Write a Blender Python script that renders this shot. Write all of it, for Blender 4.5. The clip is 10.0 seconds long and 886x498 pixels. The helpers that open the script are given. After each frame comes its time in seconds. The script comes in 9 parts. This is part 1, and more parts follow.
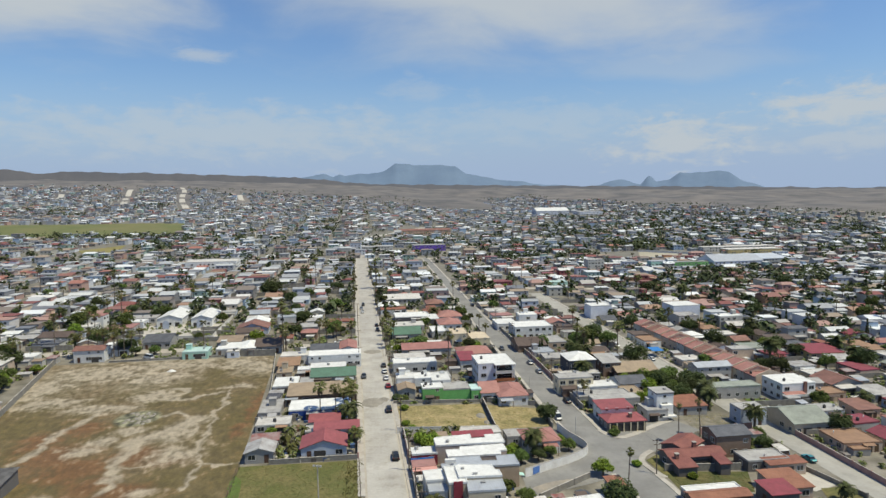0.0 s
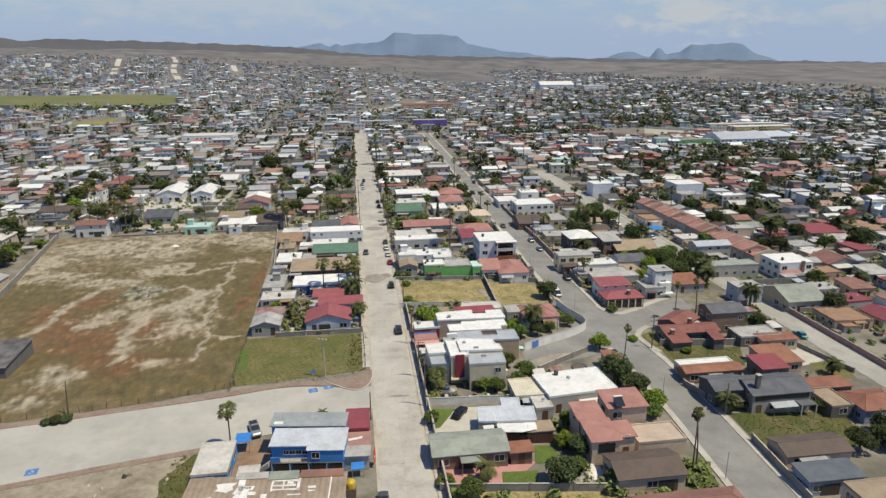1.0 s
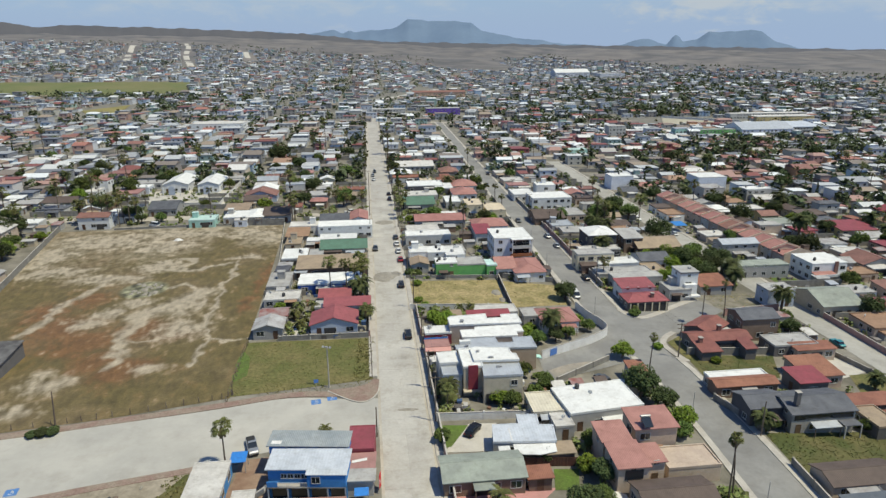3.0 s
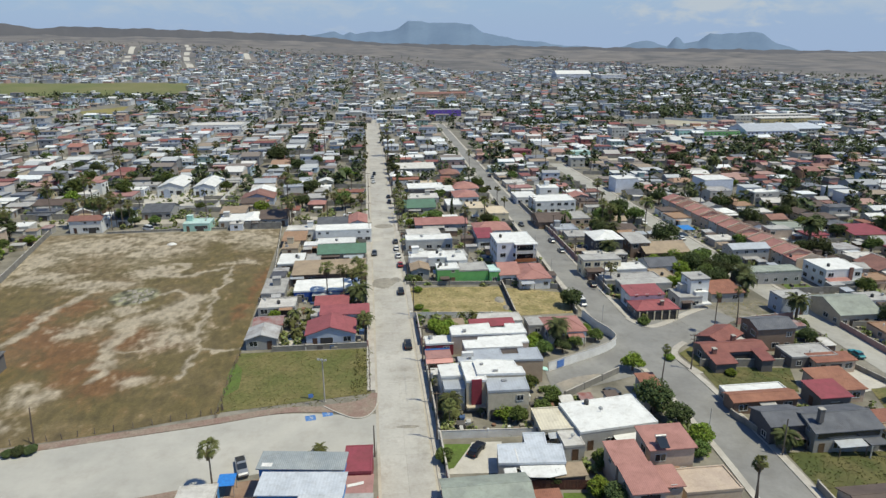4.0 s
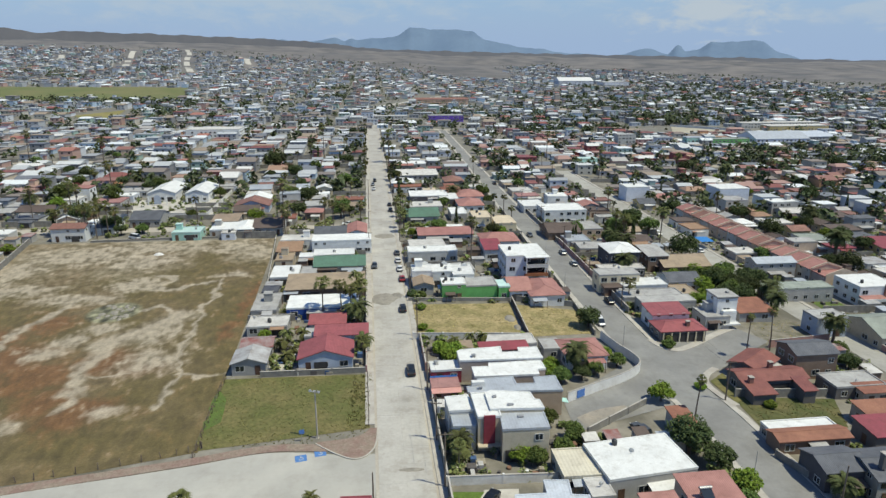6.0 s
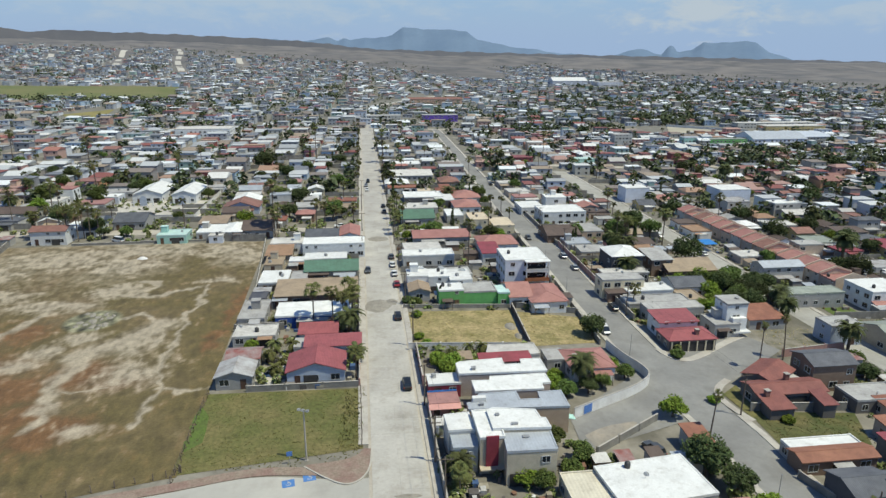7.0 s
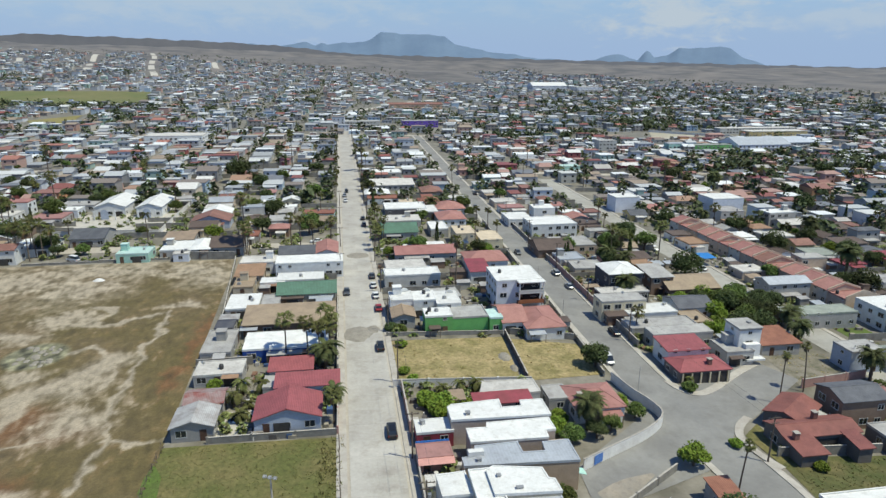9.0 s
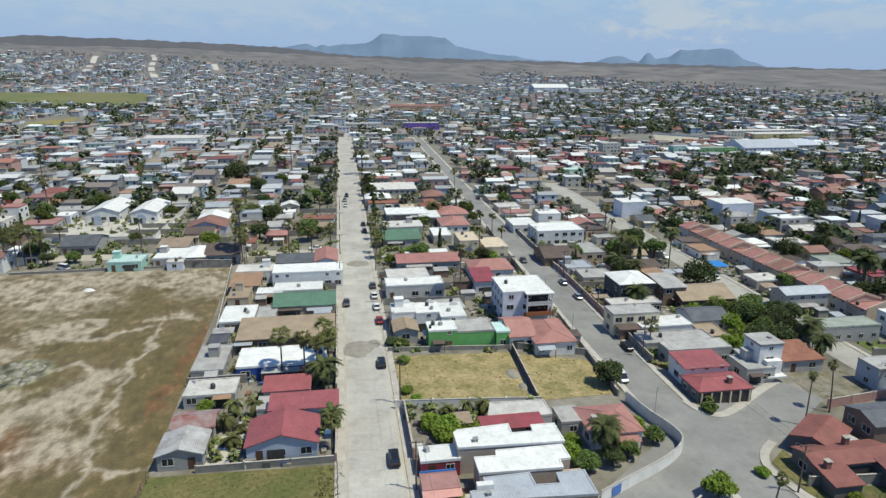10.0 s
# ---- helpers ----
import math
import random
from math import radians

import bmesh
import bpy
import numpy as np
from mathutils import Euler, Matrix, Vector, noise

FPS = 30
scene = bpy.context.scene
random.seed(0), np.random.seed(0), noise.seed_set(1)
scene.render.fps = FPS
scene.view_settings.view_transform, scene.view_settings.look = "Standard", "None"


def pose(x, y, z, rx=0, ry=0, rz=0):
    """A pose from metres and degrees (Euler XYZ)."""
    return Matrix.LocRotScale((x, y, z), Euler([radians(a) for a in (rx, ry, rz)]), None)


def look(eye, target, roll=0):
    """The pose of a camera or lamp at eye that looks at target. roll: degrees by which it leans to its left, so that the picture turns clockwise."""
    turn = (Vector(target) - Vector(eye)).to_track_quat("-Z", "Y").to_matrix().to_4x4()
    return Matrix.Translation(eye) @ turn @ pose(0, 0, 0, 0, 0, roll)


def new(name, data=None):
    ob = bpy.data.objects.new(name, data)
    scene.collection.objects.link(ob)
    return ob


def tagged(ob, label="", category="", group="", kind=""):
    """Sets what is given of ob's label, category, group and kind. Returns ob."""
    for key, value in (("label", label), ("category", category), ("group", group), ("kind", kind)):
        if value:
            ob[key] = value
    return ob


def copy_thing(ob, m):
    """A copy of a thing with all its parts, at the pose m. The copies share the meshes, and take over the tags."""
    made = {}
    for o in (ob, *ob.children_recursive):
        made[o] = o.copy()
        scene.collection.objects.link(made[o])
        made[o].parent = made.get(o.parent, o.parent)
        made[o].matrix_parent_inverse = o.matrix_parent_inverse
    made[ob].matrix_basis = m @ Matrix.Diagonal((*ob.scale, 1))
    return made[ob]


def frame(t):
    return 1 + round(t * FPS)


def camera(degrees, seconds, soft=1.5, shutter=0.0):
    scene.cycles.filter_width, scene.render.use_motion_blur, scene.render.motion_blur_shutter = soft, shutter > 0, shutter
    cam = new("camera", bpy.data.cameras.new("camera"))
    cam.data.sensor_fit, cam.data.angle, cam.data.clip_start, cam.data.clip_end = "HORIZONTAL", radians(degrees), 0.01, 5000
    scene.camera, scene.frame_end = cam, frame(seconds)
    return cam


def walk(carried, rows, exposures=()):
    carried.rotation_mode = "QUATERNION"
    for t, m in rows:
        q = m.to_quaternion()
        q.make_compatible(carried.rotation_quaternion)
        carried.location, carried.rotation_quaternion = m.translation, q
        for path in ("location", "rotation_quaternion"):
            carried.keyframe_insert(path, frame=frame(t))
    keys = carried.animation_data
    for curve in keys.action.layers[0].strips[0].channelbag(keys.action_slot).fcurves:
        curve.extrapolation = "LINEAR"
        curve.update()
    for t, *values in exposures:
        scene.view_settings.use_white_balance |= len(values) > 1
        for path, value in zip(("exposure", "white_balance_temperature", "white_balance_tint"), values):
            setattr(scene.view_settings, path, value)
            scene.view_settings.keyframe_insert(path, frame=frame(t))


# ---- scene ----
cam = camera(69.4, 10.0, soft=1.45)
PATH = [
    (0, (10.867, -13.407, 65.885), (11.0356, -11.4218, 65.7096), -0.85),
    (0.1, (10.809, -13.160, 65.873), (10.9844, -11.1762, 65.6948), -0.83),
    (0.2, (10.751, -12.914, 65.860), (10.9266, -10.9298, 65.6810), -0.81),
    (0.3, (10.693, -12.667, 65.848), (10.8689, -10.6835, 65.6672), -0.79),
    (0.4, (10.635, -12.421, 65.835), (10.8111, -10.4373, 65.6517), -0.77),
    (0.5, (10.577, -12.175, 65.824), (10.7486, -10.1922, 65.6211), -0.75),
    (0.6, (10.537, -11.919, 65.829), (10.7124, -9.9429, 65.5783), -0.60),
    (0.7, (10.497, -11.665, 65.834), (10.6694, -9.6992, 65.5095), -0.45),
    (0.8, (10.466, -11.319, 65.839), (10.6353, -9.3674, 65.4354), -0.46),
    (0.9, (10.434, -10.973, 65.844), (10.5987, -9.0411, 65.3525), -0.46),
    (1, (10.403, -10.627, 65.849), (10.5614, -8.7115, 65.2947), -0.46),
    (1.1, (10.430, -10.236, 65.870), (10.5880, -8.3301, 65.2852), -0.46),
    (1.2, (10.457, -9.846, 65.892), (10.6143, -7.9423, 65.2975), -0.46),
    (1.3, (10.483, -9.455, 65.913), (10.6427, -7.5525, 65.3174), -0.45),
    (1.5, (10.538, -8.674, 65.955), (10.6959, -6.7719, 65.3581), -0.45),
    (2, (10.770, -6.334, 66.026), (10.9294, -4.4315, 65.4299), -0.35),
    (2.5, (10.947, -3.550, 66.022), (11.1085, -1.6474, 65.4282), -0.42),
    (2.6, (10.971, -2.925, 65.996), (11.1324, -1.0219, 65.4017), -0.41),
    (2.7, (10.995, -2.300, 65.968), (11.1547, -0.3968, 65.3760), -0.40),
    (2.8, (11.019, -1.675, 65.942), (11.1510, 0.2313, 65.3514), -0.39),
    (2.9, (11.043, -1.051, 65.914), (11.1701, 0.8565, 65.3252), -0.38),
    (3, (11.067, -0.425, 65.888), (11.1867, 1.4824, 65.2986), -0.36),
    (3.2, (11.099, 0.921, 65.707), (11.2184, 2.8293, 65.1193), -0.35),
    (4.3, (11.283, 8.330, 64.713), (11.4016, 10.2405, 64.1315), -0.30),
    (4.5, (11.315, 9.677, 64.532), (11.4352, 11.5884, 63.9558), -0.29),
    (5, (11.068, 12.877, 63.948), (11.1887, 14.7881, 63.3701), -0.15),
    (5.5, (10.710, 16.273, 63.297), (10.8326, 18.1841, 62.7198), -0.01),
    (5.7, (10.630, 17.866, 63.064), (10.7492, 19.7795, 62.4935), 0.02),
    (6.8, (10.189, 26.631, 61.784), (10.3177, 28.5461, 61.2222), 0.13),
    (7, (10.109, 28.224, 61.551), (10.2493, 30.1376, 60.9863), 0.15),
    (7.1, (10.058, 29.026, 61.519), (10.2038, 30.9402, 60.9596), 0.16),
    (7.2, (10.008, 29.827, 61.488), (10.1606, 31.7412, 60.9283), 0.18),
    (7.3, (9.956, 30.629, 61.457), (10.1236, 32.5414, 60.8972), 0.19),
    (7.4, (9.906, 31.430, 61.426), (10.1089, 33.3400, 60.8675), 0.20),
    (7.5, (9.855, 32.232, 61.394), (10.0597, 34.1406, 60.8333), 0.21),
    (8, (9.754, 36.126, 61.324), (9.9577, 38.0361, 60.7657), 0.25),
    (8.5, (9.689, 39.931, 61.284), (9.8930, 41.8420, 60.7303), 0.17),
    (9, (9.697, 43.662, 61.274), (9.9007, 45.5735, 60.7233), 0.23),
    (9.5, (9.682, 47.428, 61.250), (9.8857, 49.3405, 60.7014), 0.22),
    (10, (9.635, 51.292, 61.253), (9.8371, 53.2057, 60.7068), 0.25),
]
walk(cam, [(t, look(eye, target, roll)) for t, eye, target, roll in PATH],
     [(0, -0.14, 7000, 6), (1.2, -0.16, 7250, 9), (2.0, -0.16, 7050, 8), (3.0, -0.16, 6850, 5), (4.6, -0.16, 6700, 5), (7.0, -0.14, 6620, 3), (10.0, -0.10, 6500, 4)])

# ---------------------------------------------------------------- world, sun
SUN_EL, SUN_DIR = radians(64), Vector((0.92, -0.42, 0))
world = bpy.data.worlds.new("sky")
scene.world = world
world.use_nodes = True
wt = world.node_tree
wt.nodes.clear()
w_out, w_bg = wt.nodes.new("ShaderNodeOutputWorld"), wt.nodes.new("ShaderNodeBackground")
sky = wt.nodes.new("ShaderNodeTexSky")
sky.sky_type, sky.sun_disc = "NISHITA", False
sky.sun_elevation, sky.sun_rotation = SUN_EL, math.atan2(SUN_DIR.x, SUN_DIR.y)
sky.air_density, sky.dust_density, sky.ozone_density, sky.altitude = 1.25, 0.3, 1.0, 60
coord = wt.nodes.new("ShaderNodeTexCoord")
sep = wt.nodes.new("ShaderNodeSeparateXYZ")
wt.links.new(coord.outputs["Generated"], sep.inputs[0])


def wmath(op, a, b=0.0, c=None):
    n = wt.nodes.new("ShaderNodeMath")
    n.operation = op
    for i, v in enumerate((a, b) if c is None else (a, b, c)):
        if isinstance(v, (int, float)):
            n.inputs[i].default_value = v
        else:
            wt.links.new(v, n.inputs[i])
    return n.outputs[0]


def wramp(value, lo, hi):
    n = wt.nodes.new("ShaderNodeMapRange")
    n.interpolation_type = "SMOOTHSTEP"
    n.inputs[1].default_value, n.inputs[2].default_value = lo, hi
    wt.links.new(value, n.inputs[0])
    return n.outputs[0]


def wnoise(scale, detail, rough, shift, stretch):
    """Cloud cover on a high sheet, seen in perspective."""
    den = wmath("ADD", wmath("MAXIMUM", sep.outputs[2], 0.0), 0.09)
    comb = wt.nodes.new("ShaderNodeCombineXYZ")
    wt.links.new(wmath("MULTIPLY", wmath("DIVIDE", sep.outputs[0], den), stretch[0]), comb.inputs[0])
    wt.links.new(wmath("MULTIPLY", wmath("DIVIDE", sep.outputs[1], den), stretch[1]), comb.inputs[1])
    comb.inputs[2].default_value = shift
    n = wt.nodes.new("ShaderNodeTexNoise")
    n.inputs["Scale"].default_value, n.inputs["Detail"].default_value = scale, detail
    n.inputs["Roughness"].default_value, n.inputs["Distortion"].default_value = rough, 0.5
    wt.links.new(comb.outputs[0], n.inputs["Vector"])
    return n.outputs[0]


def wturn(op, v, w=0.0):
    return wmath("MULTIPLY", wmath(op, v, w), 57.29578)


az = wturn("ARCTAN2", sep.outputs[0], sep.outputs[1])
el = wturn("ARCSINE", sep.outputs[2])


def streaks(scale, detail, rough, sx, sy, shift):
    comb = wt.nodes.new("ShaderNodeCombineXYZ")
    wt.links.new(wmath("MULTIPLY", az, sx), comb.inputs[0])
    wt.links.new(wmath("MULTIPLY", el, sy), comb.inputs[1])
    comb.inputs[2].default_value = shift
    n = wt.nodes.new("ShaderNodeTexNoise")
    n.inputs["Scale"].default_value, n.inputs["Detail"].default_value = scale, detail
    n.inputs["Roughness"].default_value, n.inputs["Distortion"].default_value = rough, 0.3
    wt.links.new(comb.outputs[0], n.inputs["Vector"])
    return wmath("SUBTRACT", n.outputs[0], 0.5)


soft_noise, puff_noise = streaks(1.0, 7, 0.55, 0.06, 0.16, 2.0), streaks(1.0, 9, 0.62, 0.34, 0.85, 7.0)


def bank(a, e, w, h, wob, ragged, lo, hi, strength):
    """One cloud bank round a direction (azimuth and height in degrees)."""
    q = wmath("SQRT", wmath("ADD", wmath("POWER", wmath("DIVIDE", wmath("SUBTRACT", az, a), w), 2.0), wmath("POWER", wmath("ABSOLUTE", wmath("DIVIDE", wmath("SUBTRACT", el, e), h)), 2.0)))
    return wmath("MULTIPLY", wramp(wmath("ADD", q, wmath("MULTIPLY", wob, ragged)), hi, lo), strength)


cover = wmath("MULTIPLY", wramp(wnoise(0.75, 9, 0.52, 3.7, (1.0, 0.8)), 0.6, 0.9), wramp(el, 18.0, 30.0))
for job in ((13, 17.4, 26, 7.4, soft_noise, 1.7, 0.2, 1.15, 0.9), (-27, 15.5, 15, 5.2, soft_noise, 1.5, 0.3, 1.05, 0.95), (-15, 11.4, 2.6, 0.7, puff_noise, 2.6, 0.0, 1.2, 0.55), (-13, 5.3, 20, 2.4, puff_noise, 3.4, 0.1, 1.3, 0.5),
            (25.0, 4.0, 7.0, 2.3, puff_noise, 3.6, 0.1, 1.1, 0.85), (38, 6.2, 8.5, 2.0, puff_noise, 3.4, 0.1, 1.1, 0.85), (37, 3.6, 7, 1.2, puff_noise, 3.2, 0.1, 1.2, 0.5), (24, 10.2, 8, 1.4, soft_noise, 3.0, 0.1, 1.2, 0.35), (2.5, 8.9, 3, 1.6, puff_noise, 3.0, 0.0, 1.2, 0.3), (12, 6, 14, 2.0, puff_noise, 3.6, 0.0, 1.2, 0.3)):
    cover = wmath("MAXIMUM", cover, bank(*job))
haze = wmath("MULTIPLY", wramp(el, 10.5, 1.0), 0.95)
mix_haze, mix_cloud = wt.nodes.new("ShaderNodeMix"), wt.nodes.new("ShaderNodeMix")
mix_haze.data_type = mix_cloud.data_type = "RGBA"
wt.links.new(haze, mix_haze.inputs[0])
deeper = wt.nodes.new("ShaderNodeMix")
deeper.data_type, deeper.blend_type = "RGBA", "MULTIPLY"
deeper.inputs[0].default_value = 1.0
deeper.inputs[7].default_value = (0.75, 0.97, 1.38, 1)
wt.links.new(sky.outputs[0], deeper.inputs[6])
wt.links.new(deeper.outputs[2], mix_haze.inputs[6])
mix_haze.inputs[7].default_value = (3.75, 5.05, 7.7, 1)
wt.links.new(cover, mix_cloud.inputs[0])
wt.links.new(mix_haze.outputs[2], mix_cloud.inputs[6])
mix_cloud.inputs[7].default_value = (5.7, 6.35, 7.3, 1)
wt.links.new(mix_cloud.outputs[2], w_bg.inputs[0])
w_bg.inputs[1].default_value = 0.098
wt.links.new(w_bg.outputs[0], w_out.inputs[0])

sun = new("sun", bpy.data.lights.new("sun", "SUN"))
sun.data.energy, sun.data.angle, sun.data.color = 5.0, radians(0.53), (1.0, 0.95, 0.79)
sun_from = SUN_DIR.normalized() * math.cos(SUN_EL) + Vector((0, 0, math.sin(SUN_EL)))
sun.matrix_world = look(sun_from * 300, (0, 0, 0))


# ---------------------------------------------------------------- materials
def surf(name, c1, c2, rough=0.85, scale=0.5, fine=7.0, bump=0.25, metal=0.0, wave=0.0, axis="X", rnd=0.12, grime=0.25, island=0.0, grit=0.35, rib_shade=0.2, spec=0.5):
    """A weathered surface: two-scale colour variation, dirt, fine relief, and ribs where wave gives their width in
    metres, shade painted into their troughs.
    """
    m = bpy.data.materials.new(name)
    m.use_nodes = True
    nt = m.node_tree
    b = nt.nodes["Principled BSDF"]
    b.inputs["Roughness"].default_value, b.inputs["Metallic"].default_value, b.inputs["Specular IOR Level"].default_value = rough, metal, spec
    geo = nt.nodes.new("ShaderNodeNewGeometry")

    def noise_node(s, detail, r=0.6):
        n = nt.nodes.new("ShaderNodeTexNoise")
        n.inputs["Scale"].default_value, n.inputs["Detail"].default_value, n.inputs["Roughness"].default_value = s, detail, r
        nt.links.new(geo.outputs["Position"], n.inputs["Vector"])
        return n.outputs[0]

    def mapped(v, a, z, lo, hi):
        n = nt.nodes.new("ShaderNodeMapRange")
        for i, q in enumerate((a, z, lo, hi)):
            n.inputs[i + 1].default_value = q
        nt.links.new(v, n.inputs[0])
        return n.outputs[0]

    def mix(kind, fac, a, z):
        n = nt.nodes.new("ShaderNodeMix")
        n.data_type, n.blend_type = "RGBA", kind
        for i, v in ((0, fac), (6, a), (7, z)):
            if isinstance(v, (int, float)):
                n.inputs[i].default_value = v
            elif isinstance(v, tuple):
                n.inputs[i].default_value = (*v, 1)
            else:
                nt.links.new(v, n.inputs[i])
        return n.outputs[2]

    big = noise_node(scale, 5)
    small = noise_node(fine, 4, 0.7)
    col = mix("MIX", mapped(big, 0.36, 0.64, 0, 1), c1, c2)
    if grime:
        dirt = noise_node(scale * 2.7, 6, 0.7)
        col = mix("MULTIPLY", mapped(dirt, 0.5, 0.78, 0, grime), col, (0.45, 0.4, 0.34))
    col = mix("MULTIPLY", mapped(small, 0.3, 0.7, grit, 0.0), col, (0.55, 0.54, 0.52) if grit < 0.5 else (0.34, 0.34, 0.28))
    if rnd:
        info = nt.nodes.new("ShaderNodeObjectInfo")
        hsv = nt.nodes.new("ShaderNodeHueSaturation")
        nt.links.new(mapped(info.outputs["Random"], 0, 1, 1 - rnd, 1 + rnd), hsv.inputs["Value"])
        nt.links.new(mapped(info.outputs["Random"], 0, 1, 0.5 - rnd * 0.06, 0.5 + rnd * 0.06), hsv.inputs["Hue"])
        nt.links.new(col, hsv.inputs["Color"])
        col = hsv.outputs[0]
    if island:
        hsv = nt.nodes.new("ShaderNodeHueSaturation")
        nt.links.new(mapped(geo.outputs["Random Per Island"], 0, 1, 1 - island, 1 + island), hsv.inputs["Value"])
        nt.links.new(mapped(geo.outputs["Random Per Island"], 0, 1, 0.5 - island * 0.05, 0.5 + island * 0.05), hsv.inputs["Hue"])
        nt.links.new(col, hsv.inputs["Color"])
        col = hsv.outputs[0]
    height = small
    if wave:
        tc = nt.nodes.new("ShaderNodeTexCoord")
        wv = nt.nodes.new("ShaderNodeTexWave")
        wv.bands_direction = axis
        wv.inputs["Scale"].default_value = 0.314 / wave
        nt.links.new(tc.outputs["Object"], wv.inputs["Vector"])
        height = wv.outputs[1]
        # low parts of the ribs darkened in the colour itself, as shade would
        col = mix("MULTIPLY", mapped(height, 0.0, 0.6, rib_shade, 0.0), col, (0.5, 0.5, 0.5))
    nt.links.new(col, b.inputs["Base Color"])
    bp = nt.nodes.new("ShaderNodeBump")
    bp.inputs["Strength"].default_value, bp.inputs["Distance"].default_value = bump, 0.05
    nt.links.new(height, bp.inputs["Height"])
    nt.links.new(bp.outputs[0], b.inputs["Normal"])
    return m


def palette(name, stops, rough=0.85, fine=2.0):
    """Many small pieces in one mesh: each island takes one colour of the list."""
    m = bpy.data.materials.new(name)
    m.use_nodes = True
    nt = m.node_tree
    b = nt.nodes["Principled BSDF"]
    b.inputs["Roughness"].default_value = rough
    geo, ramp = nt.nodes.new("ShaderNodeNewGeometry"), nt.nodes.new("ShaderNodeValToRGB")
    ramp.color_ramp.interpolation = "CONSTANT"
    nt.links.new(geo.outputs["Random Per Island"], ramp.inputs[0])
    el = ramp.color_ramp.elements
    el[0].color = (*stops[0][1], 1)
    at = stops[0][0]
    el[1].position, el[1].color = at, (*stops[1][1], 1)
    at += stops[1][0]
    for share, c in stops[2:]:
        e = el.new(min(0.999, at))
        e.color = (*c, 1)
        at += share
    n = nt.nodes.new("ShaderNodeTexNoise")
    n.inputs["Scale"].default_value, n.inputs["Detail"].default_value = fine, 4
    nt.links.new(geo.outputs["Position"], n.inputs["Vector"])
    mx = nt.nodes.new("ShaderNodeMix")
    mx.data_type, mx.blend_type = "RGBA", "MULTIPLY"
    mr = nt.nodes.new("ShaderNodeMapRange")
    mr.inputs[1].default_value, mr.inputs[2].default_value, mr.inputs[3].default_value, mr.inputs[4].default_value = 0.35, 0.65, 0.5, 0.0
    nt.links.new(n.outputs[0], mr.inputs[0])
    nt.links.new(mr.outputs[0], mx.inputs[0])
    nt.links.new(ramp.outputs[0], mx.inputs[6])
    mx.inputs[7].default_value = (0.6, 0.57, 0.53, 1)
    nt.links.new(mx.outputs[2], b.inputs["Base Color"])
    return m


def glass(name, tint, rough=0.08):
    m = bpy.data.materials.new(name)
    m.use_nodes = True
    b = m.node_tree.nodes["Principled BSDF"]
    b.inputs["Base Color"].default_value = (*tint, 1)
    b.inputs["Roughness"].default_value = rough
    b.inputs["Specular IOR Level"].default_value = 0.7
    return m


W = {  # wall paints: colour, word
    "white": ((0.74, 0.74, 0.72), "white"), "palewhite": ((0.66, 0.69, 0.76), "pale bluish-white"), "grey": ((0.40, 0.39, 0.37), "grey plastered"),
    "palegrey": ((0.52, 0.51, 0.48), "pale grey"), "greydark": ((0.145, 0.135, 0.13), "dark grey"), "dark": ((0.09, 0.09, 0.10), "charcoal"),
    "blockgrey": ((0.34, 0.33, 0.31), "bare concrete block"), "paleblue": ((0.42, 0.47, 0.56), "pale blue-grey"), "deepblue": ((0.02, 0.07, 0.32), "deep blue"),
    "blue": ((0.055, 0.26, 0.62), "bright blue"), "steelblue": ((0.26, 0.32, 0.45), "steel-blue"), "brown": ((0.22, 0.15, 0.11), "brown"),
    "beige": ((0.52, 0.45, 0.34), "beige"), "sand": ((0.56, 0.44, 0.34), "sand-coloured"), "taupe": ((0.45, 0.38, 0.33), "taupe"),
    "tanwall": ((0.48, 0.36, 0.25), "tan"), "creamwall": ((0.68, 0.59, 0.42), "cream"), "mint": ((0.40, 0.64, 0.56), "mint green"),
    "green": ((0.15, 0.42, 0.13), "bright green"), "pink": ((0.62, 0.32, 0.28), "pink"), "maroonwall": ((0.26, 0.035, 0.05), "dark red"),
    "yellow": ((0.52, 0.42, 0.20), "ochre yellow"), "stone": ((0.36, 0.34, 0.30), "grey stone"), "peach": ((0.62, 0.42, 0.30), "peach"),
    "purple": ((0.14, 0.08, 0.42), "purple"),
}
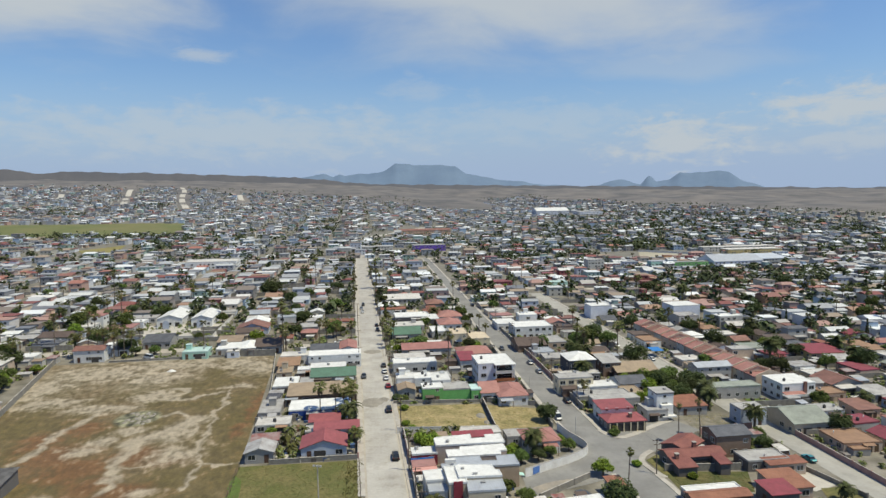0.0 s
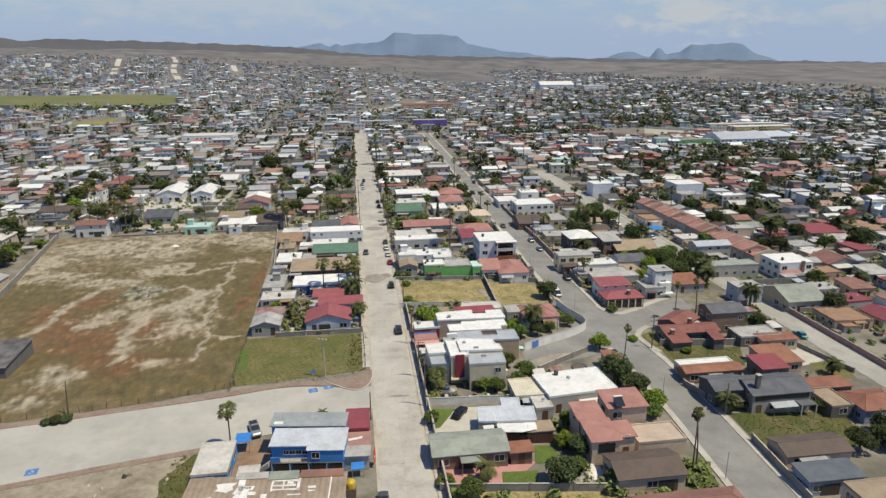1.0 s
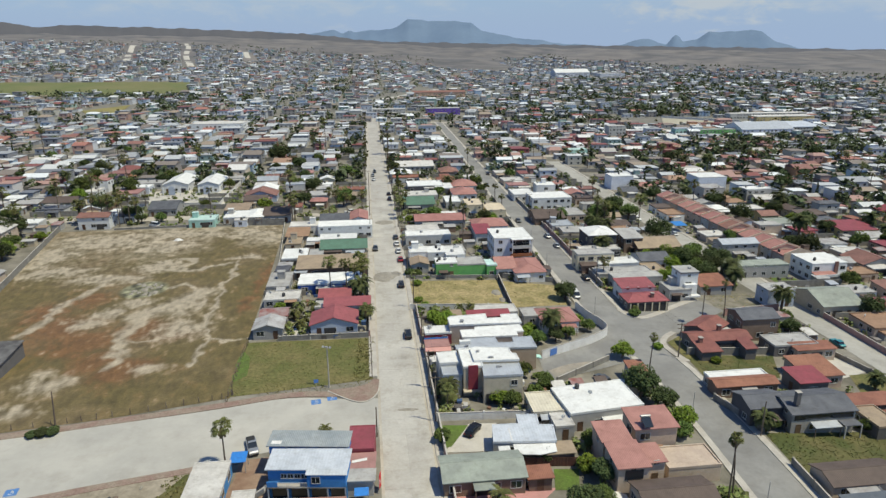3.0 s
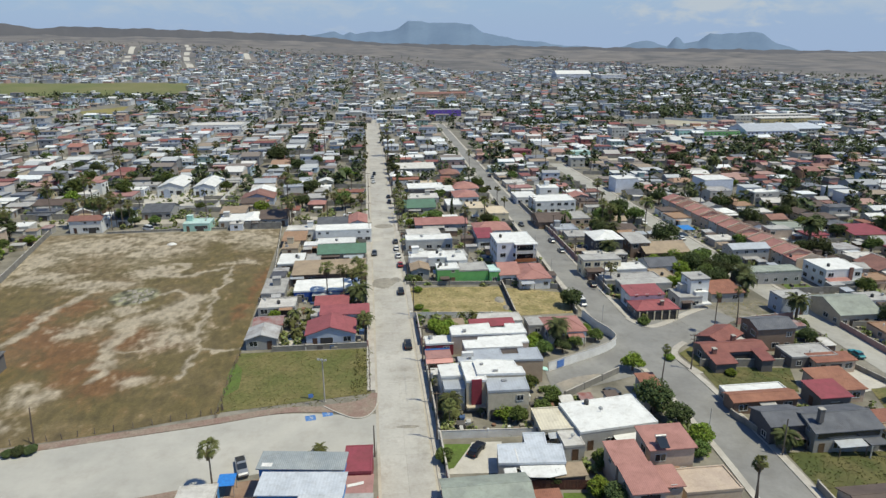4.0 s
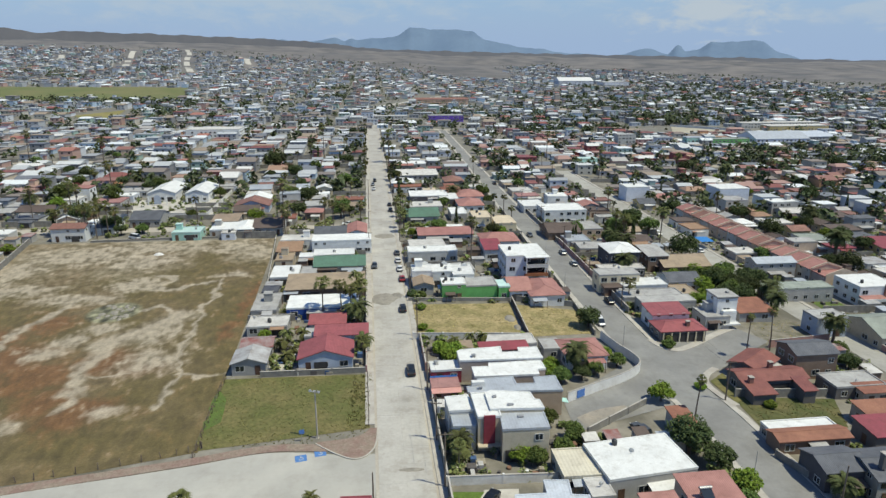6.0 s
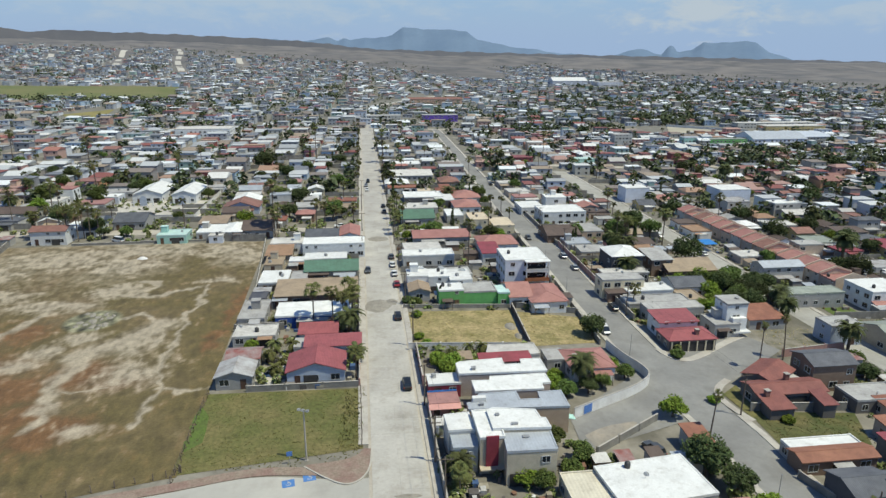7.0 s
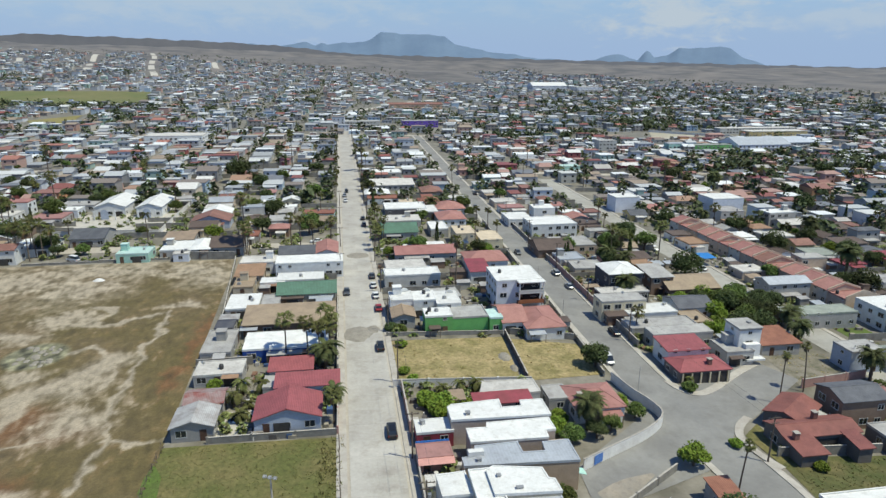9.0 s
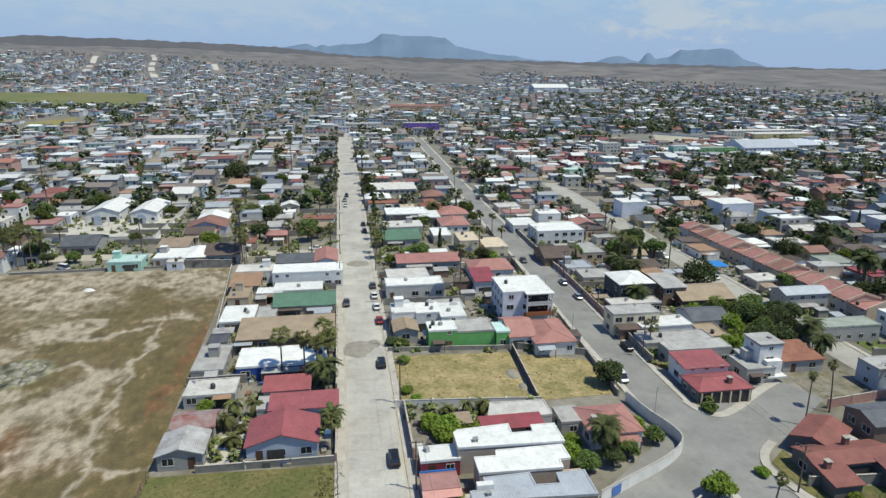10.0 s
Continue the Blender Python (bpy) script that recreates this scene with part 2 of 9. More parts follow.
R = {  # roof coverings: two colours, ribs, word
    "white": ((0.72, 0.72, 0.70), (0.62, 0.62, 0.60), 0, "white-coated"), "slabwhite": ((0.60, 0.58, 0.54), (0.46, 0.44, 0.41), 0, "stained whitish"),
    "slabgrey": ((0.42, 0.41, 0.39), (0.31, 0.30, 0.29), 0, "grey concrete"), "metal": ((0.47, 0.50, 0.53), (0.40, 0.42, 0.45), 0.5, "grey metal"),
    "metalwhite": ((0.62, 0.65, 0.68), (0.50, 0.53, 0.56), 0.5, "pale metal"), "metalblue": ((0.11, 0.125, 0.145), (0.15, 0.165, 0.18), 0.4, "blue-grey metal"),
    "tin": ((0.42, 0.42, 0.42), (0.27, 0.25, 0.24), 0.3, "patched tin"), "rust": ((0.33, 0.30, 0.29), (0.25, 0.09, 0.08), 0.3, "rusty tin"),
    "red": ((0.315, 0.088, 0.098), (0.25, 0.072, 0.08), 0.3, "red"), "maroon": ((0.27, 0.055, 0.075), (0.21, 0.05, 0.06), 0, "maroon"),
    "salmon": ((0.40, 0.195, 0.168), (0.32, 0.152, 0.13), 0.3, "salmon tiled"), "terracotta": ((0.30, 0.13, 0.082), (0.225, 0.092, 0.06), 0.3, "terracotta tiled"),
    "tilered": ((0.245, 0.087, 0.072), (0.185, 0.066, 0.056), 0.3, "orange-red tiled"),
    "greyblue": ((0.23, 0.26, 0.275), (0.30, 0.325, 0.33), 0.3, "grey-blue sheet"),
    "redbrown": ((0.27, 0.135, 0.105), (0.20, 0.10, 0.08), 0.3, "red-brown"), "brownroof": ((0.122, 0.088, 0.073), (0.094, 0.068, 0.057), 0.3, "brown"),
    "rustbrown": ((0.33, 0.20, 0.125), (0.26, 0.16, 0.10), 0, "rust-brown"), "tan": ((0.34, 0.26, 0.18), (0.27, 0.205, 0.145), 0, "tan"),
    "corrbrown": ((0.35, 0.275, 0.205), (0.27, 0.205, 0.15), 0.9, "brown sheet"), "green": ((0.10, 0.20, 0.14), (0.085, 0.155, 0.11), 0.4, "green"),
    "greygreen": ((0.30, 0.33, 0.28), (0.23, 0.25, 0.22), 0, "grey-green"), "slate": ((0.085, 0.09, 0.105), (0.125, 0.13, 0.145), 0.3, "slate grey"),
    "dark": ((0.05, 0.055, 0.075), (0.09, 0.09, 0.10), 0, "dark"), "mintroof": ((0.50, 0.66, 0.62), (0.42, 0.57, 0.53), 0, "pale mint"),
    "patched": ((0.20, 0.195, 0.19), (0.075, 0.07, 0.07), 0.5, "patched dark tin"),
    "cream": ((0.64, 0.59, 0.47), (0.55, 0.50, 0.40), 0.6, "cream"), "creamroof": ((0.62, 0.52, 0.38), (0.52, 0.43, 0.32), 0, "cream"),
    "sandroof": ((0.52, 0.42, 0.33), (0.44, 0.35, 0.28), 0, "sandy"), "pinkroof": ((0.37, 0.195, 0.178), (0.31, 0.165, 0.15), 0, "pink"),
}
WALL = {k: surf("paint_" + k, c, tuple(v * 0.86 for v in c), 0.85, 0.6, 5, 0.2, rnd=0.08) for k, (c, _) in W.items()}
ROOF = {k: surf("roof_" + k, a, b, 0.5 if "metal" in k else 0.8, 0.35, 4, 0.18 if "metal" in k or k == "corrbrown" else 0.4 if wv else 0.3, 0.2 if "metal" in k else 0.0, wv, "X", 0.07, 0.65 if "slab" in k else 0.5, rib_shade=0.07 if "metal" in k else 0.5 if k == "patched" else 0.28 if k == "corrbrown" else 0.13) for k, (a, b, wv, _) in R.items()}

M_ROAD = surf("pale_concrete_road", (0.47, 0.43, 0.36), (0.375, 0.335, 0.275), 0.9, 0.12, 2.2, 0.2, rnd=0, grime=0.3)
M_ASPHALT = surf("worn_asphalt", (0.245, 0.24, 0.225), (0.185, 0.18, 0.17), 0.9, 0.1, 1.2, 0.2, rnd=0, grime=0.4, grit=0.25)
M_GREYROAD = surf("greyish_concrete_street", (0.37, 0.355, 0.315), (0.29, 0.28, 0.25), 0.9, 0.08, 1.2, 0.2, rnd=0, grime=0.4, grit=0.25)
# near-black tone that paints the shade inside openings and under roofs
M_SHADE = surf("painted_shade", (0.035, 0.033, 0.032), (0.06, 0.055, 0.05), 0.7, 2, 9, 0.2, rnd=0.4)
M_WALK = surf("sidewalk_concrete", (0.46, 0.43, 0.38), (0.36, 0.33, 0.29), 0.9, 0.4, 4, 0.2, rnd=0.06)
M_CURBRED = surf("reddish_paving", (0.27, 0.175, 0.145), (0.31, 0.25, 0.195), 0.9, 0.35, 3, 0.5, rnd=0, grime=0.5, grit=0.6)
M_BLOCK = surf("block_wall", (0.28, 0.265, 0.235), (0.195, 0.185, 0.165), 0.9, 0.6, 5, 0.4, rnd=0.1)
M_WHITEW = surf("whitewashed_wall", (0.74, 0.73, 0.70), (0.62, 0.60, 0.57), 0.85, 0.5, 5, 0.3, rnd=0.05)
M_PINKW = surf("pinkish_wall", (0.42, 0.25, 0.22), (0.34, 0.20, 0.18), 0.9, 0.5, 5, 0.3, rnd=0.08)
M_FRAME = surf("white_frame", (0.56, 0.56, 0.54), (0.46, 0.46, 0.45), 0.5, 2, 9, 0.05, rnd=0.1, grime=0.1)
M_PANE = glass("dark_window_glass", (0.02, 0.025, 0.03))
M_DOOR = surf("brown_door", (0.13, 0.075, 0.045), (0.09, 0.05, 0.03), 0.6, 2, 9, 0.2, rnd=0.3)
M_TANK = surf("black_plastic", (0.03, 0.03, 0.032), (0.05, 0.05, 0.05), 0.5, 2, 9, 0.05, rnd=0.2)
M_BARK = surf("grey_bark", (0.16, 0.125, 0.095), (0.11, 0.085, 0.065), 0.95, 1.5, 9, 0.6, rnd=0.15)
M_LEAF = surf("green_leaves", (0.115, 0.15, 0.04), (0.078, 0.108, 0.03), 0.85, 0.6, 6, 0.3, rnd=0.35, grime=0, island=0.24, spec=0.15)
M_LEAFDARK = surf("dark_leaves", (0.078, 0.098, 0.036), (0.05, 0.066, 0.026), 0.85, 0.6, 6, 0.3, rnd=0.3, grime=0, island=0.24, spec=0.15)
M_LEAFBRIGHT = surf("bright_leaves", (0.18, 0.24, 0.035), (0.125, 0.18, 0.028), 0.85, 0.6, 6, 0.3, rnd=0.25, grime=0, island=0.24, spec=0.15)
M_PALM = surf("palm_fronds", (0.14, 0.145, 0.05), (0.085, 0.092, 0.032), 0.85, 0.6, 6, 0.3, rnd=0.25, grime=0, island=0.25, spec=0.15)
M_DATE = surf("date_fronds", (0.095, 0.105, 0.04), (0.062, 0.072, 0.03), 0.85, 1, 6, 0.2, rnd=0.25, grime=0, island=0.25, spec=0.15)
M_DEAD = surf("dead_fronds", (0.24, 0.17, 0.09), (0.16, 0.115, 0.065), 0.9, 1, 6, 0.3, rnd=0.2, grime=0, island=0.3)
M_WOOD = surf("weathered_pole", (0.17, 0.13, 0.10), (0.12, 0.095, 0.075), 0.9, 1, 9, 0.4, rnd=0.2)
M_STEEL = surf("galvanised_steel", (0.42, 0.42, 0.41), (0.34, 0.34, 0.34), 0.5, 1, 9, 0.1, 0.4)
M_TYRE = surf("tyre_rubber", (0.02, 0.02, 0.02), (0.03, 0.03, 0.03), 0.8, 3, 20, 0.2, grime=0)
M_RIM = surf("alloy_rim", (0.45, 0.45, 0.46), (0.35, 0.35, 0.36), 0.35, 3, 20, 0.05, 0.7, grime=0)
M_LAMP = surf("clear_lamp", (0.75, 0.75, 0.72), (0.65, 0.65, 0.62), 0.2, 3, 20, 0.05, grime=0)
M_REAR = surf("red_lamp", (0.35, 0.02, 0.02), (0.25, 0.015, 0.015), 0.3, 3, 20, 0.05, grime=0)
M_LAWN = surf("green_lawn", (0.115, 0.185, 0.028), (0.10, 0.135, 0.03), 0.95, 0.3, 2.5, 0.7, rnd=0, grime=0.3, grit=0.7)
M_DRY = surf("dry_golden_grass", (0.44, 0.345, 0.175), (0.25, 0.215, 0.085), 0.95, 0.22, 1.3, 0.8, rnd=0, grime=0.45, grit=0.8)
M_SAND = surf("drifted_sand", (0.33, 0.29, 0.235), (0.24, 0.22, 0.19), 0.95, 0.3, 1.5, 0.4, rnd=0, grime=0.5)
M_OLIVE = surf("olive_weeds", (0.125, 0.135, 0.036), (0.20, 0.17, 0.065), 0.95, 0.13, 1.3, 0.8, rnd=0, grime=0.45, grit=0.8)
M_WILD = surf("wild_grass", (0.075, 0.092, 0.022), (0.155, 0.135, 0.052), 0.95, 0.2, 1.1, 0.9, rnd=0, grime=0.5, grit=0.7)
M_DRIVE = surf("pale_driveway", (0.52, 0.49, 0.43), (0.43, 0.40, 0.35), 0.9, 0.4, 4, 0.2, rnd=0)
M_PATIO = surf("pink_patio", (0.50, 0.25, 0.24), (0.42, 0.22, 0.20), 0.9, 0.5, 4, 0.2, rnd=0)
M_TARP = surf("blue_tarp", (0.03, 0.22, 0.60), (0.03, 0.17, 0.48), 0.5, 2, 9, 0.2, grime=0.1)
M_BLUEP = surf("blue_paint", (0.09, 0.22, 0.50), (0.07, 0.17, 0.40), 0.7, 2, 9, 0.1, grime=0.15)


# ---------------------------------------------------------------- mesh helpers
class Solid:
    """Collects vertices and faces of one part."""

    def __init__(self):
        self.v, self.f, self.m = [], [], []

    def add(self, verts, faces, mat=0):
        k = len(self.v)
        self.v += [tuple(p) for p in verts]
        self.f += [tuple(k + i for i in q) for q in faces]
        self.m += [mat] * len(faces)
        return self

    def box(self, x0, y0, z0, x1, y1, z1, mat=0, bottom=True, top=True):
        v = [(x0, y0, z0), (x1, y0, z0), (x1, y1, z0), (x0, y1, z0), (x0, y0, z1), (x1, y0, z1), (x1, y1, z1), (x0, y1, z1)]
        f = [(0, 1, 5, 4), (1, 2, 6, 5), (2, 3, 7, 6), (3, 0, 4, 7)]
        f += [(4, 5, 6, 7)] * top + [(3, 2, 1, 0)] * bottom
        return self.add(v, f, mat)

    def tube(self, p0, p1, r0, r1, n=8, mat=0, cap=True):
        p0, p1 = Vector(p0), Vector(p1)
        q = (p1 - p0).to_track_quat("Z", "Y")
        v = []
        for p, r in ((p0, r0), (p1, r1)):
            v += [p + q @ Vector((r * math.cos(2 * math.pi * i / n), r * math.sin(2 * math.pi * i / n), 0)) for i in range(n)]
        f = [(i, (i + 1) % n, n + (i + 1) % n, n + i) for i in range(n)]
        if cap:
            f += [tuple(range(n, 2 * n)), tuple(range(n - 1, -1, -1))]
        return self.add(v, f, mat)

    def slab(self, poly, thick, mat=0):
        """A plate under a polygon given by its top corners, counter-clockwise from above."""
        n = len(poly)
        v = [tuple(p) for p in poly] + [(p[0], p[1], p[2] - thick) for p in poly]
        f = [tuple(range(n)), tuple(range(2 * n - 1, n - 1, -1))] + [(i, n + i, n + (i + 1) % n, (i + 1) % n) for i in range(n)]
        return self.add(v, f, mat)

    def mesh(self, name, *mats, smooth=False):
        me = bpy.data.meshes.new(name)
        me.from_pydata(self.v, [], self.f)
        for m in mats:
            me.materials.append(m)
        if len(mats) > 1:
            me.polygons.foreach_set("material_index", self.m)
        if smooth:
            me.polygons.foreach_set("use_smooth", [True] * len(self.f))
        me.update()
        return me


def part(name, shape, material, parent, label="", smooth=False):
    """Links a shape (or a shared mesh) as ONE mesh object under a thing or a part."""
    me = shape if isinstance(shape, bpy.types.Mesh) else shape.mesh(name, material, smooth=smooth)
    ob = new(name, me)
    ob.parent = parent
    if label:
        tagged(ob, label)
    return ob


def thing(name, m, label, category, group="", kind=""):
    ob = new(name)
    ob.empty_display_size = 0.5
    ob.matrix_world = m
    return tagged(ob, label, category, group, kind)


# ---------------------------------------------------------------- lie of the land
def land(x, y):
    """Height of the ground, for arrays: level by the road, falling to the east side, rising to hills far off."""
    x, y = np.asarray(x, float), np.asarray(y, float)
    s = np.clip((x - 12) / 145, 0, 1)
    z = -6.5 * (0.35 * s * s * (3 - 2 * s) + 0.65 * s)
    dx = x - 10
    r, th = np.hypot(dx, y), np.degrees(np.arctan2(dx, y))
    top = np.interp(th, [-60, -29, -15, 2, 10, 25, 38, 60], [127, 132, 127, 82, 75, 55, 45, 40])
    ex = np.interp(th, [-29, 2, 38], [1.25, 1.6, 1.8])
    ahead = np.clip((np.cos(np.radians(th)) + 0.2) / 0.7, 0, 1)
    k = np.clip((r - 600) / 2700, 0, 1.1)
    z = z + ahead * top * k ** ex
    fold = np.sin(x * 0.0061 + 1.3 * np.sin(y * 0.0037)) * np.sin(y * 0.0083 + 0.9 * np.sin(x * 0.0047)) + 0.5 * np.sin(x * 0.019 + y * 0.011) * np.sin(y * 0.017 - x * 0.007)
    return z + fold * 9 * np.clip((r - 900) / 1500, 0, 1)


def gz(x, y):
    return float(land(x, y))


def xc(y):
    """The main road's middle."""
    return 10.0 - 0.0525 * (y - 110)


def xs2(y):
    """The second street's middle."""
    return float(np.interp(y, [40, 100, 124, 160, 195, 245, 305, 380, 545, 700], [70.3, 70.8, 69.6, 64.6, 63.0, 61.9, 58.6, 56.3, 51.2, 46]))


def street_width(y):
    return float(np.interp(y, [30, 250, 420, 640], [9.4, 9.4, 6.6, 6.0]))


def xs3(y):
    return 123.0 - 0.045 * (y - 150)


# ---------------------------------------------------------------- ground, roads, plots
def axis_steps(inner, outer, step, grow):
    a = list(np.arange(inner[0], inner[1] + 0.1, step))
    s, p = step, inner[1]
    while p < outer[1]:
        s *= grow
        p += s
        a.append(p)
    s, p = step, inner[0]
    while p > outer[0]:
        s *= grow
        p -= s
        a.insert(0, p)
    return np.array(a)


gx_, gy_ = axis_steps((-210, 270), (-4300, 4300), 6.0, 1.06), axis_steps((-60, 560), (-4300, 4300), 6.0, 1.05)
GX, GY = np.meshgrid(gx_, gy_)
GZ = land(GX, GY)
nx, ny = len(gx_), len(gy_)
idx = np.arange(nx * ny).reshape(ny, nx)
quads = np.stack([idx[:-1, :-1], idx[:-1, 1:], idx[1:, 1:], idx[1:, :-1]], -1).reshape(-1, 4)
me = bpy.data.meshes.new("ground")
me.from_pydata(np.stack([GX, GY, GZ], -1).reshape(-1, 3).tolist(), [], quads.tolist())
me.polygons.foreach_set("use_smooth", [True] * len(quads))


def ground_material():
    """Dusty town soil, darker further out; brown hillsides greyed with painted haze beyond."""
    m = surf("town_soil", (0.26, 0.238, 0.195), (0.125, 0.115, 0.088), 0.95, 0.11, 1.2, 0.3, rnd=0, grime=0.35)
    nt = m.node_tree
    b = nt.nodes["Principled BSDF"]
    soil = b.inputs["Base Color"].links[0].from_socket
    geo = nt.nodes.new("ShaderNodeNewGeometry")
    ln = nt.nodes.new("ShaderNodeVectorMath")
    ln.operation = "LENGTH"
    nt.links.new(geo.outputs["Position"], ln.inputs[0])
    n1 = nt.nodes.new("ShaderNodeTexNoise")
    n1.inputs["Scale"].default_value, n1.inputs["Detail"].default_value = 0.011, 10
    nt.links.new(geo.outputs["Position"], n1.inputs["Vector"])
    ramp = nt.nodes.new("ShaderNodeValToRGB")
    e = ramp.color_ramp.elements
    # greyed hill tones carry the haze in their colour
    e[0].position, e[0].color = 0.36, (0.085, 0.083, 0.084, 1)
    e[1].position, e[1].color = 0.66, (0.175, 0.158, 0.145, 1)
    e2 = e.new(0.5)
    e2.color = (0.13, 0.12, 0.114, 1)
    nt.links.new(n1.outputs[0], ramp.inputs[0])
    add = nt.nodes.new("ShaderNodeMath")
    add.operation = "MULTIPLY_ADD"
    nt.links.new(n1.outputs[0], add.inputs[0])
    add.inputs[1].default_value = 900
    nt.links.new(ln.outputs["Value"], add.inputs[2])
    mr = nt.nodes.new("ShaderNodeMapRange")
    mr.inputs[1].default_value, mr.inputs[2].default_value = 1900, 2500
    # soil blends to a greyer, darker tone with distance
    far_soil, far = nt.nodes.new("ShaderNodeMix"), nt.nodes.new("ShaderNodeMapRange")
    far_soil.data_type = "RGBA"
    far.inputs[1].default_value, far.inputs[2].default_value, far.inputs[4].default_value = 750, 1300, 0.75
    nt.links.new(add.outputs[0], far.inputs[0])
    nt.links.new(far.outputs[0], far_soil.inputs[0])
    nt.links.new(soil, far_soil.inputs[6])
    far_soil.inputs[7].default_value = (0.155, 0.148, 0.125, 1)
    soil = far_soil.outputs[2]
    nt.links.new(add.outputs[0], mr.inputs[0])
    mx = nt.nodes.new("ShaderNodeMix")
    mx.data_type = "RGBA"
    nt.links.new(mr.outputs[0], mx.inputs[0])
    nt.links.new(soil, mx.inputs[6])
    nt.links.new(ramp.outputs[0], mx.inputs[7])
    nt.links.new(mx.outputs[2], b.inputs["Base Color"])
    return m


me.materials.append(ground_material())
tagged(new("ground", me), "dusty grey-brown ground rising to brown hills greyed by painted haze", "ground", kind="structure")


def ribbon(name, mid, width, y0, y1, z, material, label, category, step=6.0, thick=0.0):
    """A strip of road or pavement along a middle line x = mid(y)."""
    s = Solid()
    n = max(1, int(round((y1 - y0) / step)))
    ys = [y0 + (y1 - y0) * i / n for i in range(n + 1)]
    for y in ys:
        x = mid(y)
        wide = width(y) if callable(width) else width
        for dx in (-wide / 2, wide / 2):
            s.v.append((x + dx, y, gz(x + dx, y) + z))
    for i in range(n):
        s.f.append((2 * i, 2 * i + 1, 2 * i + 3, 2 * i + 2))
    if thick:
        k = len(s.v)
        s.v += [(a, b, c - thick) for a, b, c in s.v]
        for i in range(n):
            s.f += [(2 * i, 2 * i + 2, k + 2 * i + 2, k + 2 * i), (2 * i + 1, k + 2 * i + 1, k + 2 * i + 3, 2 * i + 3)]
        s.f += [(0, k, k + 1, 1), (2 * n, 2 * n + 1, k + 2 * n + 1, k + 2 * n)]
    return tagged(new(name, s.mesh(name, material)), label, category, kind="structure")


def plot(name, corners, z, material, label, category, cell=2.0, kind="structure"):
    """A patch of ground inside a four-sided outline, following the land."""
    a, b, c, d = [np.array(p, float) for p in corners]
    n = max(1, int(max(np.linalg.norm(b - a), np.linalg.norm(c - d)) / cell))
    m = max(1, int(max(np.linalg.norm(d - a), np.linalg.norm(c - b)) / cell))
    s = Solid()
    for j in range(m + 1):
        for i in range(n + 1):
            u, v = i / n, j / m
            p = (a * (1 - u) + b * u) * (1 - v) + (d * (1 - u) + c * u) * v
            s.v.append((p[0], p[1], gz(p[0], p[1]) + z))
    for j in range(m):
        for i in range(n):
            k = j * (n + 1) + i
            s.f.append((k, k + 1, k + n + 2, k + n + 1))
    return tagged(new(name, s.mesh(name, material)), label, category, kind=kind)


# main road in slabs: the nearer ones single pieces, the rest joined
def slab_corners(y, a, b):
    return [(xc(y) + a + 0.005, y + 0.005), (xc(y) + b - 0.005, y + 0.005), (xc(y + 5) + b - 0.005, y + 4.995), (xc(y + 5) + a + 0.005, y + 4.995)]


def road_slabs(y, y1):
    s = Solid()
    rng = random.Random(4)
    while y < y1:
        for a, b in ((-4.3, 0.0), (0.0, 4.3)):
            dz = 0.10 + rng.uniform(-0.006, 0.006)
            s.slab([(q[0], q[1], gz(q[0], q[1]) + dz) for q in slab_corners(y, a, b)], 0.14)
        y += 5.0
    return s


m_slab = surf("pale_road_slabs", (0.465, 0.442, 0.398), (0.37, 0.35, 0.312), 0.9, 0.09, 1.6, 0.15, rnd=0.05, grime=0.55)
road = tagged(new("road", road_slabs(290, 700).mesh("road", m_slab)), "pale dusty concrete road in large slabs", "road", kind="structure")
ribbon("road_bed", lambda y: xc(y), 9.6, 40, 700, 0.06, M_ROAD, "dusty concrete road edge", "road")
ribbon("pavement_west", lambda y: xc(y) - 5.6, 1.7, 122, 700, 0.20, M_WALK, "narrow pale concrete pavement with a kerb", "pavement", thick=0.3)
ribbon("pavement_east", lambda y: xc(y) + 5.4, 1.3, 40, 700, 0.20, M_WALK, "narrow concrete pavement with a kerb", "pavement", thick=0.3)
ribbon("street", xs2, street_width, 30, 640, 0.07, M_ASPHALT, "grey worn asphalt street", "road")
ribbon("street_pavement", lambda y: xs2(y) - 5.3, 1.3, 30, 131, 0.2, M_WALK, "pale concrete pavement with a kerb", "pavement", thick=0.3)
ribbon("street_pavement", lambda y: xs2(y) - street_width(y) / 2 - 0.6, 1.3, 152, 640, 0.2, M_WALK, "pale concrete pavement with a kerb", "pavement", thick=0.3)
ribbon("street_pavement", lambda y: xs2(y) + 5.4, 1.4, 30, 131, 0.2, M_WALK, "pale concrete pavement with a kerb", "pavement", thick=0.3)
ribbon("street_pavement", lambda y: xs2(y) + street_width(y) / 2 + 0.7, 1.4, 158, 640, 0.2, M_WALK, "pale concrete pavement with a kerb", "pavement", thick=0.3)
ribbon("street", xs3, 9.0, 60, 420, 0.07, M_GREYROAD, "pale concrete street", "road")
ribbon("street_pavement", lambda y: xs3(y) + 5.2, 1.4, 60, 420, 0.2, M_WALK, "pale concrete pavement with a kerb", "pavement", thick=0.3)
plot("street_junction", ((40.5, 119), (73, 133.5), (70.5, 157), (41, 130.5)), 0.085, M_ASPHALT, "grey asphalt at the junction", "road")
plot("side_street", ((70, 137), (100, 160.5), (95, 170), (69, 155)), 0.08, M_ASPHALT, "grey asphalt side street", "road")
plot("cross_street", ((-230, 262), (-4, 262), (-4, 269), (-230, 269)), 0.05, M_ROAD, "narrow pale cross street", "road", 6)
for y in (440, 640):
    plot("cross_street", ((-330, y), (330, y), (330, y + 8), (-330, y + 8)), 0.05, M_ROAD, "narrow pale cross street", "road", 8)


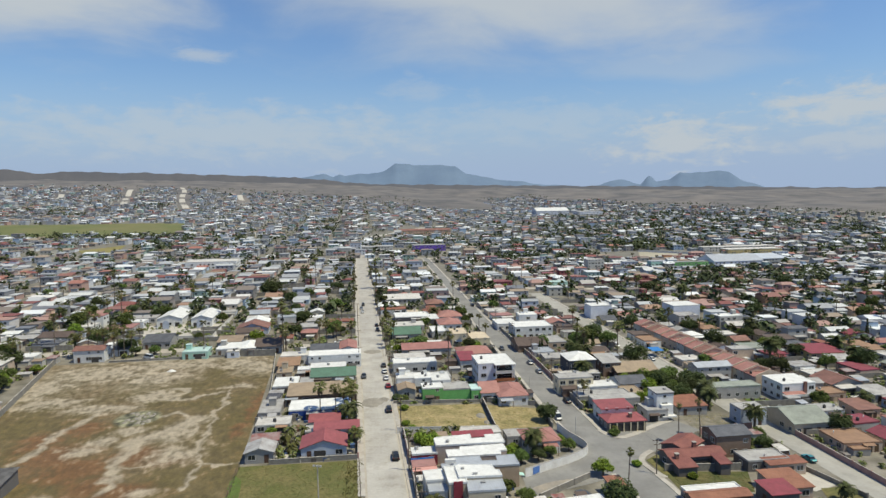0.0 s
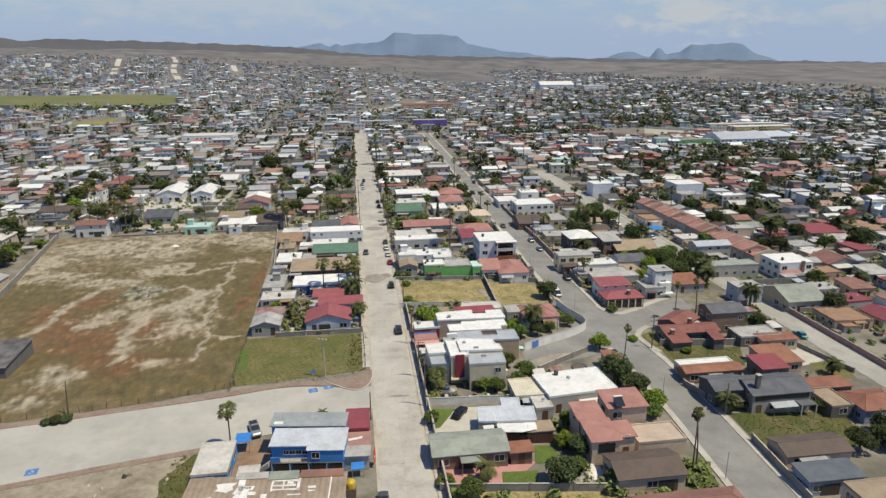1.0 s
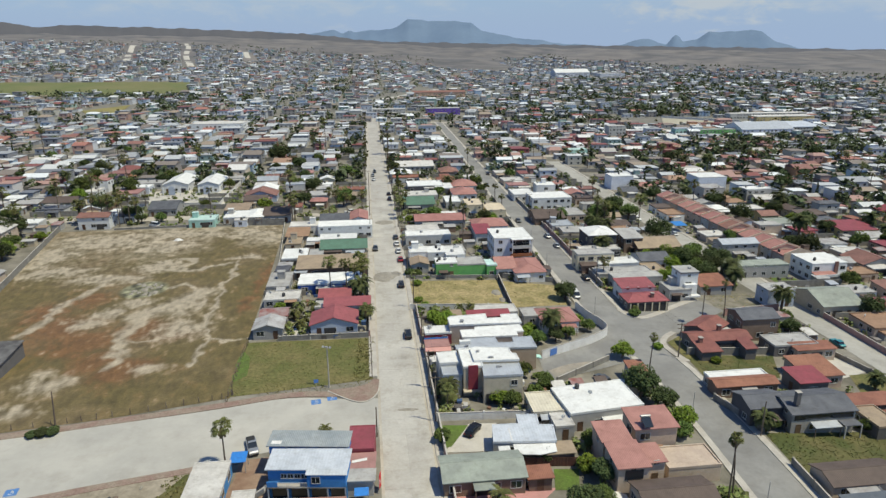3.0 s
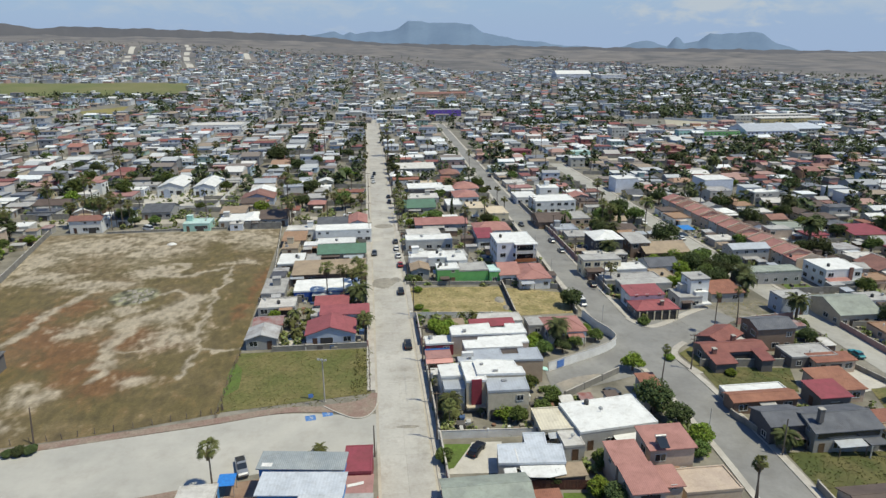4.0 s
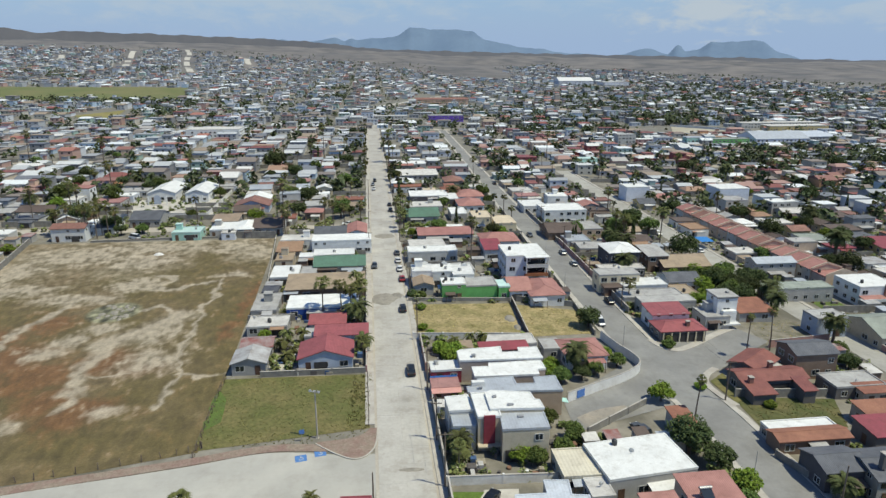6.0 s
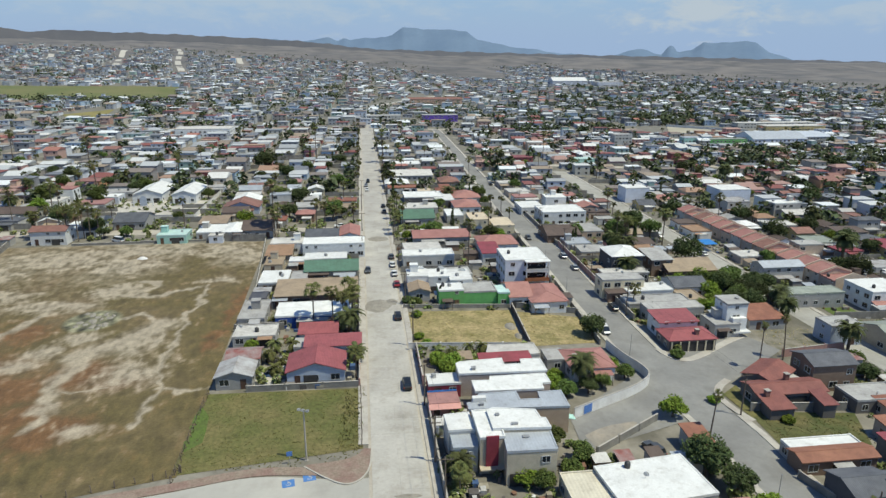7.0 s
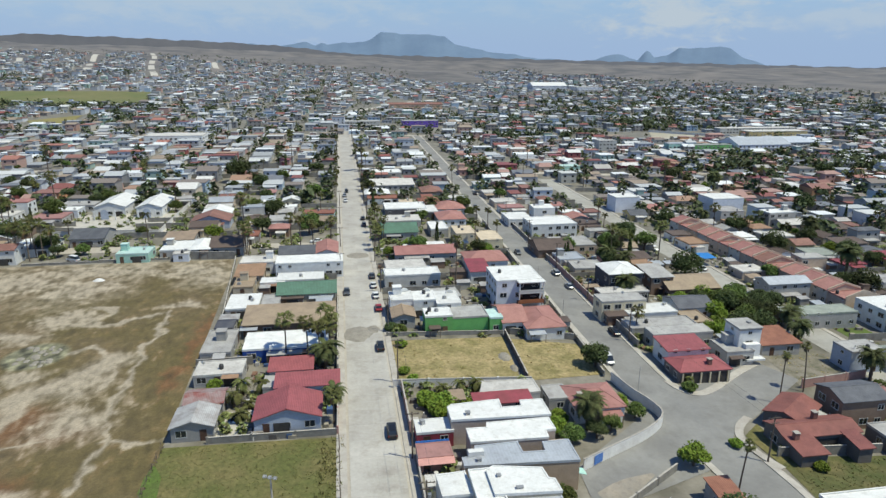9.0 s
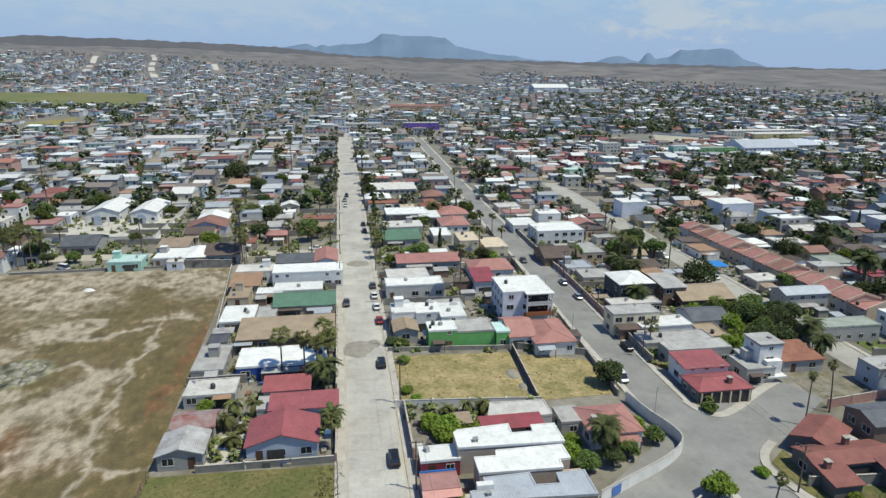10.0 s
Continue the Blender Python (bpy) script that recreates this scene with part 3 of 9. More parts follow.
def strip_along(name, pts, width, z, material, label, category, thick=0.25):
    """A raised strip along a line of points."""
    s = Solid()
    P = [Vector((x, y, 0)) for x, y in pts]
    for i, p in enumerate(P):
        d = (P[min(i + 1, len(P) - 1)] - P[max(i - 1, 0)]).normalized()
        nrm = Vector((-d.y, d.x, 0)) * width / 2
        for q in (p - nrm, p + nrm):
            s.v.append((q.x, q.y, gz(q.x, q.y) + z))
    n, k = len(P) - 1, 2 * len(P)
    s.v += [(a, b, c - thick) for a, b, c in s.v]
    for i in range(n):
        a = 2 * i
        s.f += [(a, a + 1, a + 3, a + 2), (a, a + 2, k + a + 2, k + a), (a + 1, k + a + 1, k + a + 3, a + 3)]
    s.f += [(0, k, k + 1, 1), (2 * n, 2 * n + 1, k + 2 * n + 1, k + 2 * n)]
    return tagged(new(name, s.mesh(name, material)), label, category, kind="structure")


def smooth_line(pts, n=6):
    out = []
    P = [Vector((*p, 0)) for p in pts]
    for i in range(len(P) - 1):
        a, b, c, d = P[max(i - 1, 0)], P[i], P[i + 1], P[min(i + 2, len(P) - 1)]
        for k in range(n):
            t = k / n
            q = 0.5 * ((2 * b) + (c - a) * t + (2 * a - 5 * b + 4 * c - d) * t * t + (3 * b - a - 3 * c + d) * t ** 3)
            out.append((q.x, q.y))
    return out + [tuple(P[-1][:2])]


def sheet_between(name, one, two, z, material, label, category, n=8, kind="structure"):
    """Ground between two lines of equally many points."""
    s = Solid()
    for j in range(n + 1):
        for (a, b), (c, e) in zip(one, two):
            x, y = a + (c - a) * j / n, b + (e - b) * j / n
            s.v.append((x, y, gz(x, y) + z))
    m = len(one)
    s.f = [(j * m + i, j * m + i + 1, (j + 1) * m + i + 1, (j + 1) * m + i) for j in range(n) for i in range(m - 1)]
    return tagged(new(name, s.mesh(name, material)), label, category, kind=kind)


m_cross = surf("greyish_street", (0.425, 0.405, 0.36), (0.345, 0.332, 0.298), 0.9, 0.07, 0.8, 0.15, rnd=0, grime=0.3, grit=0.14)
sheet_between("cross_street", smooth_line([(-240, 41), (-150, 63), (-60, 83.9), (-40, 89.4), (-24, 93.4), (-15, 96), (0, 100), (5.5, 101)]), smooth_line([(-240, 71), (-150, 87.9), (-66, 102.9), (-45, 107.2), (-26, 111.2), (-13, 114.4), (0, 113.2), (5.5, 113.2)]), 0.055, m_cross, "wide pale concrete cross street", "road")
strip_along("pavement_field", smooth_line([(-150, 88.8), (-66, 103.9), (-45, 108.2), (-26, 112.4), (-13, 115.6), (-3, 115.2)]), 2.0, 0.14, M_CURBRED, "reddish paved kerb along the dirt field", "pavement")
sheet_between("corner_plaza", smooth_line([(-5.2, 116.6), (-1.6, 113.6), (1.4, 111.9), (3.6, 112.7), (4.9, 115.6), (5.1, 120.8)], 4), smooth_line([(-4.8, 117.0), (-2.0, 117.4), (0.2, 117.8), (1.8, 118.4), (3.0, 119.4), (3.9, 120.9)], 4), 0.18, M_CURBRED, "reddish paved street corner with a round kerb", "pavement", 4)
strip_along("plaza_kerb", smooth_line([(-5.2, 116.5), (-1.6, 113.5), (1.4, 111.8), (3.6, 112.6), (5.0, 115.6), (5.2, 120.8)], 4), 0.25, 0.24, M_WALK, "pale rounded kerb of the street corner", "kerb")
strip_along("pavement_shop", smooth_line([(-110, 71.6), (-60, 83.2), (-40, 88.6), (-24, 92.6), (-17.2, 94.6)]), 1.6, 0.1, M_CURBRED, "broken reddish kerb", "pavement")
strip_along("pavement_corner", smooth_line([(69.7, 160), (70.9, 156.5), (73.5, 154.4), (78, 156.4), (88, 164), (95.5, 169)]), 1.8, 0.2, M_WALK, "pale curved corner pavement", "pavement")
strip_along("pavement_corner", smooth_line([(75.6, 129), (74.1, 133), (73.5, 138), (75.5, 142), (79, 145.2)]), 1.5, 0.2, M_WALK, "pale curved corner kerb", "pavement")
plot("corner_verge", ((76, 130), (79, 132), (79.5, 143), (74.8, 139)), 0.12, M_OLIVE, "weedy verge at the corner", "verge", 1)

# vacant plots and gardens
sheet_between("drifted_sand", [(43, 119.6), (45, 121.6), (49, 124.4), (53, 128)], [(42, 124), (45, 126), (48, 127.4), (52.6, 128.6)], 0.1, M_SAND, "brown sand drifted over the dead-end asphalt", "sand", 4)
plot("grass_lot", ((-25.5, 115.6), (3.8, 121), (2.3, 141.5), (-27, 141)), 0.06, M_OLIVE, "mown olive-green vacant grass plot", "lawn")
sheet_between("grass_patch", [(-25.6, 122), (-26.4, 125), (-26.7, 129), (-26.9, 133), (-26.6, 136)], [(-25.2, 122), (-23.2, 124.6), (-23.6, 128.6), (-24.4, 133), (-26.3, 136)], 0.075, M_LAWN, "bright green grass patch", "lawn")
plot("dry_lot", ((12.2, 159.4), (38.4, 160.4), (39, 182.5), (10.9, 180.5)), 0.06, M_DRY, "vacant plot of dry golden grass", "dry grass")
plot("dry_lot", ((40.6, 160.4), (57, 163), (56, 178.5), (40.4, 181.5)), 0.06, M_DRY, "vacant plot of dry golden grass", "dry grass")
plot("yard", ((-20, 142.6), (-12.6, 142.8), (-12.9, 152.0), (-20, 151.6)), 0.055, M_DRIVE, "pale concrete yard among garden palms", "yard", 1)
plot("lawn", ((34, 84), (38, 84), (39.2, 89.4), (35, 89.4)), 0.06, M_LAWN, "small green lawn", "lawn", 1)
plot("lawn", ((27.3, 78), (33, 78), (34, 82), (27.7, 81.8)), 0.06, M_LAWN, "small green lawn", "lawn", 1)
plot("lawn", ((16.6, 95.6), (18.4, 96), (22, 102.7), (16.8, 102.8)), 0.06, M_LAWN, "small green lawn", "lawn", 1)
plot("driveway", ((17, 94.4), (26, 94.6), (27.4, 103.4), (22.1, 103.2)), 0.055, M_DRIVE, "pale concrete driveway", "driveway", 1)
plot("patio", ((17, 77.6), (27.4, 77.2), (34.4, 84.6), (17.1, 84.4)), 0.05, M_PATIO, "pink concrete patio", "patio", 1)
plot("dry_lot", ((16.6, 60), (45, 58), (46.6, 75.8), (17, 77)), 0.05, M_DRY, "weedy dry plot", "dry grass")
plot("weedy_lot", ((77.3, 87.6), (99, 88.2), (103, 100.6), (77.6, 100)), 0.06, M_WILD, "overgrown green plot", "grass")
plot("weedy_lot", ((76.2, 121.4), (93.5, 121.6), (98.0, 132.4), (76.2, 132.4)), 0.06, M_WILD, "weedy strip of grass", "grass")
plot("lawn", ((107.7, 115), (117, 115.4), (119.6, 124.4), (110.6, 123.2)), 0.06, M_OLIVE, "yellowish garden lawn", "lawn", 1)
plot("patio", ((108, 121.6), (117, 125.2), (111.6, 135.2), (109, 130)), 0.055, M_DRIVE, "pale concrete yard", "patio", 1)
plot("rubble_lot", ((98.5, 158), (115.6, 162.4), (114.3, 175.6), (99, 171.4)), 0.06, surf("rubble", (0.23, 0.205, 0.16), (0.115, 0.11, 0.07), 0.95, 0.4, 2.5, 0.8, rnd=0), "rubble-strewn vacant plot", "vacant plot")
plot("lawn", ((129.5, 179), (139, 184), (138, 192.5), (129.6, 192)), 0.06, M_LAWN, "green garden lawn", "lawn", 1)
plot("yard", ((-60, 58), (-22, 62), (-22, 92.8), (-61, 82.8)), 0.03, surf("pale_dirt", (0.37, 0.32, 0.25), (0.23, 0.195, 0.14), 0.95, 0.16, 0.9, 0.7, rnd=0, grime=0.6, grit=0.5), "pale bare dirt yard with rubbish", "yard")
sheet_between("red_earth", [(-18.2, 84), (-17.4, 89), (-17.6, 94.3)], [(-11, 84), (-10.8, 89), (-12.2, 95.2)], 0.06, surf("red_brown_earth", (0.22, 0.135, 0.09), (0.29, 0.20, 0.14), 0.95, 0.4, 3, 0.6, rnd=0, grime=0.5), "trampled red-brown earth beside the shop", "yard", 4)
plot("verge", ((57.8, 72), (63.6, 72), (64.2, 85), (59.2, 84)), 0.06, M_LAWN, "green verge beside the street", "verge", 1)
sheet_between("weedy_lot", [(-31, 64), (-28.2, 70), (-29.6, 75), (-28, 80), (-29.2, 84), (-27, 88), (-25.6, 91.2)], [(-22, 64), (-22.4, 70), (-22.2, 75), (-22.6, 80), (-23, 84), (-23.4, 88), (-24, 91.4)], 0.06, M_WILD, "weedy green verge", "grass", 4)


# the bare field: worn tracks, red earth, pale sand and olive weeds
def field_mesh():
    s = Solid()
    n, m = 190, 300
    near = lambda u: (-96 + 71.5 * u, float(np.interp(-96 + 71.5 * u, [-118, -66, -45, -26, -13], [95.6, 105.4, 109.6, 115, 117])))
    far = lambda u: (-122 + 86 * u, 247 + 3.5 * u)
    cols = []
    # worn sandy tracks: width, then the line
    tracks = [(4.6, [(-47, 177), (-53, 165.5), (-57.5, 159.5)]), (2.6, [(-57.5, 159.5), (-58, 149), (-55.4, 136.5)]), (1.3, [(-55.4, 136.5), (-53.7, 129.5)]), (1.0, [(-58, 180), (-54.5, 182), (-50, 179.2), (-44.5, 164.5)]),
              (0.85, [(-43.6, 203.6), (-42.6, 184.4), (-40.9, 162.3), (-40, 149.5), (-37, 142.8)]), (1.0, [(-37, 142.8), (-37, 132.5), (-37.8, 130.5)]), (0.6, [(-38.2, 142.9), (-29, 143)]), (0.6, [(-54.6, 144.4), (-47.6, 145.1)]),
              (1.3, [(-64, 197.7), (-55, 197), (-45.9, 203.6)]), (1.6, [(-78.8, 187.4), (-82.3, 167.6), (-83, 154.4), (-83.4, 147.9)]), (1.2, [(-64, 210), (-57, 206), (-63, 197)])]
    # sandy, red and weedy patches: middle, reach across and along
    pale = [(-45, 151, 8, 9), (-50, 165, 7, 9), (-96, 231, 26, 13), (-74, 224, 14, 12), (-100, 197, 17, 8), (-80, 190, 12, 6), (-68, 201, 9, 8), (-47, 240, 14, 11), (-37, 232, 8, 10), (-41.5, 209, 6, 3.5), (-70.7, 155.5, 5, 5), (-67, 162.5, 5, 6), (-46, 130, 4, 2.5), (-64, 124, 7, 5), (-65, 113, 6, 3), (-72, 190, 6, 4), (-110, 215, 12, 20), (-75, 240, 30, 8), (-62, 170, 6, 4)]
    red = [(-75.4, 153, 9, 10), (-66.7, 143.4, 10, 8), (-55, 150, 8, 6), (-52, 127, 7, 6), (-77, 173, 6, 7), (-49.3, 131, 6, 5), (-59, 134, 6, 6), (-31.4, 196, 2.6, 9), (-32.0, 181, 2.0, 9), (-32.4, 166, 1.8, 6), (-46, 147, 5, 4), (-84, 163, 6, 7), (-30, 206, 2, 8)]
    olive = [(-56.5, 212, 9, 6), (-49, 216, 6, 5), (-54, 227, 5, 12), (-32, 119.5, 10, 6), (-29, 137, 6, 9), (-95, 175, 12, 12), (-36, 174, 6, 16), (-43, 136, 7, 6), (-38, 194, 6, 10), (-52, 190, 9, 5), (-85, 122, 12, 8), (-74, 134, 9, 7), (-47, 119, 12, 5)]

    def seg(p, a, b):
        ax, ay, bx, by = a[0], a[1], b[0], b[1]
        t = max(0, min(1, ((p[0] - ax) * (bx - ax) + (p[1] - ay) * (by - ay)) / ((bx - ax) ** 2 + (by - ay) ** 2)))
        return math.hypot(p[0] - ax - t * (bx - ax), p[1] - ay - t * (by - ay))

    def blobs(q, group):
        return max(math.exp(-((q[0] - a) / rx) ** 2 - ((q[1] - b) / ry) ** 2) for a, b, rx, ry in group)

    sand, earth, weed, soil = (Vector(c) for c in ((0.37, 0.318, 0.24), (0.165, 0.08, 0.034), (0.12, 0.094, 0.035), (0.165, 0.122, 0.064)))
    for j in range(m + 1):
        for i in range(n + 1):
            u, v = i / n, j / m
            (ax, ay), (bx, by) = near(u), far(u)
            x, y = ax + (bx - ax) * v, ay + (by - ay) * v
            f1 = noise.fractal(Vector((x * 0.07, y * 0.05, 3)), 0.9, 2.1, 5)
            f2 = noise.fractal(Vector((x * 0.22, y * 0.22, 9)), 0.9, 2.1, 4)
            f3 = noise.fractal(Vector((x * 0.5, y * 0.35, 19)), 0.8, 2.2, 4)
            f4 = noise.fractal(Vector((x * 1.0 + y * 0.35, y * 0.22 - x * 0.1, 31)), 0.7, 2.2, 3)  # wheel streaks
            w = (x + 2.4 * noise.noise(Vector((x * 0.14, y * 0.14, 5))) + 1.3 * noise.noise(Vector((x * 0.5, y * 0.4, 7))), y + 3 * noise.noise(Vector((x * 0.12, y * 0.12, 25))) + 1.6 * noise.noise(Vector((x * 0.5, y * 0.4, 17))))
            c = soil.lerp(weed, max(0, min(1, 0.5 + f1 * 0.9)))
            c = c.lerp(weed, min(1, 0.95 * blobs(w, olive)))
            c = c.lerp(earth, max(0, min(1, blobs(w, red) * 1.45 - 0.15 + 0.5 * f2 + 0.3 * f3 + 0.3 * f4)) * 0.8)
            north = max(0.75 * max(0, min(1, (y - 196) / 22)) * (x < -56) + 0.0, max(0, min(1, (y - 216) / 14))) * (0.5 + 0.5 * f1 + 0.25 * f2)
            k = max(blobs(w, pale) * 1.45 - 0.40 + 0.55 * f2 + 0.4 * f3 + 0.35 * f4, (north + 0.3 * f3) * (1 - 0.9 * blobs(w, olive)))
            for wide, tr in tracks:
                dd = min(seg(w, tr[q], tr[q + 1]) for q in range(len(tr) - 1))
                k = max(k, (1.3 - dd / wide) * (1.0 + 0.3 * f2 + 0.5 * f3 + 0.3 * f4))
            c = c.lerp(sand, max(0, min(1, (k - 0.08) * 1.15)) * 0.88)
            ring = math.hypot((x + 65) / 6.4, (y - 179.8) / 6.8)
            if ring < 1.1:
                c = c.lerp(Vector((0.17, 0.165, 0.105)) * (1 + 0.9 * f3), min(1, (1.1 - ring) * 5))
            c = c * (1.05 + 0.22 * f2 + 0.3 * f3 + 0.22 * f4)
            cols.append((max(0.01, c.x), max(0.01, c.y), max(0.01, c.z), 1))
            s.v.append((x, y, gz(x, y) + 0.05 + 0.10 * max(0, f2) * (0 < i < n) * (0 < j < m)))
    for j in range(m):
        for i in range(n):
            k = j * (n + 1) + i
            s.f.append((k, k + 1, k + n + 2, k + n + 1))
    mat = bpy.data.materials.new("bare_field_earth")
    mat.use_nodes = True
    nt = mat.node_tree
    b = nt.nodes["Principled BSDF"]
    b.inputs["Roughness"].default_value = 0.95
    at = nt.nodes.new("ShaderNodeAttribute")
    at.attribute_name = "earth"
    nz = nt.nodes.new("ShaderNodeTexNoise")
    nz.inputs["Scale"].default_value, nz.inputs["Detail"].default_value, nz.inputs["Roughness"].default_value = 1.9, 9, 0.75
    geo = nt.nodes.new("ShaderNodeNewGeometry")
    nt.links.new(geo.outputs["Position"], nz.inputs["Vector"])
    mr = nt.nodes.new("ShaderNodeMapRange")
    mr.inputs[1].default_value, mr.inputs[2].default_value, mr.inputs[3].default_value, mr.inputs[4].default_value = 0.34, 0.66, 0.75, 0.0
    nt.links.new(nz.outputs[0], mr.inputs[0])
    mx = nt.nodes.new("ShaderNodeMix")
    mx.data_type, mx.blend_type = "RGBA", "MULTIPLY"
    nt.links.new(mr.outputs[0], mx.inputs[0])
    nt.links.new(at.outputs["Color"], mx.inputs[6])
    mx.inputs[7].default_value = (0.55, 0.53, 0.48, 1)
    nt.links.new(mx.outputs[2], b.inputs["Base Color"])
    bp = nt.nodes.new("ShaderNodeBump")
    bp.inputs["Strength"].default_value, bp.inputs["Distance"].default_value = 0.6, 0.15
    nt.links.new(nz.outputs[0], bp.inputs["Height"])
    nt.links.new(bp.outputs[0], b.inputs["Normal"])
    me = s.mesh("dirt_field", mat)
    ca = me.color_attributes.new("earth", "FLOAT_COLOR", "POINT")
    ca.data.foreach_set("color", np.array(cols, dtype=np.float32).ravel())
    return me


tagged(new("dirt_field", field_mesh()), "bare earth field with pale sand, red soil and weeds", "field", kind="structure")


# ---------------------------------------------------------------- walls and fences
def yard_wall(pts, h, material, label, thick=0.2, posts=True, name="yard_wall"):
    """A masonry wall along a line of points, with coping and piers."""
    root = thing(name, Matrix.Identity(4), label, "wall", kind="structure")
    body, cap, pier = Solid(), Solid(), Solid()
    for (x0, y0), (x1, y1) in zip(pts, pts[1:]):
        a, b = Vector((x0, y0, 0)), Vector((x1, y1, 0))
        d = (b - a).normalized()
        nrm = Vector((-d.y, d.x, 0))
        L = (b - a).length
        n = max(1, int(L / 6))
        for i in range(n):
            p, q = a.lerp(b, i / n), a.lerp(b, (i + 1) / n)
            zp, zq = gz(p.x, p.y), gz(q.x, q.y)
            for shape, half, lo, hi in ((body, thick / 2, -0.3, h), (cap, thick / 2 + 0.04, h, h + 0.07)):
                v = [(*(p - nrm * half)[:2], zp + lo), (*(q - nrm * half)[:2], zq + lo), (*(q + nrm * half)[:2], zq + lo), (*(p + nrm * half)[:2], zp + lo),
                     (*(p - nrm * half)[:2], zp + hi), (*(q - nrm * half)[:2], zq + hi), (*(q + nrm * half)[:2], zq + hi), (*(p + nrm * half)[:2], zp + hi)]
                shape.add(v, [(0, 1, 5, 4), (1, 2, 6, 5), (2, 3, 7, 6), (3, 0, 4, 7), (4, 5, 6, 7)])
            if posts:
                w = thick / 2 + 0.07
                pier.box(p.x - w, p.y - w, zp - 0.3, p.x + w, p.y + w, zp + h + 0.18)
    part("masonry", body, material, root)
    part("coping", cap, M_WALK, root)
    if posts:
        part("piers", pier, material, root)
    return root


yard_wall([(-19.5, 141.6), (2.2, 142.4)], 1.2, M_BLOCK, "low grey block wall along a plot")
yard_wall([(-28.5, 170.6), (-17.2, 171.4)], 1.9, M_BLOCK, "grey block wall between plots")
yard_wall([(-53, 251.6), (-36.5, 250.6)], 2.6, M_BLOCK, "dark grey block wall closing the field")
yard_wall([(-79, 250.4), (-74.5, 250.6)], 0.9, M_BLOCK, "low grey block wall closing the field")
yard_wall([(-122.6, 248), (-106.4, 181), (-97, 118)], 2.0, M_BLOCK, "grey block wall along the field")
yard_wall([(11.4, 183.2), (39.4, 184.2)], 1.0, M_BLOCK, "grey block wall of a vacant plot")
# its dark tone takes in the shadow along this wall
yard_wall([(39.6, 183.6), (39.7, 160.2)], 1.7, surf("block_with_shade", (0.11, 0.09, 0.085), (0.15, 0.12, 0.11), 0.9, 0.6, 5, 0.4), "dark block wall between vacant plots")
yard_wall([(40.2, 184.4), (56, 181)], 1.6, M_BLOCK, "grey block wall of a vacant plot")
yard_wall([(12.2, 158.2), (40.2, 158.8)], 1.7, M_WHITEW, "whitewashed wall of a garden")
yard_wall(smooth_line([(41.6, 129.6), (47.2, 133.0), (56.2, 138.6), (61.0, 143.4), (60.9, 148), (59.0, 153), (57.4, 160)], 4), 2.2, M_WHITEW, "curved whitewashed corner wall with blue panels", posts=False)
for (x, y), a in (((44.6, 131.35), 31), ((57.5, 139.75), 40)):
    s = Solid().box(-1.05, -0.16, 0.3, 1.05, -0.125, 1.95)
    p = new("wall_panel", s.mesh("wall_panel", M_BLUEP))
    p.matrix_world = pose(x, y, gz(x, y), 0, 0, a)
    tagged(p, "blue painted sign panel on the white wall", "sign")
yard_wall([(56.6, 162), (56.4, 205)], 1.3, M_BLOCK, "low grey street wall with railing")
yard_wall([(70.0, 176.5), (69.2, 205)], 2.0, M_BLOCK, "grey garden wall beside the pavement")
yard_wall([(69.2, 205), (67.6, 246)], 2.0, M_PINKW, "reddish garden wall beside the pavement")
yard_wall([(67.4, 246), (64.6, 300)], 1.8, M_BLOCK, "grey garden wall beside the pavement")
yard_wall([(55.3, 205), (53.5, 300)], 1.8, M_BLOCK, "grey garden wall beside the pavement")
yard_wall([(77, 132.6), (96.9, 133.4)], 1.8, M_BLOCK, "grey block garden wall")
yard_wall([(98.2, 157), (116.4, 161.6)], 2.0, M_PINKW, "brownish wall of a rubble plot")
for y0, y1, mat, lab in ((60, 77, M_PINKW, "pinkish roadside wall"), (77.2, 94, M_PINKW, "pinkish roadside wall"), (94.4, 104, M_BLOCK, "dark grey roadside wall"), (104.6, 117, M_BLOCK, "dark grey roadside wall"), (117.4, 129, M_BLOCK, "grey roadside wall"), (142, 158, M_PINKW, "pinkish roadside wall")):
    yard_wall([(xc(y0) + 6.25, y0), (xc(y1) + 6.25, y1)], 2.0, mat, lab)
yard_wall([(16.4, 104.4), (34, 105.2)], 1.6, M_WHITEW, "white garden wall")
yard_wall([(2.1, 142.4), (1.2, 162)], 1.5, M_PINKW, "pinkish roadside garden wall")
yard_wall([(0.9, 166), (-1.6, 214)], 1.6, M_BLOCK, "grey roadside garden wall")
yard_wall([(128.6, 110), (126.4, 160)], 1.6, M_PINKW, "pinkish street wall")
yard_wall([(118.2, 118), (112.6, 136)], 1.2, M_BLOCK, "low street wall with railing")
yard_wall([(73.6, 112), (77.6, 100)], 1.4, M_BLOCK, "low grey garden wall")
yard_wall([(17, 77.2), (46, 76.2)], 1.4, M_BLOCK, "weathered block garden wall")
yard_wall([(76.9, 90), (76.6, 72)], 1.6, M_BLOCK, "grey street wall")
yard_wall([(-58, 252), (-102, 248.6)], 0.7, M_BLOCK, "low broken wall at the field's end")
yard_wall([(-29, 196), (-36.4, 250)], 1.2, M_BLOCK, "block wall along the field's edge")
yard_wall([(42.4, 118.2), (57, 129)], 1.5, M_BLOCK, "grey block wall of the dead-end street")


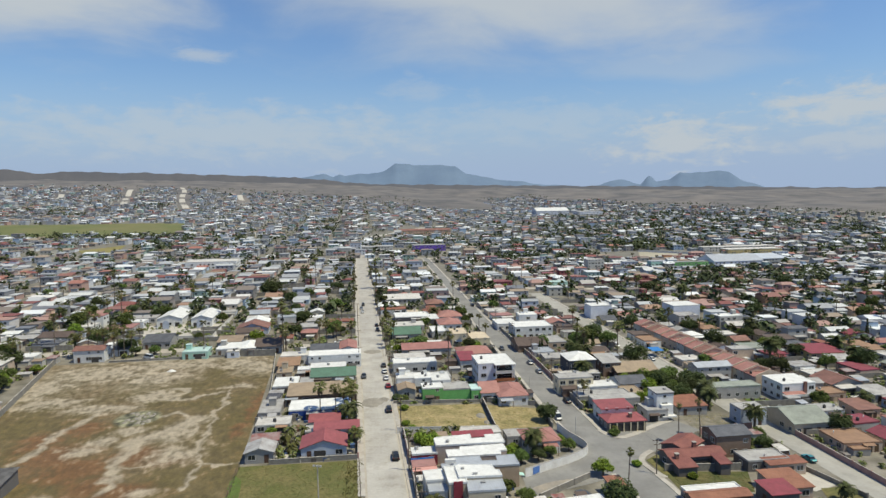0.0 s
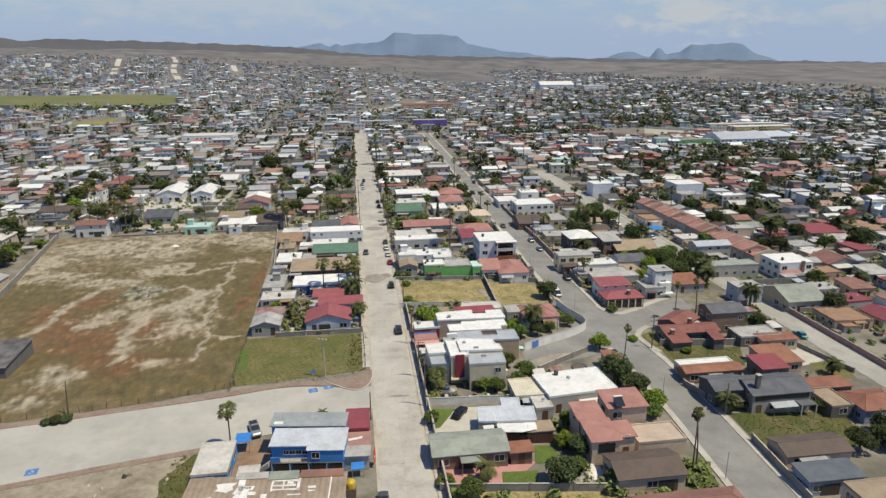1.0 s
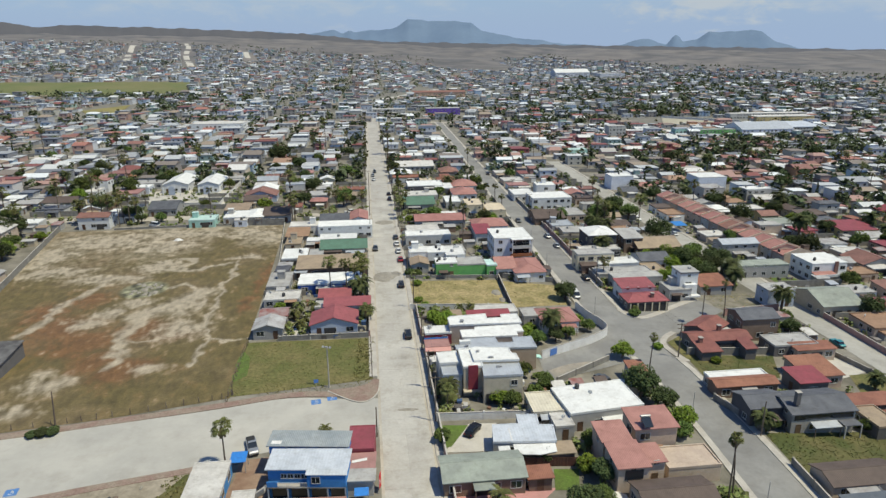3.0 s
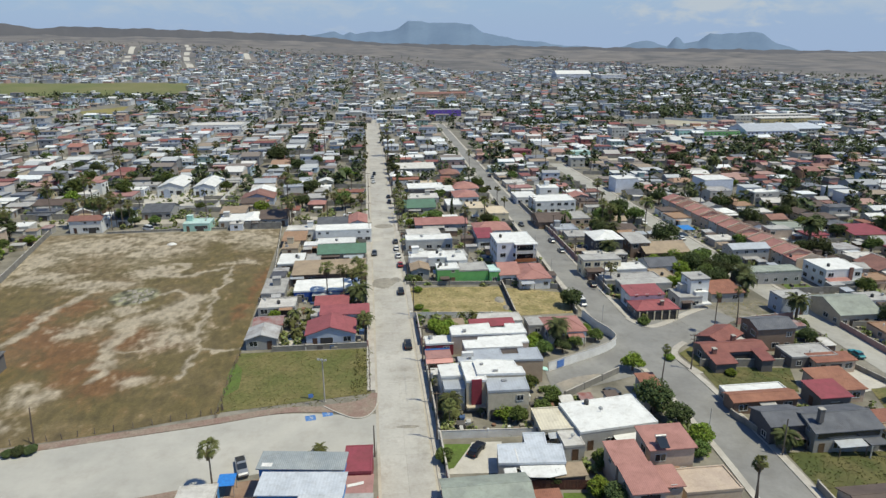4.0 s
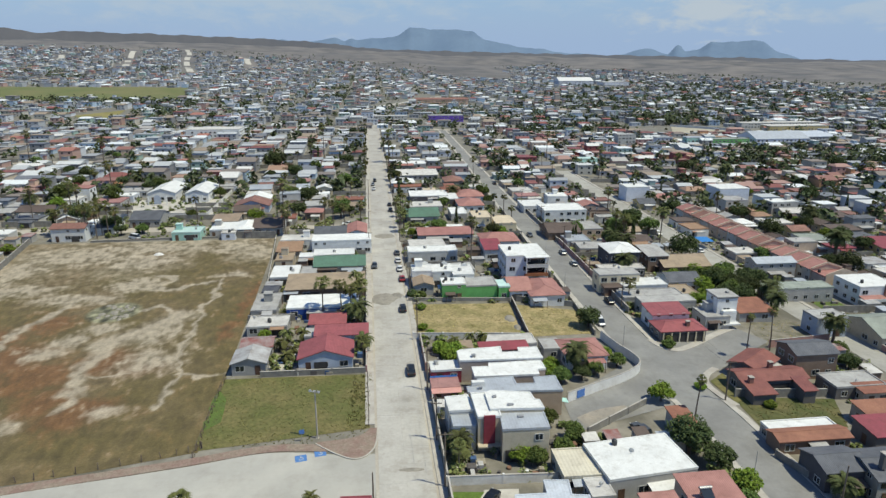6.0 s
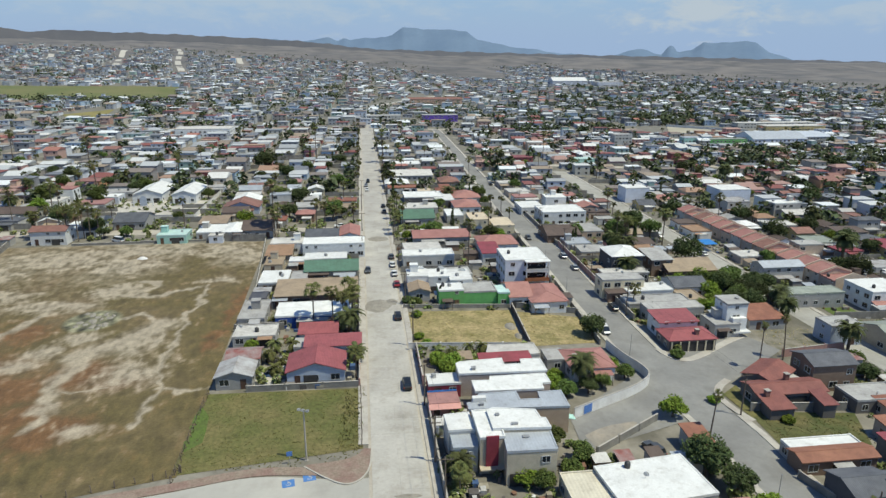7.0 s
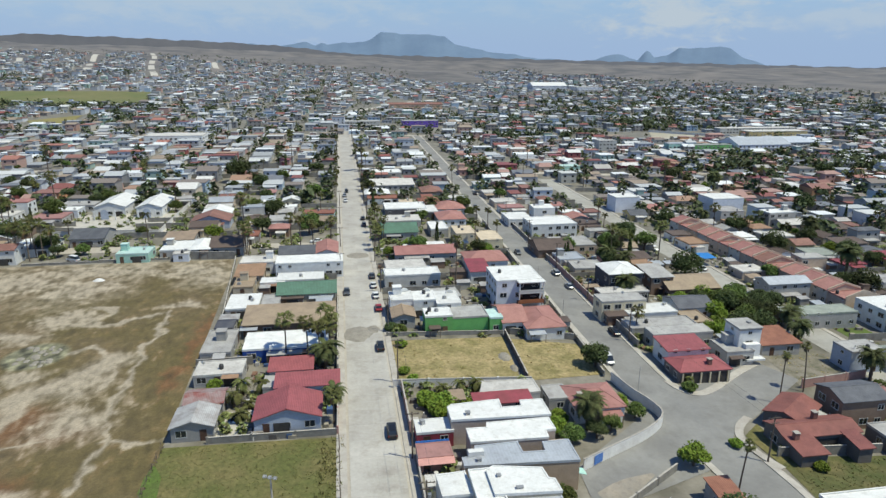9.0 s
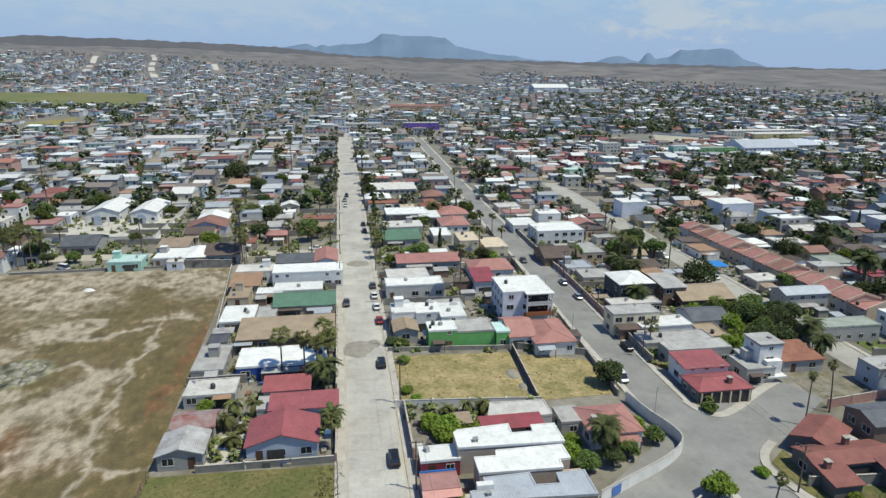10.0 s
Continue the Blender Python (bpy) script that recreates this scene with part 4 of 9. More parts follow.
# ---------------------------------------------------------------- houses
def window_mesh(w, h):
    """A frame with one mullion, all of one piece, and its pane."""
    t, m = 0.09, 0.035
    xs_ = [-w / 2 - t, -w / 2, -m, m, w / 2, w / 2 + t]
    zs_ = [-t - 0.04, 0, h, h + t]
    solid = lambda i, j: not (j == 1 and i in (1, 3))
    v, f = [], []
    for yy_ in (-0.06, 0.02):
        v += [(x, yy_, z) for z in zs_ for x in xs_]
    at = lambda i, j, k: k * 24 + j * 6 + i
    for i in range(5):
        for j in range(3):
            if not solid(i, j):
                continue
            f.append((at(i, j, 0), at(i + 1, j, 0), at(i + 1, j + 1, 0), at(i, j + 1, 0)))
            for di, dj, e in ((-1, 0, ((i, j), (i, j + 1))), (1, 0, ((i + 1, j + 1), (i + 1, j))), (0, -1, ((i + 1, j), (i, j))), (0, 1, ((i, j + 1), (i + 1, j + 1)))):
                a, b = i + di, j + dj
                if 0 <= a < 5 and 0 <= b < 3 and solid(a, b):
                    continue
                f.append((at(*e[0], 0), at(*e[1], 0), at(*e[1], 1), at(*e[0], 1)))
    p = Solid().box(-w / 2, -0.02, 0, w / 2, 0.015, h)
    return Solid().add(v, f).mesh("window", M_FRAME), p.mesh("pane", M_PANE)


WINDOWS = {k: window_mesh(*k) for k in ((0.8, 0.7), (1.2, 1.05), (1.7, 1.2))}


def door_mesh():
    v = [(-0.56, -0.06, 0), (0.56, -0.06, 0), (0.56, -0.06, 2.13), (-0.56, -0.06, 2.13), (-0.46, -0.06, 0), (0.46, -0.06, 0), (0.46, -0.06, 2.03), (-0.46, -0.06, 2.03),
         (-0.46, -0.02, 0), (0.46, -0.02, 0), (0.46, -0.02, 2.03), (-0.46, -0.02, 2.03), (-0.56, 0.02, 0), (0.56, 0.02, 0), (0.56, 0.02, 2.13), (-0.56, 0.02, 2.13)]
    f = [(0, 4, 7, 3), (3, 7, 6, 2), (5, 1, 2, 6), (4, 8, 11, 7), (7, 11, 10, 6), (9, 5, 6, 10), (8, 9, 10, 11), (12, 0, 3, 15), (3, 2, 14, 15), (1, 13, 14, 2)]
    return Solid().add(v, f).mesh("door", M_DOOR)


DOOR = door_mesh()
TAKEN = []  # x, y, reach of every house
FLATS = []  # flat roofs: x, y, w, d, turn, height


def sink(w):
    """How far a flat roof lies below the rim of its parapet."""
    return 0.2 if int(w * 10) % 3 == 0 else 0.07


def roof_shape(kind, w, d, h, over=0.35, thick=0.16):
    """A roof all of one piece: slab with parapet, sloping plate, gable with a ridge cap, or hip."""
    s = Solid()
    X, Y = w / 2 + over, d / 2 + over
    if kind == "flat":
        ring = lambda o, z: [(-w / 2 - o, -d / 2 - o, z), (w / 2 + o, -d / 2 - o, z), (w / 2 + o, d / 2 + o, z), (-w / 2 - o, d / 2 + o, z)]
        s.v = ring(0.06, h - 0.45) + ring(0.06, h) + ring(-0.16, h) + ring(-0.17, h - sink(w))
        s.f = [(4 * k + i, 4 * k + (i + 1) % 4, 4 * k + 4 + (i + 1) % 4, 4 * k + 4 + i) for k in range(3) for i in range(4)] + [(12, 13, 14, 15), (3, 2, 1, 0)]
        return s
    if kind == "shed":
        rise = 0.09 * d
        return s.slab([(-X, -Y, h), (X, -Y, h), (X, Y, h + rise), (-X, Y, h + rise)], thick)
    if kind in ("gx", "gy"):
        span, long_ = (Y, X) if kind == "gx" else (X, Y)
        rise = 0.17 * (d if kind == "gx" else w)
        prof = [(-span, h - thick), (-span, h), (-0.16, h + rise - 0.03), (-0.1, h + rise + 0.07), (0.1, h + rise + 0.07), (0.16, h + rise - 0.03), (span, h), (span, h - thick), (0, h + rise - thick)]
        n = len(prof)
        for e in (-long_, long_):
            s.v += [(e, a, z) if kind == "gx" else (-a, e, z) for a, z in prof]
        s.f = [(i, n + i, n + (i + 1) % n, (i + 1) % n) for i in range(n)] + [tuple(range(n)), tuple(range(2 * n - 1, n - 1, -1))]
        return s
    # hip
    rise, k = 0.17 * min(w, d), min(w, d) * 0.42
    c = [(-X, -Y, h), (X, -Y, h), (X, Y, h), (-X, Y, h)]
    if w >= d:
        s.v = c + [(-X + k, 0, h + rise), (X - k, 0, h + rise)]
        s.f = [(0, 1, 5, 4), (1, 2, 5), (2, 3, 4, 5), (3, 0, 4)]
    else:
        s.v = c + [(0, -Y + k, h + rise), (0, Y - k, h + rise)]
        s.f = [(0, 1, 4), (1, 2, 5, 4), (2, 3, 5), (3, 0, 4, 5)]
    s.v += [(a, b, z - thick) for a, b, z in c]
    s.f += [(i, 6 + i, 6 + (i + 1) % 4, (i + 1) % 4) for i in range(4)] + [(9, 8, 7, 6)]
    return s


def hip_caps(w, d, h, over=0.35):
    """The lines of the tile caps over the ridge and the hips of a hipped roof."""
    X, Y = w / 2 + over, d / 2 + over
    rise, k = 0.17 * min(w, d), min(w, d) * 0.42
    a, b = ((-X + k, 0, h + rise), (X - k, 0, h + rise)) if w >= d else ((0, -Y + k, h + rise), (0, Y - k, h + rise))
    c = [(-X, -Y, h), (X, -Y, h), (X, Y, h), (-X, Y, h)]
    return [(a, b)] + [(c[0], a), (c[1], b if w >= d else a), (c[2], b), (c[3], a if w >= d else b)]


def wall_shape(kind, w, d, h):
    s = Solid()
    z0, z1 = -0.9, h - (0.3 if kind == "flat" else 0.1)
    if kind in ("flat", "hip"):
        return s.box(-w / 2, -d / 2, z0, w / 2, d / 2, z1, bottom=False)
    x, y = w / 2, d / 2
    b = [(-x, -y, z0), (x, -y, z0), (x, y, z0), (-x, y, z0)]
    if kind == "shed":
        t = [(-x, -y, z1), (x, -y, z1), (x, y, z1 + 0.09 * d), (-x, y, z1 + 0.09 * d)]
        return s.add(b + t, [(0, 1, 5, 4), (1, 2, 6, 5), (2, 3, 7, 6), (3, 0, 4, 7), (4, 5, 6, 7)])
    t = [(-x, -y, z1), (x, -y, z1), (x, y, z1), (-x, y, z1)]
    if kind == "gx":
        r = [(-x, 0, z1 + 0.165 * d), (x, 0, z1 + 0.165 * d)]
        return s.add(b + t + r, [(0, 1, 5, 4), (2, 3, 7, 6), (1, 2, 6, 9, 5), (3, 0, 4, 8, 7), (4, 5, 9, 8), (6, 7, 8, 9)])
    r = [(0, -y, z1 + 0.165 * w), (0, y, z1 + 0.165 * w)]
    return s.add(b + t + r, [(1, 2, 6, 5), (3, 0, 4, 7), (0, 1, 5, 8, 4), (2, 3, 7, 9, 6), (5, 6, 9, 8), (4, 8, 9, 7)])


def house(x, y, w, d, turn, h, kind, wall, roof, label="", openings=True, group="houses of the town", bare=0.16):
    """A house with walls, roof, windows and doors; its front faces the near side."""
    rng = random.Random(int(x * 97 + y * 31))
    storeys = max(1, int(round(h / 2.9)))
    shape = {"flat": "flat", "shed": "sloping", "gx": "gabled", "gy": "gabled", "hip": "hipped"}[kind]
    size = {1: "single-storey", 2: "two-storey"}.get(storeys, "three-storey")
    label = label or f"{size} {W[wall][1]} house with {R[roof][3]} {shape} roof"
    root = thing("house", pose(x, y, gz(x, y), 0, 0, turn), label, "house", group)
    part("wall", wall_shape(kind, w, d, h), WALL[wall], root)
    rf = part("roof", roof_shape(kind, w, d, h), ROOF[roof], root)
    if kind == "hip" and y < 240:
        for p, q in hip_caps(w, d, h):
            part("ridge_cap", Solid().tube(p, q, 0.08, 0.08, 6), ROOF[roof], rf)
    TAKEN.append((x, y, w / 2, d / 2))
    if kind == "flat":
        FLATS.append((x, y, w, d, turn, gz(x, y) + h - sink(w)))
    if not openings or min(w, d) < 2.4:
        return root
    if rng.random() < 0.3 and w > 6:
        # a lean-to porch along part of the front
        a = rng.uniform(-w / 2, w * 0.05)
        b, q = a + w * 0.42, rng.uniform(1.4, 2.3)
        part("porch_roof", Solid().slab([(a, -d / 2 - q, 2.25), (b, -d / 2 - q, 2.25), (b, -d / 2, 2.6), (a, -d / 2, 2.6)], 0.08), ROOF[rng.choice((roof, "tin", "slabgrey", "metal", "brownroof"))], root)
        for px in (a + 0.15, b - 0.15):
            part("porch_post", Solid().box(px - 0.07, -d / 2 - q + 0.08, -0.6, px + 0.07, -d / 2 - q + 0.22, 2.2), M_WOOD, root)
    if w > 5.5 and rng.random() < 0.5:
        # a wide dark sheet that paints the shade of a garage or carport mouth
        a = rng.uniform(-w / 2 + 0.4, w / 2 - 3.2)
        part("garage_door", Solid().box(a, -d / 2 - 0.07, -0.1, a + 2.7, -d / 2 + 0.05, 2.15), M_SHADE, root, "dark sheet for a shaded garage mouth")
        if rng.random() < 0.5:
            part("awning", Solid().slab([(a - 0.3, -d / 2 - 1.3, 2.3), (a + 3.0, -d / 2 - 1.3, 2.3), (a + 3.0, -d / 2, 2.55), (a - 0.3, -d / 2, 2.55)], 0.07), ROOF[rng.choice(("tin", "brownroof", "slabgrey", "slate", "rustbrown"))], root)
    if kind == "flat" and min(w, d) > 5 and y > 165 and rng.random() < 0.2:
        a, b = rng.uniform(-w / 2 + 0.4, w / 2 - 2.6), rng.uniform(-0.2, d / 2 - 2.4)
        box = part("stair_house", Solid().box(a, b, h - 0.25, a + 2.1, b + 2.0, h + 1.9), WALL[wall], root)
        part("stair_roof", Solid().box(a - 0.12, b - 0.12, h + 1.9, a + 2.22, b + 2.12, h + 2.02), ROOF[roof], box)
    side = 1 if x < xc(y) else -1  # the flank that faces the main road
    faces = [(w, 0, -d / 2, 0)] + [(d, side * w / 2, 0, 90 * side)]
    door_done = False
    for length, ox, oy, ang in faces:
        n = max(1, int(length / rng.uniform(2.7, 3.6)))
        for st in range(storeys):
            for i in range(n):
                if rng.random() < bare:
                    continue
                at = (i + 0.5) / n * length - length / 2 + rng.uniform(-0.2, 0.2)
                loc = Matrix.Translation((ox, oy, 0)) @ pose(0, 0, 0, 0, 0, ang) @ Matrix.Translation((at, 0, 0))
                if st == 0 and not door_done and rng.random() < 0.5:
                    ob = part("door", DOOR, None, root)
                    ob.matrix_local = loc @ Matrix.Translation((0, 0, 0.05))
                    door_done = True
                    continue
                room = length / n - 0.5
                k = (1.7, 1.2) if room > 2.3 and rng.random() < 0.6 else (1.2, 1.05) if room > 1.5 else (0.8, 0.7)
                z = st * 2.8 + (1.0 if h > 2.7 else 0.85)
                if z + k[1] > h - 0.45:
                    k = (0.8, 0.7)
                ob = part("window", WINDOWS[k][0], None, root)
                ob.matrix_local = loc @ Matrix.Translation((0, 0, z))
                part("pane", WINDOWS[k][1], None, ob)
    return root


def inset(ring, by):
    """The ring of corners moved inwards (counter-clockwise order)."""
    out, n = [], len(ring)
    for i in range(n):
        p, q, r = (Vector((*ring[k % n], 0)) for k in (i - 1, i, i + 1))
        a, b = (q - p).normalized(), (r - q).normalized()
        na, nb = Vector((-a.y, a.x, 0)), Vector((-b.y, b.x, 0))
        m = (na + nb) / max(0.3, 1 + na.dot(nb))
        out.append((q.x + m.x * by, q.y + m.y * by))
    return out


def stepped_house(x, y, h, ring, wall, roof, label, turn=3, windows=()):
    """A flat-roofed house on a stepped outline, with a low rim round the roof; windows as x, z along the near wall."""
    root = thing("house", pose(x, y, gz(x, y), 0, 0, turn), label, "house", "houses of the town")
    n = len(ring)
    body, top = Solid(), Solid()
    body.add([(*p, -0.9) for p in ring] + [(*p, h - 0.3) for p in ring], [(i, (i + 1) % n, n + (i + 1) % n, n + i) for i in range(n)] + [tuple(range(n, 2 * n))])
    rims = [(inset(ring, -0.07), h - 0.42), (inset(ring, -0.07), h), (inset(ring, 0.16), h), (inset(ring, 0.17), h - 0.09)]
    top.add([(*p, z) for r, z in rims for p in r], [(k * n + i, k * n + (i + 1) % n, (k + 1) * n + (i + 1) % n, (k + 1) * n + i) for k in range(3) for i in range(n)] + [tuple(range(3 * n, 4 * n)), tuple(range(n - 1, -1, -1))])
    part("wall", body, WALL[wall], root)
    part("roof", top, ROOF[roof], root)
    for wx, wy, wz, ang in windows:
        w = part("window", WINDOWS[(1.2, 1.05)][0], None, root)
        w.matrix_local = pose(wx, wy, wz, 0, 0, ang)
        part("pane", WINDOWS[(1.2, 1.05)][1], None, w)
    xs_, ys_ = [p[0] for p in ring], [p[1] for p in ring]
    TAKEN.append((x + (min(xs_) + max(xs_)) / 2, y + (min(ys_) + max(ys_)) / 2, (max(xs_) - min(xs_)) / 2, (max(ys_) - min(ys_)) / 2))
    return root


def roof_vent(parent, x, y, z, w=0.5, d=0.4, h=0.35):
    part("roof_vent", Solid().box(x - w / 2, y - d / 2, z - 0.12, x + w / 2, y + d / 2, z + h).box(x - w / 2 - 0.08, y - d / 2 - 0.08, z + h, x + w / 2 + 0.08, y + d / 2 + 0.08, z + h + 0.06), M_STEEL, parent)


house(-22.3, 145.8, 6.9, 6.5, 3, 2.8, "gy", "blockgrey", "tin")
house(-22.4, 153.5, 6.6, 5.3, 3, 2.6, "gx", "blockgrey", "rust")
red_house = house(-6.7, 147.7, 11.2, 8.2, 3, 3.0, "gy", "paleblue", "red", "pale blue-grey house with red gabled roof and skylight")
house(-4.1, 155.6, 11.6, 4.9, 3, 4.0, "shed", "white", "red")
house(-8.1, 163.7, 8.3, 5.1, 3, 3.4, "shed", "grey", "red")
house(-11.6, 158.4, 2.3, 5.0, 3, 2.6, "flat", "grey", "slabgrey")
house(-22.4, 165.1, 9.3, 6.4, 3, 2.8, "flat", "grey", "slabwhite")
blue_house = house(-10.7, 176.8, 17.8, 9.1, 3, 3.3, "flat", "deepblue", "white", "long deep blue house with white flat roof")
house(-25.4, 178.3, 6.3, 12.4, 3, 2.8, "flat", "blockgrey", "slabgrey")
house(-11.6, 191.4, 21.1, 10.4, 3, 3.2, "shed", "brown", "tan")
house(-24.7, 202.6, 7.9, 10.8, 3, 3.0, "flat", "grey", "white")
house(-26.4, 188.5, 4.3, 5.3, 3, 2.6, "flat", "grey", "dark")
house(-9.5, 211.1, 15.2, 10.3, 3, 3.2, "gx", "beige", "green")
house(-18.0, 203.3, 4.5, 7.7, 3, 3.0, "flat", "grey", "slabgrey")
house(-13.2, 206.3, 5.9, 3.6, 3, 2.6, "shed", "brown", "brownroof")
house(-27.6, 218.6, 5.4, 8.7, 3, 2.8, "flat", "beige", "tan")
house(-27.7, 228.4, 7.7, 9.1, 3, 2.8, "shed", "beige", "rustbrown")
house(-12.4, 221.4, 13.0, 6.7, 3, 3.2, "flat", "white", "white")
house(-19.8, 219.1, 6.7, 4.6, 3, 3.0, "flat", "white", "white")
long_white = house(-10.7, 232.0, 19.7, 8.2, 3, 5.2, "flat", "white", "white")
house(-26.6, 237.0, 10.5, 7.3, 3, 4.0, "flat", "white", "slabwhite")
house(-15.9, 245.7, 10.9, 9.2, 3, 4.0, "gx", "grey", "slate")
house(-6.7, 248.2, 6.7, 13.0, 3, 4.0, "gy", "white", "salmon")
house(-68.7, 253.4, 9.9, 8.3, 3, 3.2, "flat", "mint", "mintroof", "mint green house at the edge of the field")
house(-56.7, 258.2, 9.1, 11.4, 3, 3.2, "flat", "grey", "white")
house(-53.5, 251.1, 4.8, 4.5, 3, 2.9, "flat", "palewhite", "slabwhite")
house(-59.2, 270.5, 9.9, 9.0, 3, 3.0, "shed", "grey", "tan")
house(-49.0, 259.6, 6.5, 13.0, 3, 3.0, "hip", "grey", "white")
house(-40.6, 261.4, 10.7, 13.0, 3, 3.0, "gx", "grey", "brownroof")
house(-90.8, 275.8, 11.3, 13.0, 3, 3.2, "gx", "grey", "slate")
house(-107.4, 264.3, 5.6, 12.1, 3, 3.5, "flat", "white", "white")
house(-101.5, 264.8, 6.2, 12.4, 3, 3.0, "gx", "white", "slate")
church_a = house(-101.5, 328.7, 12.2, 22.0, 3, 4.2, "gy", "white", "white", "white church hall with gabled white roof")
church_b = house(-85.1, 326.8, 10.1, 22.0, 3, 4.2, "gy", "white", "white", "smaller white church hall with gabled white roof")
house(18.4, 139.3, 6.2, 4.1, 3, 3.0, "flat", "maroonwall", "white")
striped_house = house(17.9, 132.7, 5.5, 4.0, 3, 2.6, "flat", "pink", "pinkroof")
white_back = stepped_house(30.9, 141.2, 5.2, [(-9.8, -3.0), (7.2, -3.6), (7.2, 1.6), (3.2, 1.7), (3.0, -0.2), (-0.5, -0.2), (-0.4, 2.6), (-9.0, 2.0), (-9.8, 1.3)], "taupe", "white", "taupe plastered house with a stepped white flat roof")
roof_vent(white_back, -6.8, -1.6, 5.1, 0.7, 0.7, 0.5)
stepped_house(31.1, 134.7, 4.8, [(-7.6, -2.8), (5.0, -3.2), (5.2, -1.1), (6.9, -1.0), (6.8, 2.6), (-3.9, 2.5), (-4.2, 1.1), (-7.6, 1.2)], "taupe", "white", "taupe plastered house with an angular white flat roof")
house(38.0, 132.2, 3.2, 2.4, 3, 3.4, "flat", "sand", "sandroof")
house(31.3, 145.3, 10.1, 3.3, 3, 4.6, "shed", "taupe", "maroon")
stepped_house(34.2, 151.4, 3.4, [(-6.2, -1.4), (0.8, -2.6), (5.2, -2.2), (5.2, 2.7), (-4.8, 3.2)], "palegrey", "slabwhite", "pale grey house with a stained whitish flat roof")
house(42.8, 150.5, 4.3, 5.3, 3, 3.0, "flat", "grey", "slabgrey")
garden_house = house(49.2, 148.2, 9.0, 8.8, 3, 3.2, "hip", "white", "salmon")
grey_roofed = stepped_house(30.2, 128.0, 5.0, [(-8.6, -2.5), (8.9, -3.5), (9.0, 2.0), (4.7, 1.9), (4.5, -0.5), (0.9, -0.3), (0.8, 2.6), (-6.1, 2.4), (-6.3, -0.2), (-8.6, -0.4)], "tanwall", "metal", "tan house with a notched grey sheet roof")
roof_vent(grey_roofed, -6.2, -1.5, 4.9, 0.6, 0.6, 0.5)
part("stair_housing", Solid().box(-7.6, -0.4, 3.0, -5.2, 0.6, 5.7), WALL["white"], grey_roofed)
part("awning", Solid().slab([(9.0, -3.2, 2.3), (10.3, -3.2, 2.0), (10.3, -1.6, 2.0), (9.0, -1.6, 2.3)], 0.08), WALL["mint"], grey_roofed, "green awning")
panel_house = house(23.9, 117.6, 3.9, 8.1, 3, 6.6, "flat", "beige", "white")
front_block = stepped_house(29.8, 113.4, 6.3, [(-4.1, -2.8), (3.6, -3.0), (3.9, 2.6), (-3.6, 2.8)], "beige", "metal", "beige two-storey front block with a grey sheet roof", windows=((1.9, -2.98, 4.0, 0),))
# dark sheets laid on the wall paint the shade of two garages
part("garage_mouth", Solid().box(-3.6, -2.98, -0.1, -0.5, -2.86, 2.3), M_SHADE, front_block, "dark sheet for the shade in a garage")
part("garage_mouth", Solid().box(0.3, -3.06, -0.1, 3.2, -2.94, 2.3), M_SHADE, front_block, "dark sheet for the shade in a garage")
roof_vent(front_block, -0.4, 0.6, 6.2, 0.9, 0.5, 0.2)
stepped_house(20.5, 120.2, 5.5, [(-3.0, -2.7), (1.9, -2.7), (1.9, 0.3), (1.1, 0.5), (1.0, 2.4), (-3.2, 2.1)], "palegrey", "white", "pale grey upper room with a stepped white roof")
stepped_house(20.2, 116.0, 4.6, [(-2.2, -2.0), (1.6, -2.2), (2.2, 1.7), (-2.2, 1.7)], "palegrey", "metal", "pale grey annexe with a grey sheet roof", windows=((0.3, -2.12, 2.6, 0),))
main_block = stepped_house(27.4, 117.0, 7.0, [(-3.0, -1.4), (6.1, -2.0), (6.0, 0.7), (5.2, 0.9), (5.0, 3.4), (-1.9, 4.8), (-3.0, 4.0)], "beige", "white", "beige two-storey house with a broad white flat roof")
roof_vent(main_block, 0.6, -0.6, 6.9, 0.9, 0.4, 0.25)
roof_vent(main_block, -1.6, 2.4, 6.9, 0.5, 0.5, 0.25)
house(37.2, 106.0, 6.6, 7.2, 3, 3.2, "flat", "creamwall", "cream")
house(47.0, 106.2, 14.6, 9.6, 9, 4.2, "flat", "grey", "white")
metal_house = stepped_house(30.8, 95.6, 3.4, [(-5.5, -2.8), (5.2, -3.2), (5.7, 1.6), (3.2, 1.9), (3.5, 5.2), (-0.2, 5.4), (-0.3, 2.4), (-5.0, 2.3)], "grey", "metalwhite", "grey house with a pale sheet roof in three parts", 0, ((-2.8, -2.95, 1.2, 0), (3.0, -3.1, 1.2, 0)))
part("porch_sheet", Solid().slab([(-1.0, -5.6, 2.6), (2.0, -5.9, 2.6), (4.9, -5.2, 2.6), (5.0, -3.3, 2.9), (-2.2, -3.1, 2.9), (-2.2, -4.4, 2.75)], 0.08), ROOF["white"], metal_house, "white patched porch sheet")
for q, r in ((-0.8, -5.4), (4.6, -5.1)):
    part("porch_post", Solid().box(q - 0.06, r, -0.3, q + 0.06, r + 0.12, 2.55), M_WOOD, metal_house)
part("seam", Solid().box(-2.4, -3.0, 3.33, -2.2, 1.0, 3.36), M_WHITEW, metal_house, "white sealing strip")
house(38.8, 100.0, 3.5, 4.4, 3, 3.0, "flat", "grey", "slabwhite")
terrace_house = house(46.0, 86.2, 5.0, 6.0, 3, 4.9, "shed", "sand", "salmon")
house(45.4, 92.2, 4.8, 5.2, 3, 5.3, "shed", "sand", "salmon")
house(50.4, 87.4, 3.2, 4.2, 3, 4.4, "shed", "sand", "salmon")
house(53.2, 95.4, 7.4, 5.8, 3, 6.0, "shed", "sand", "salmon")
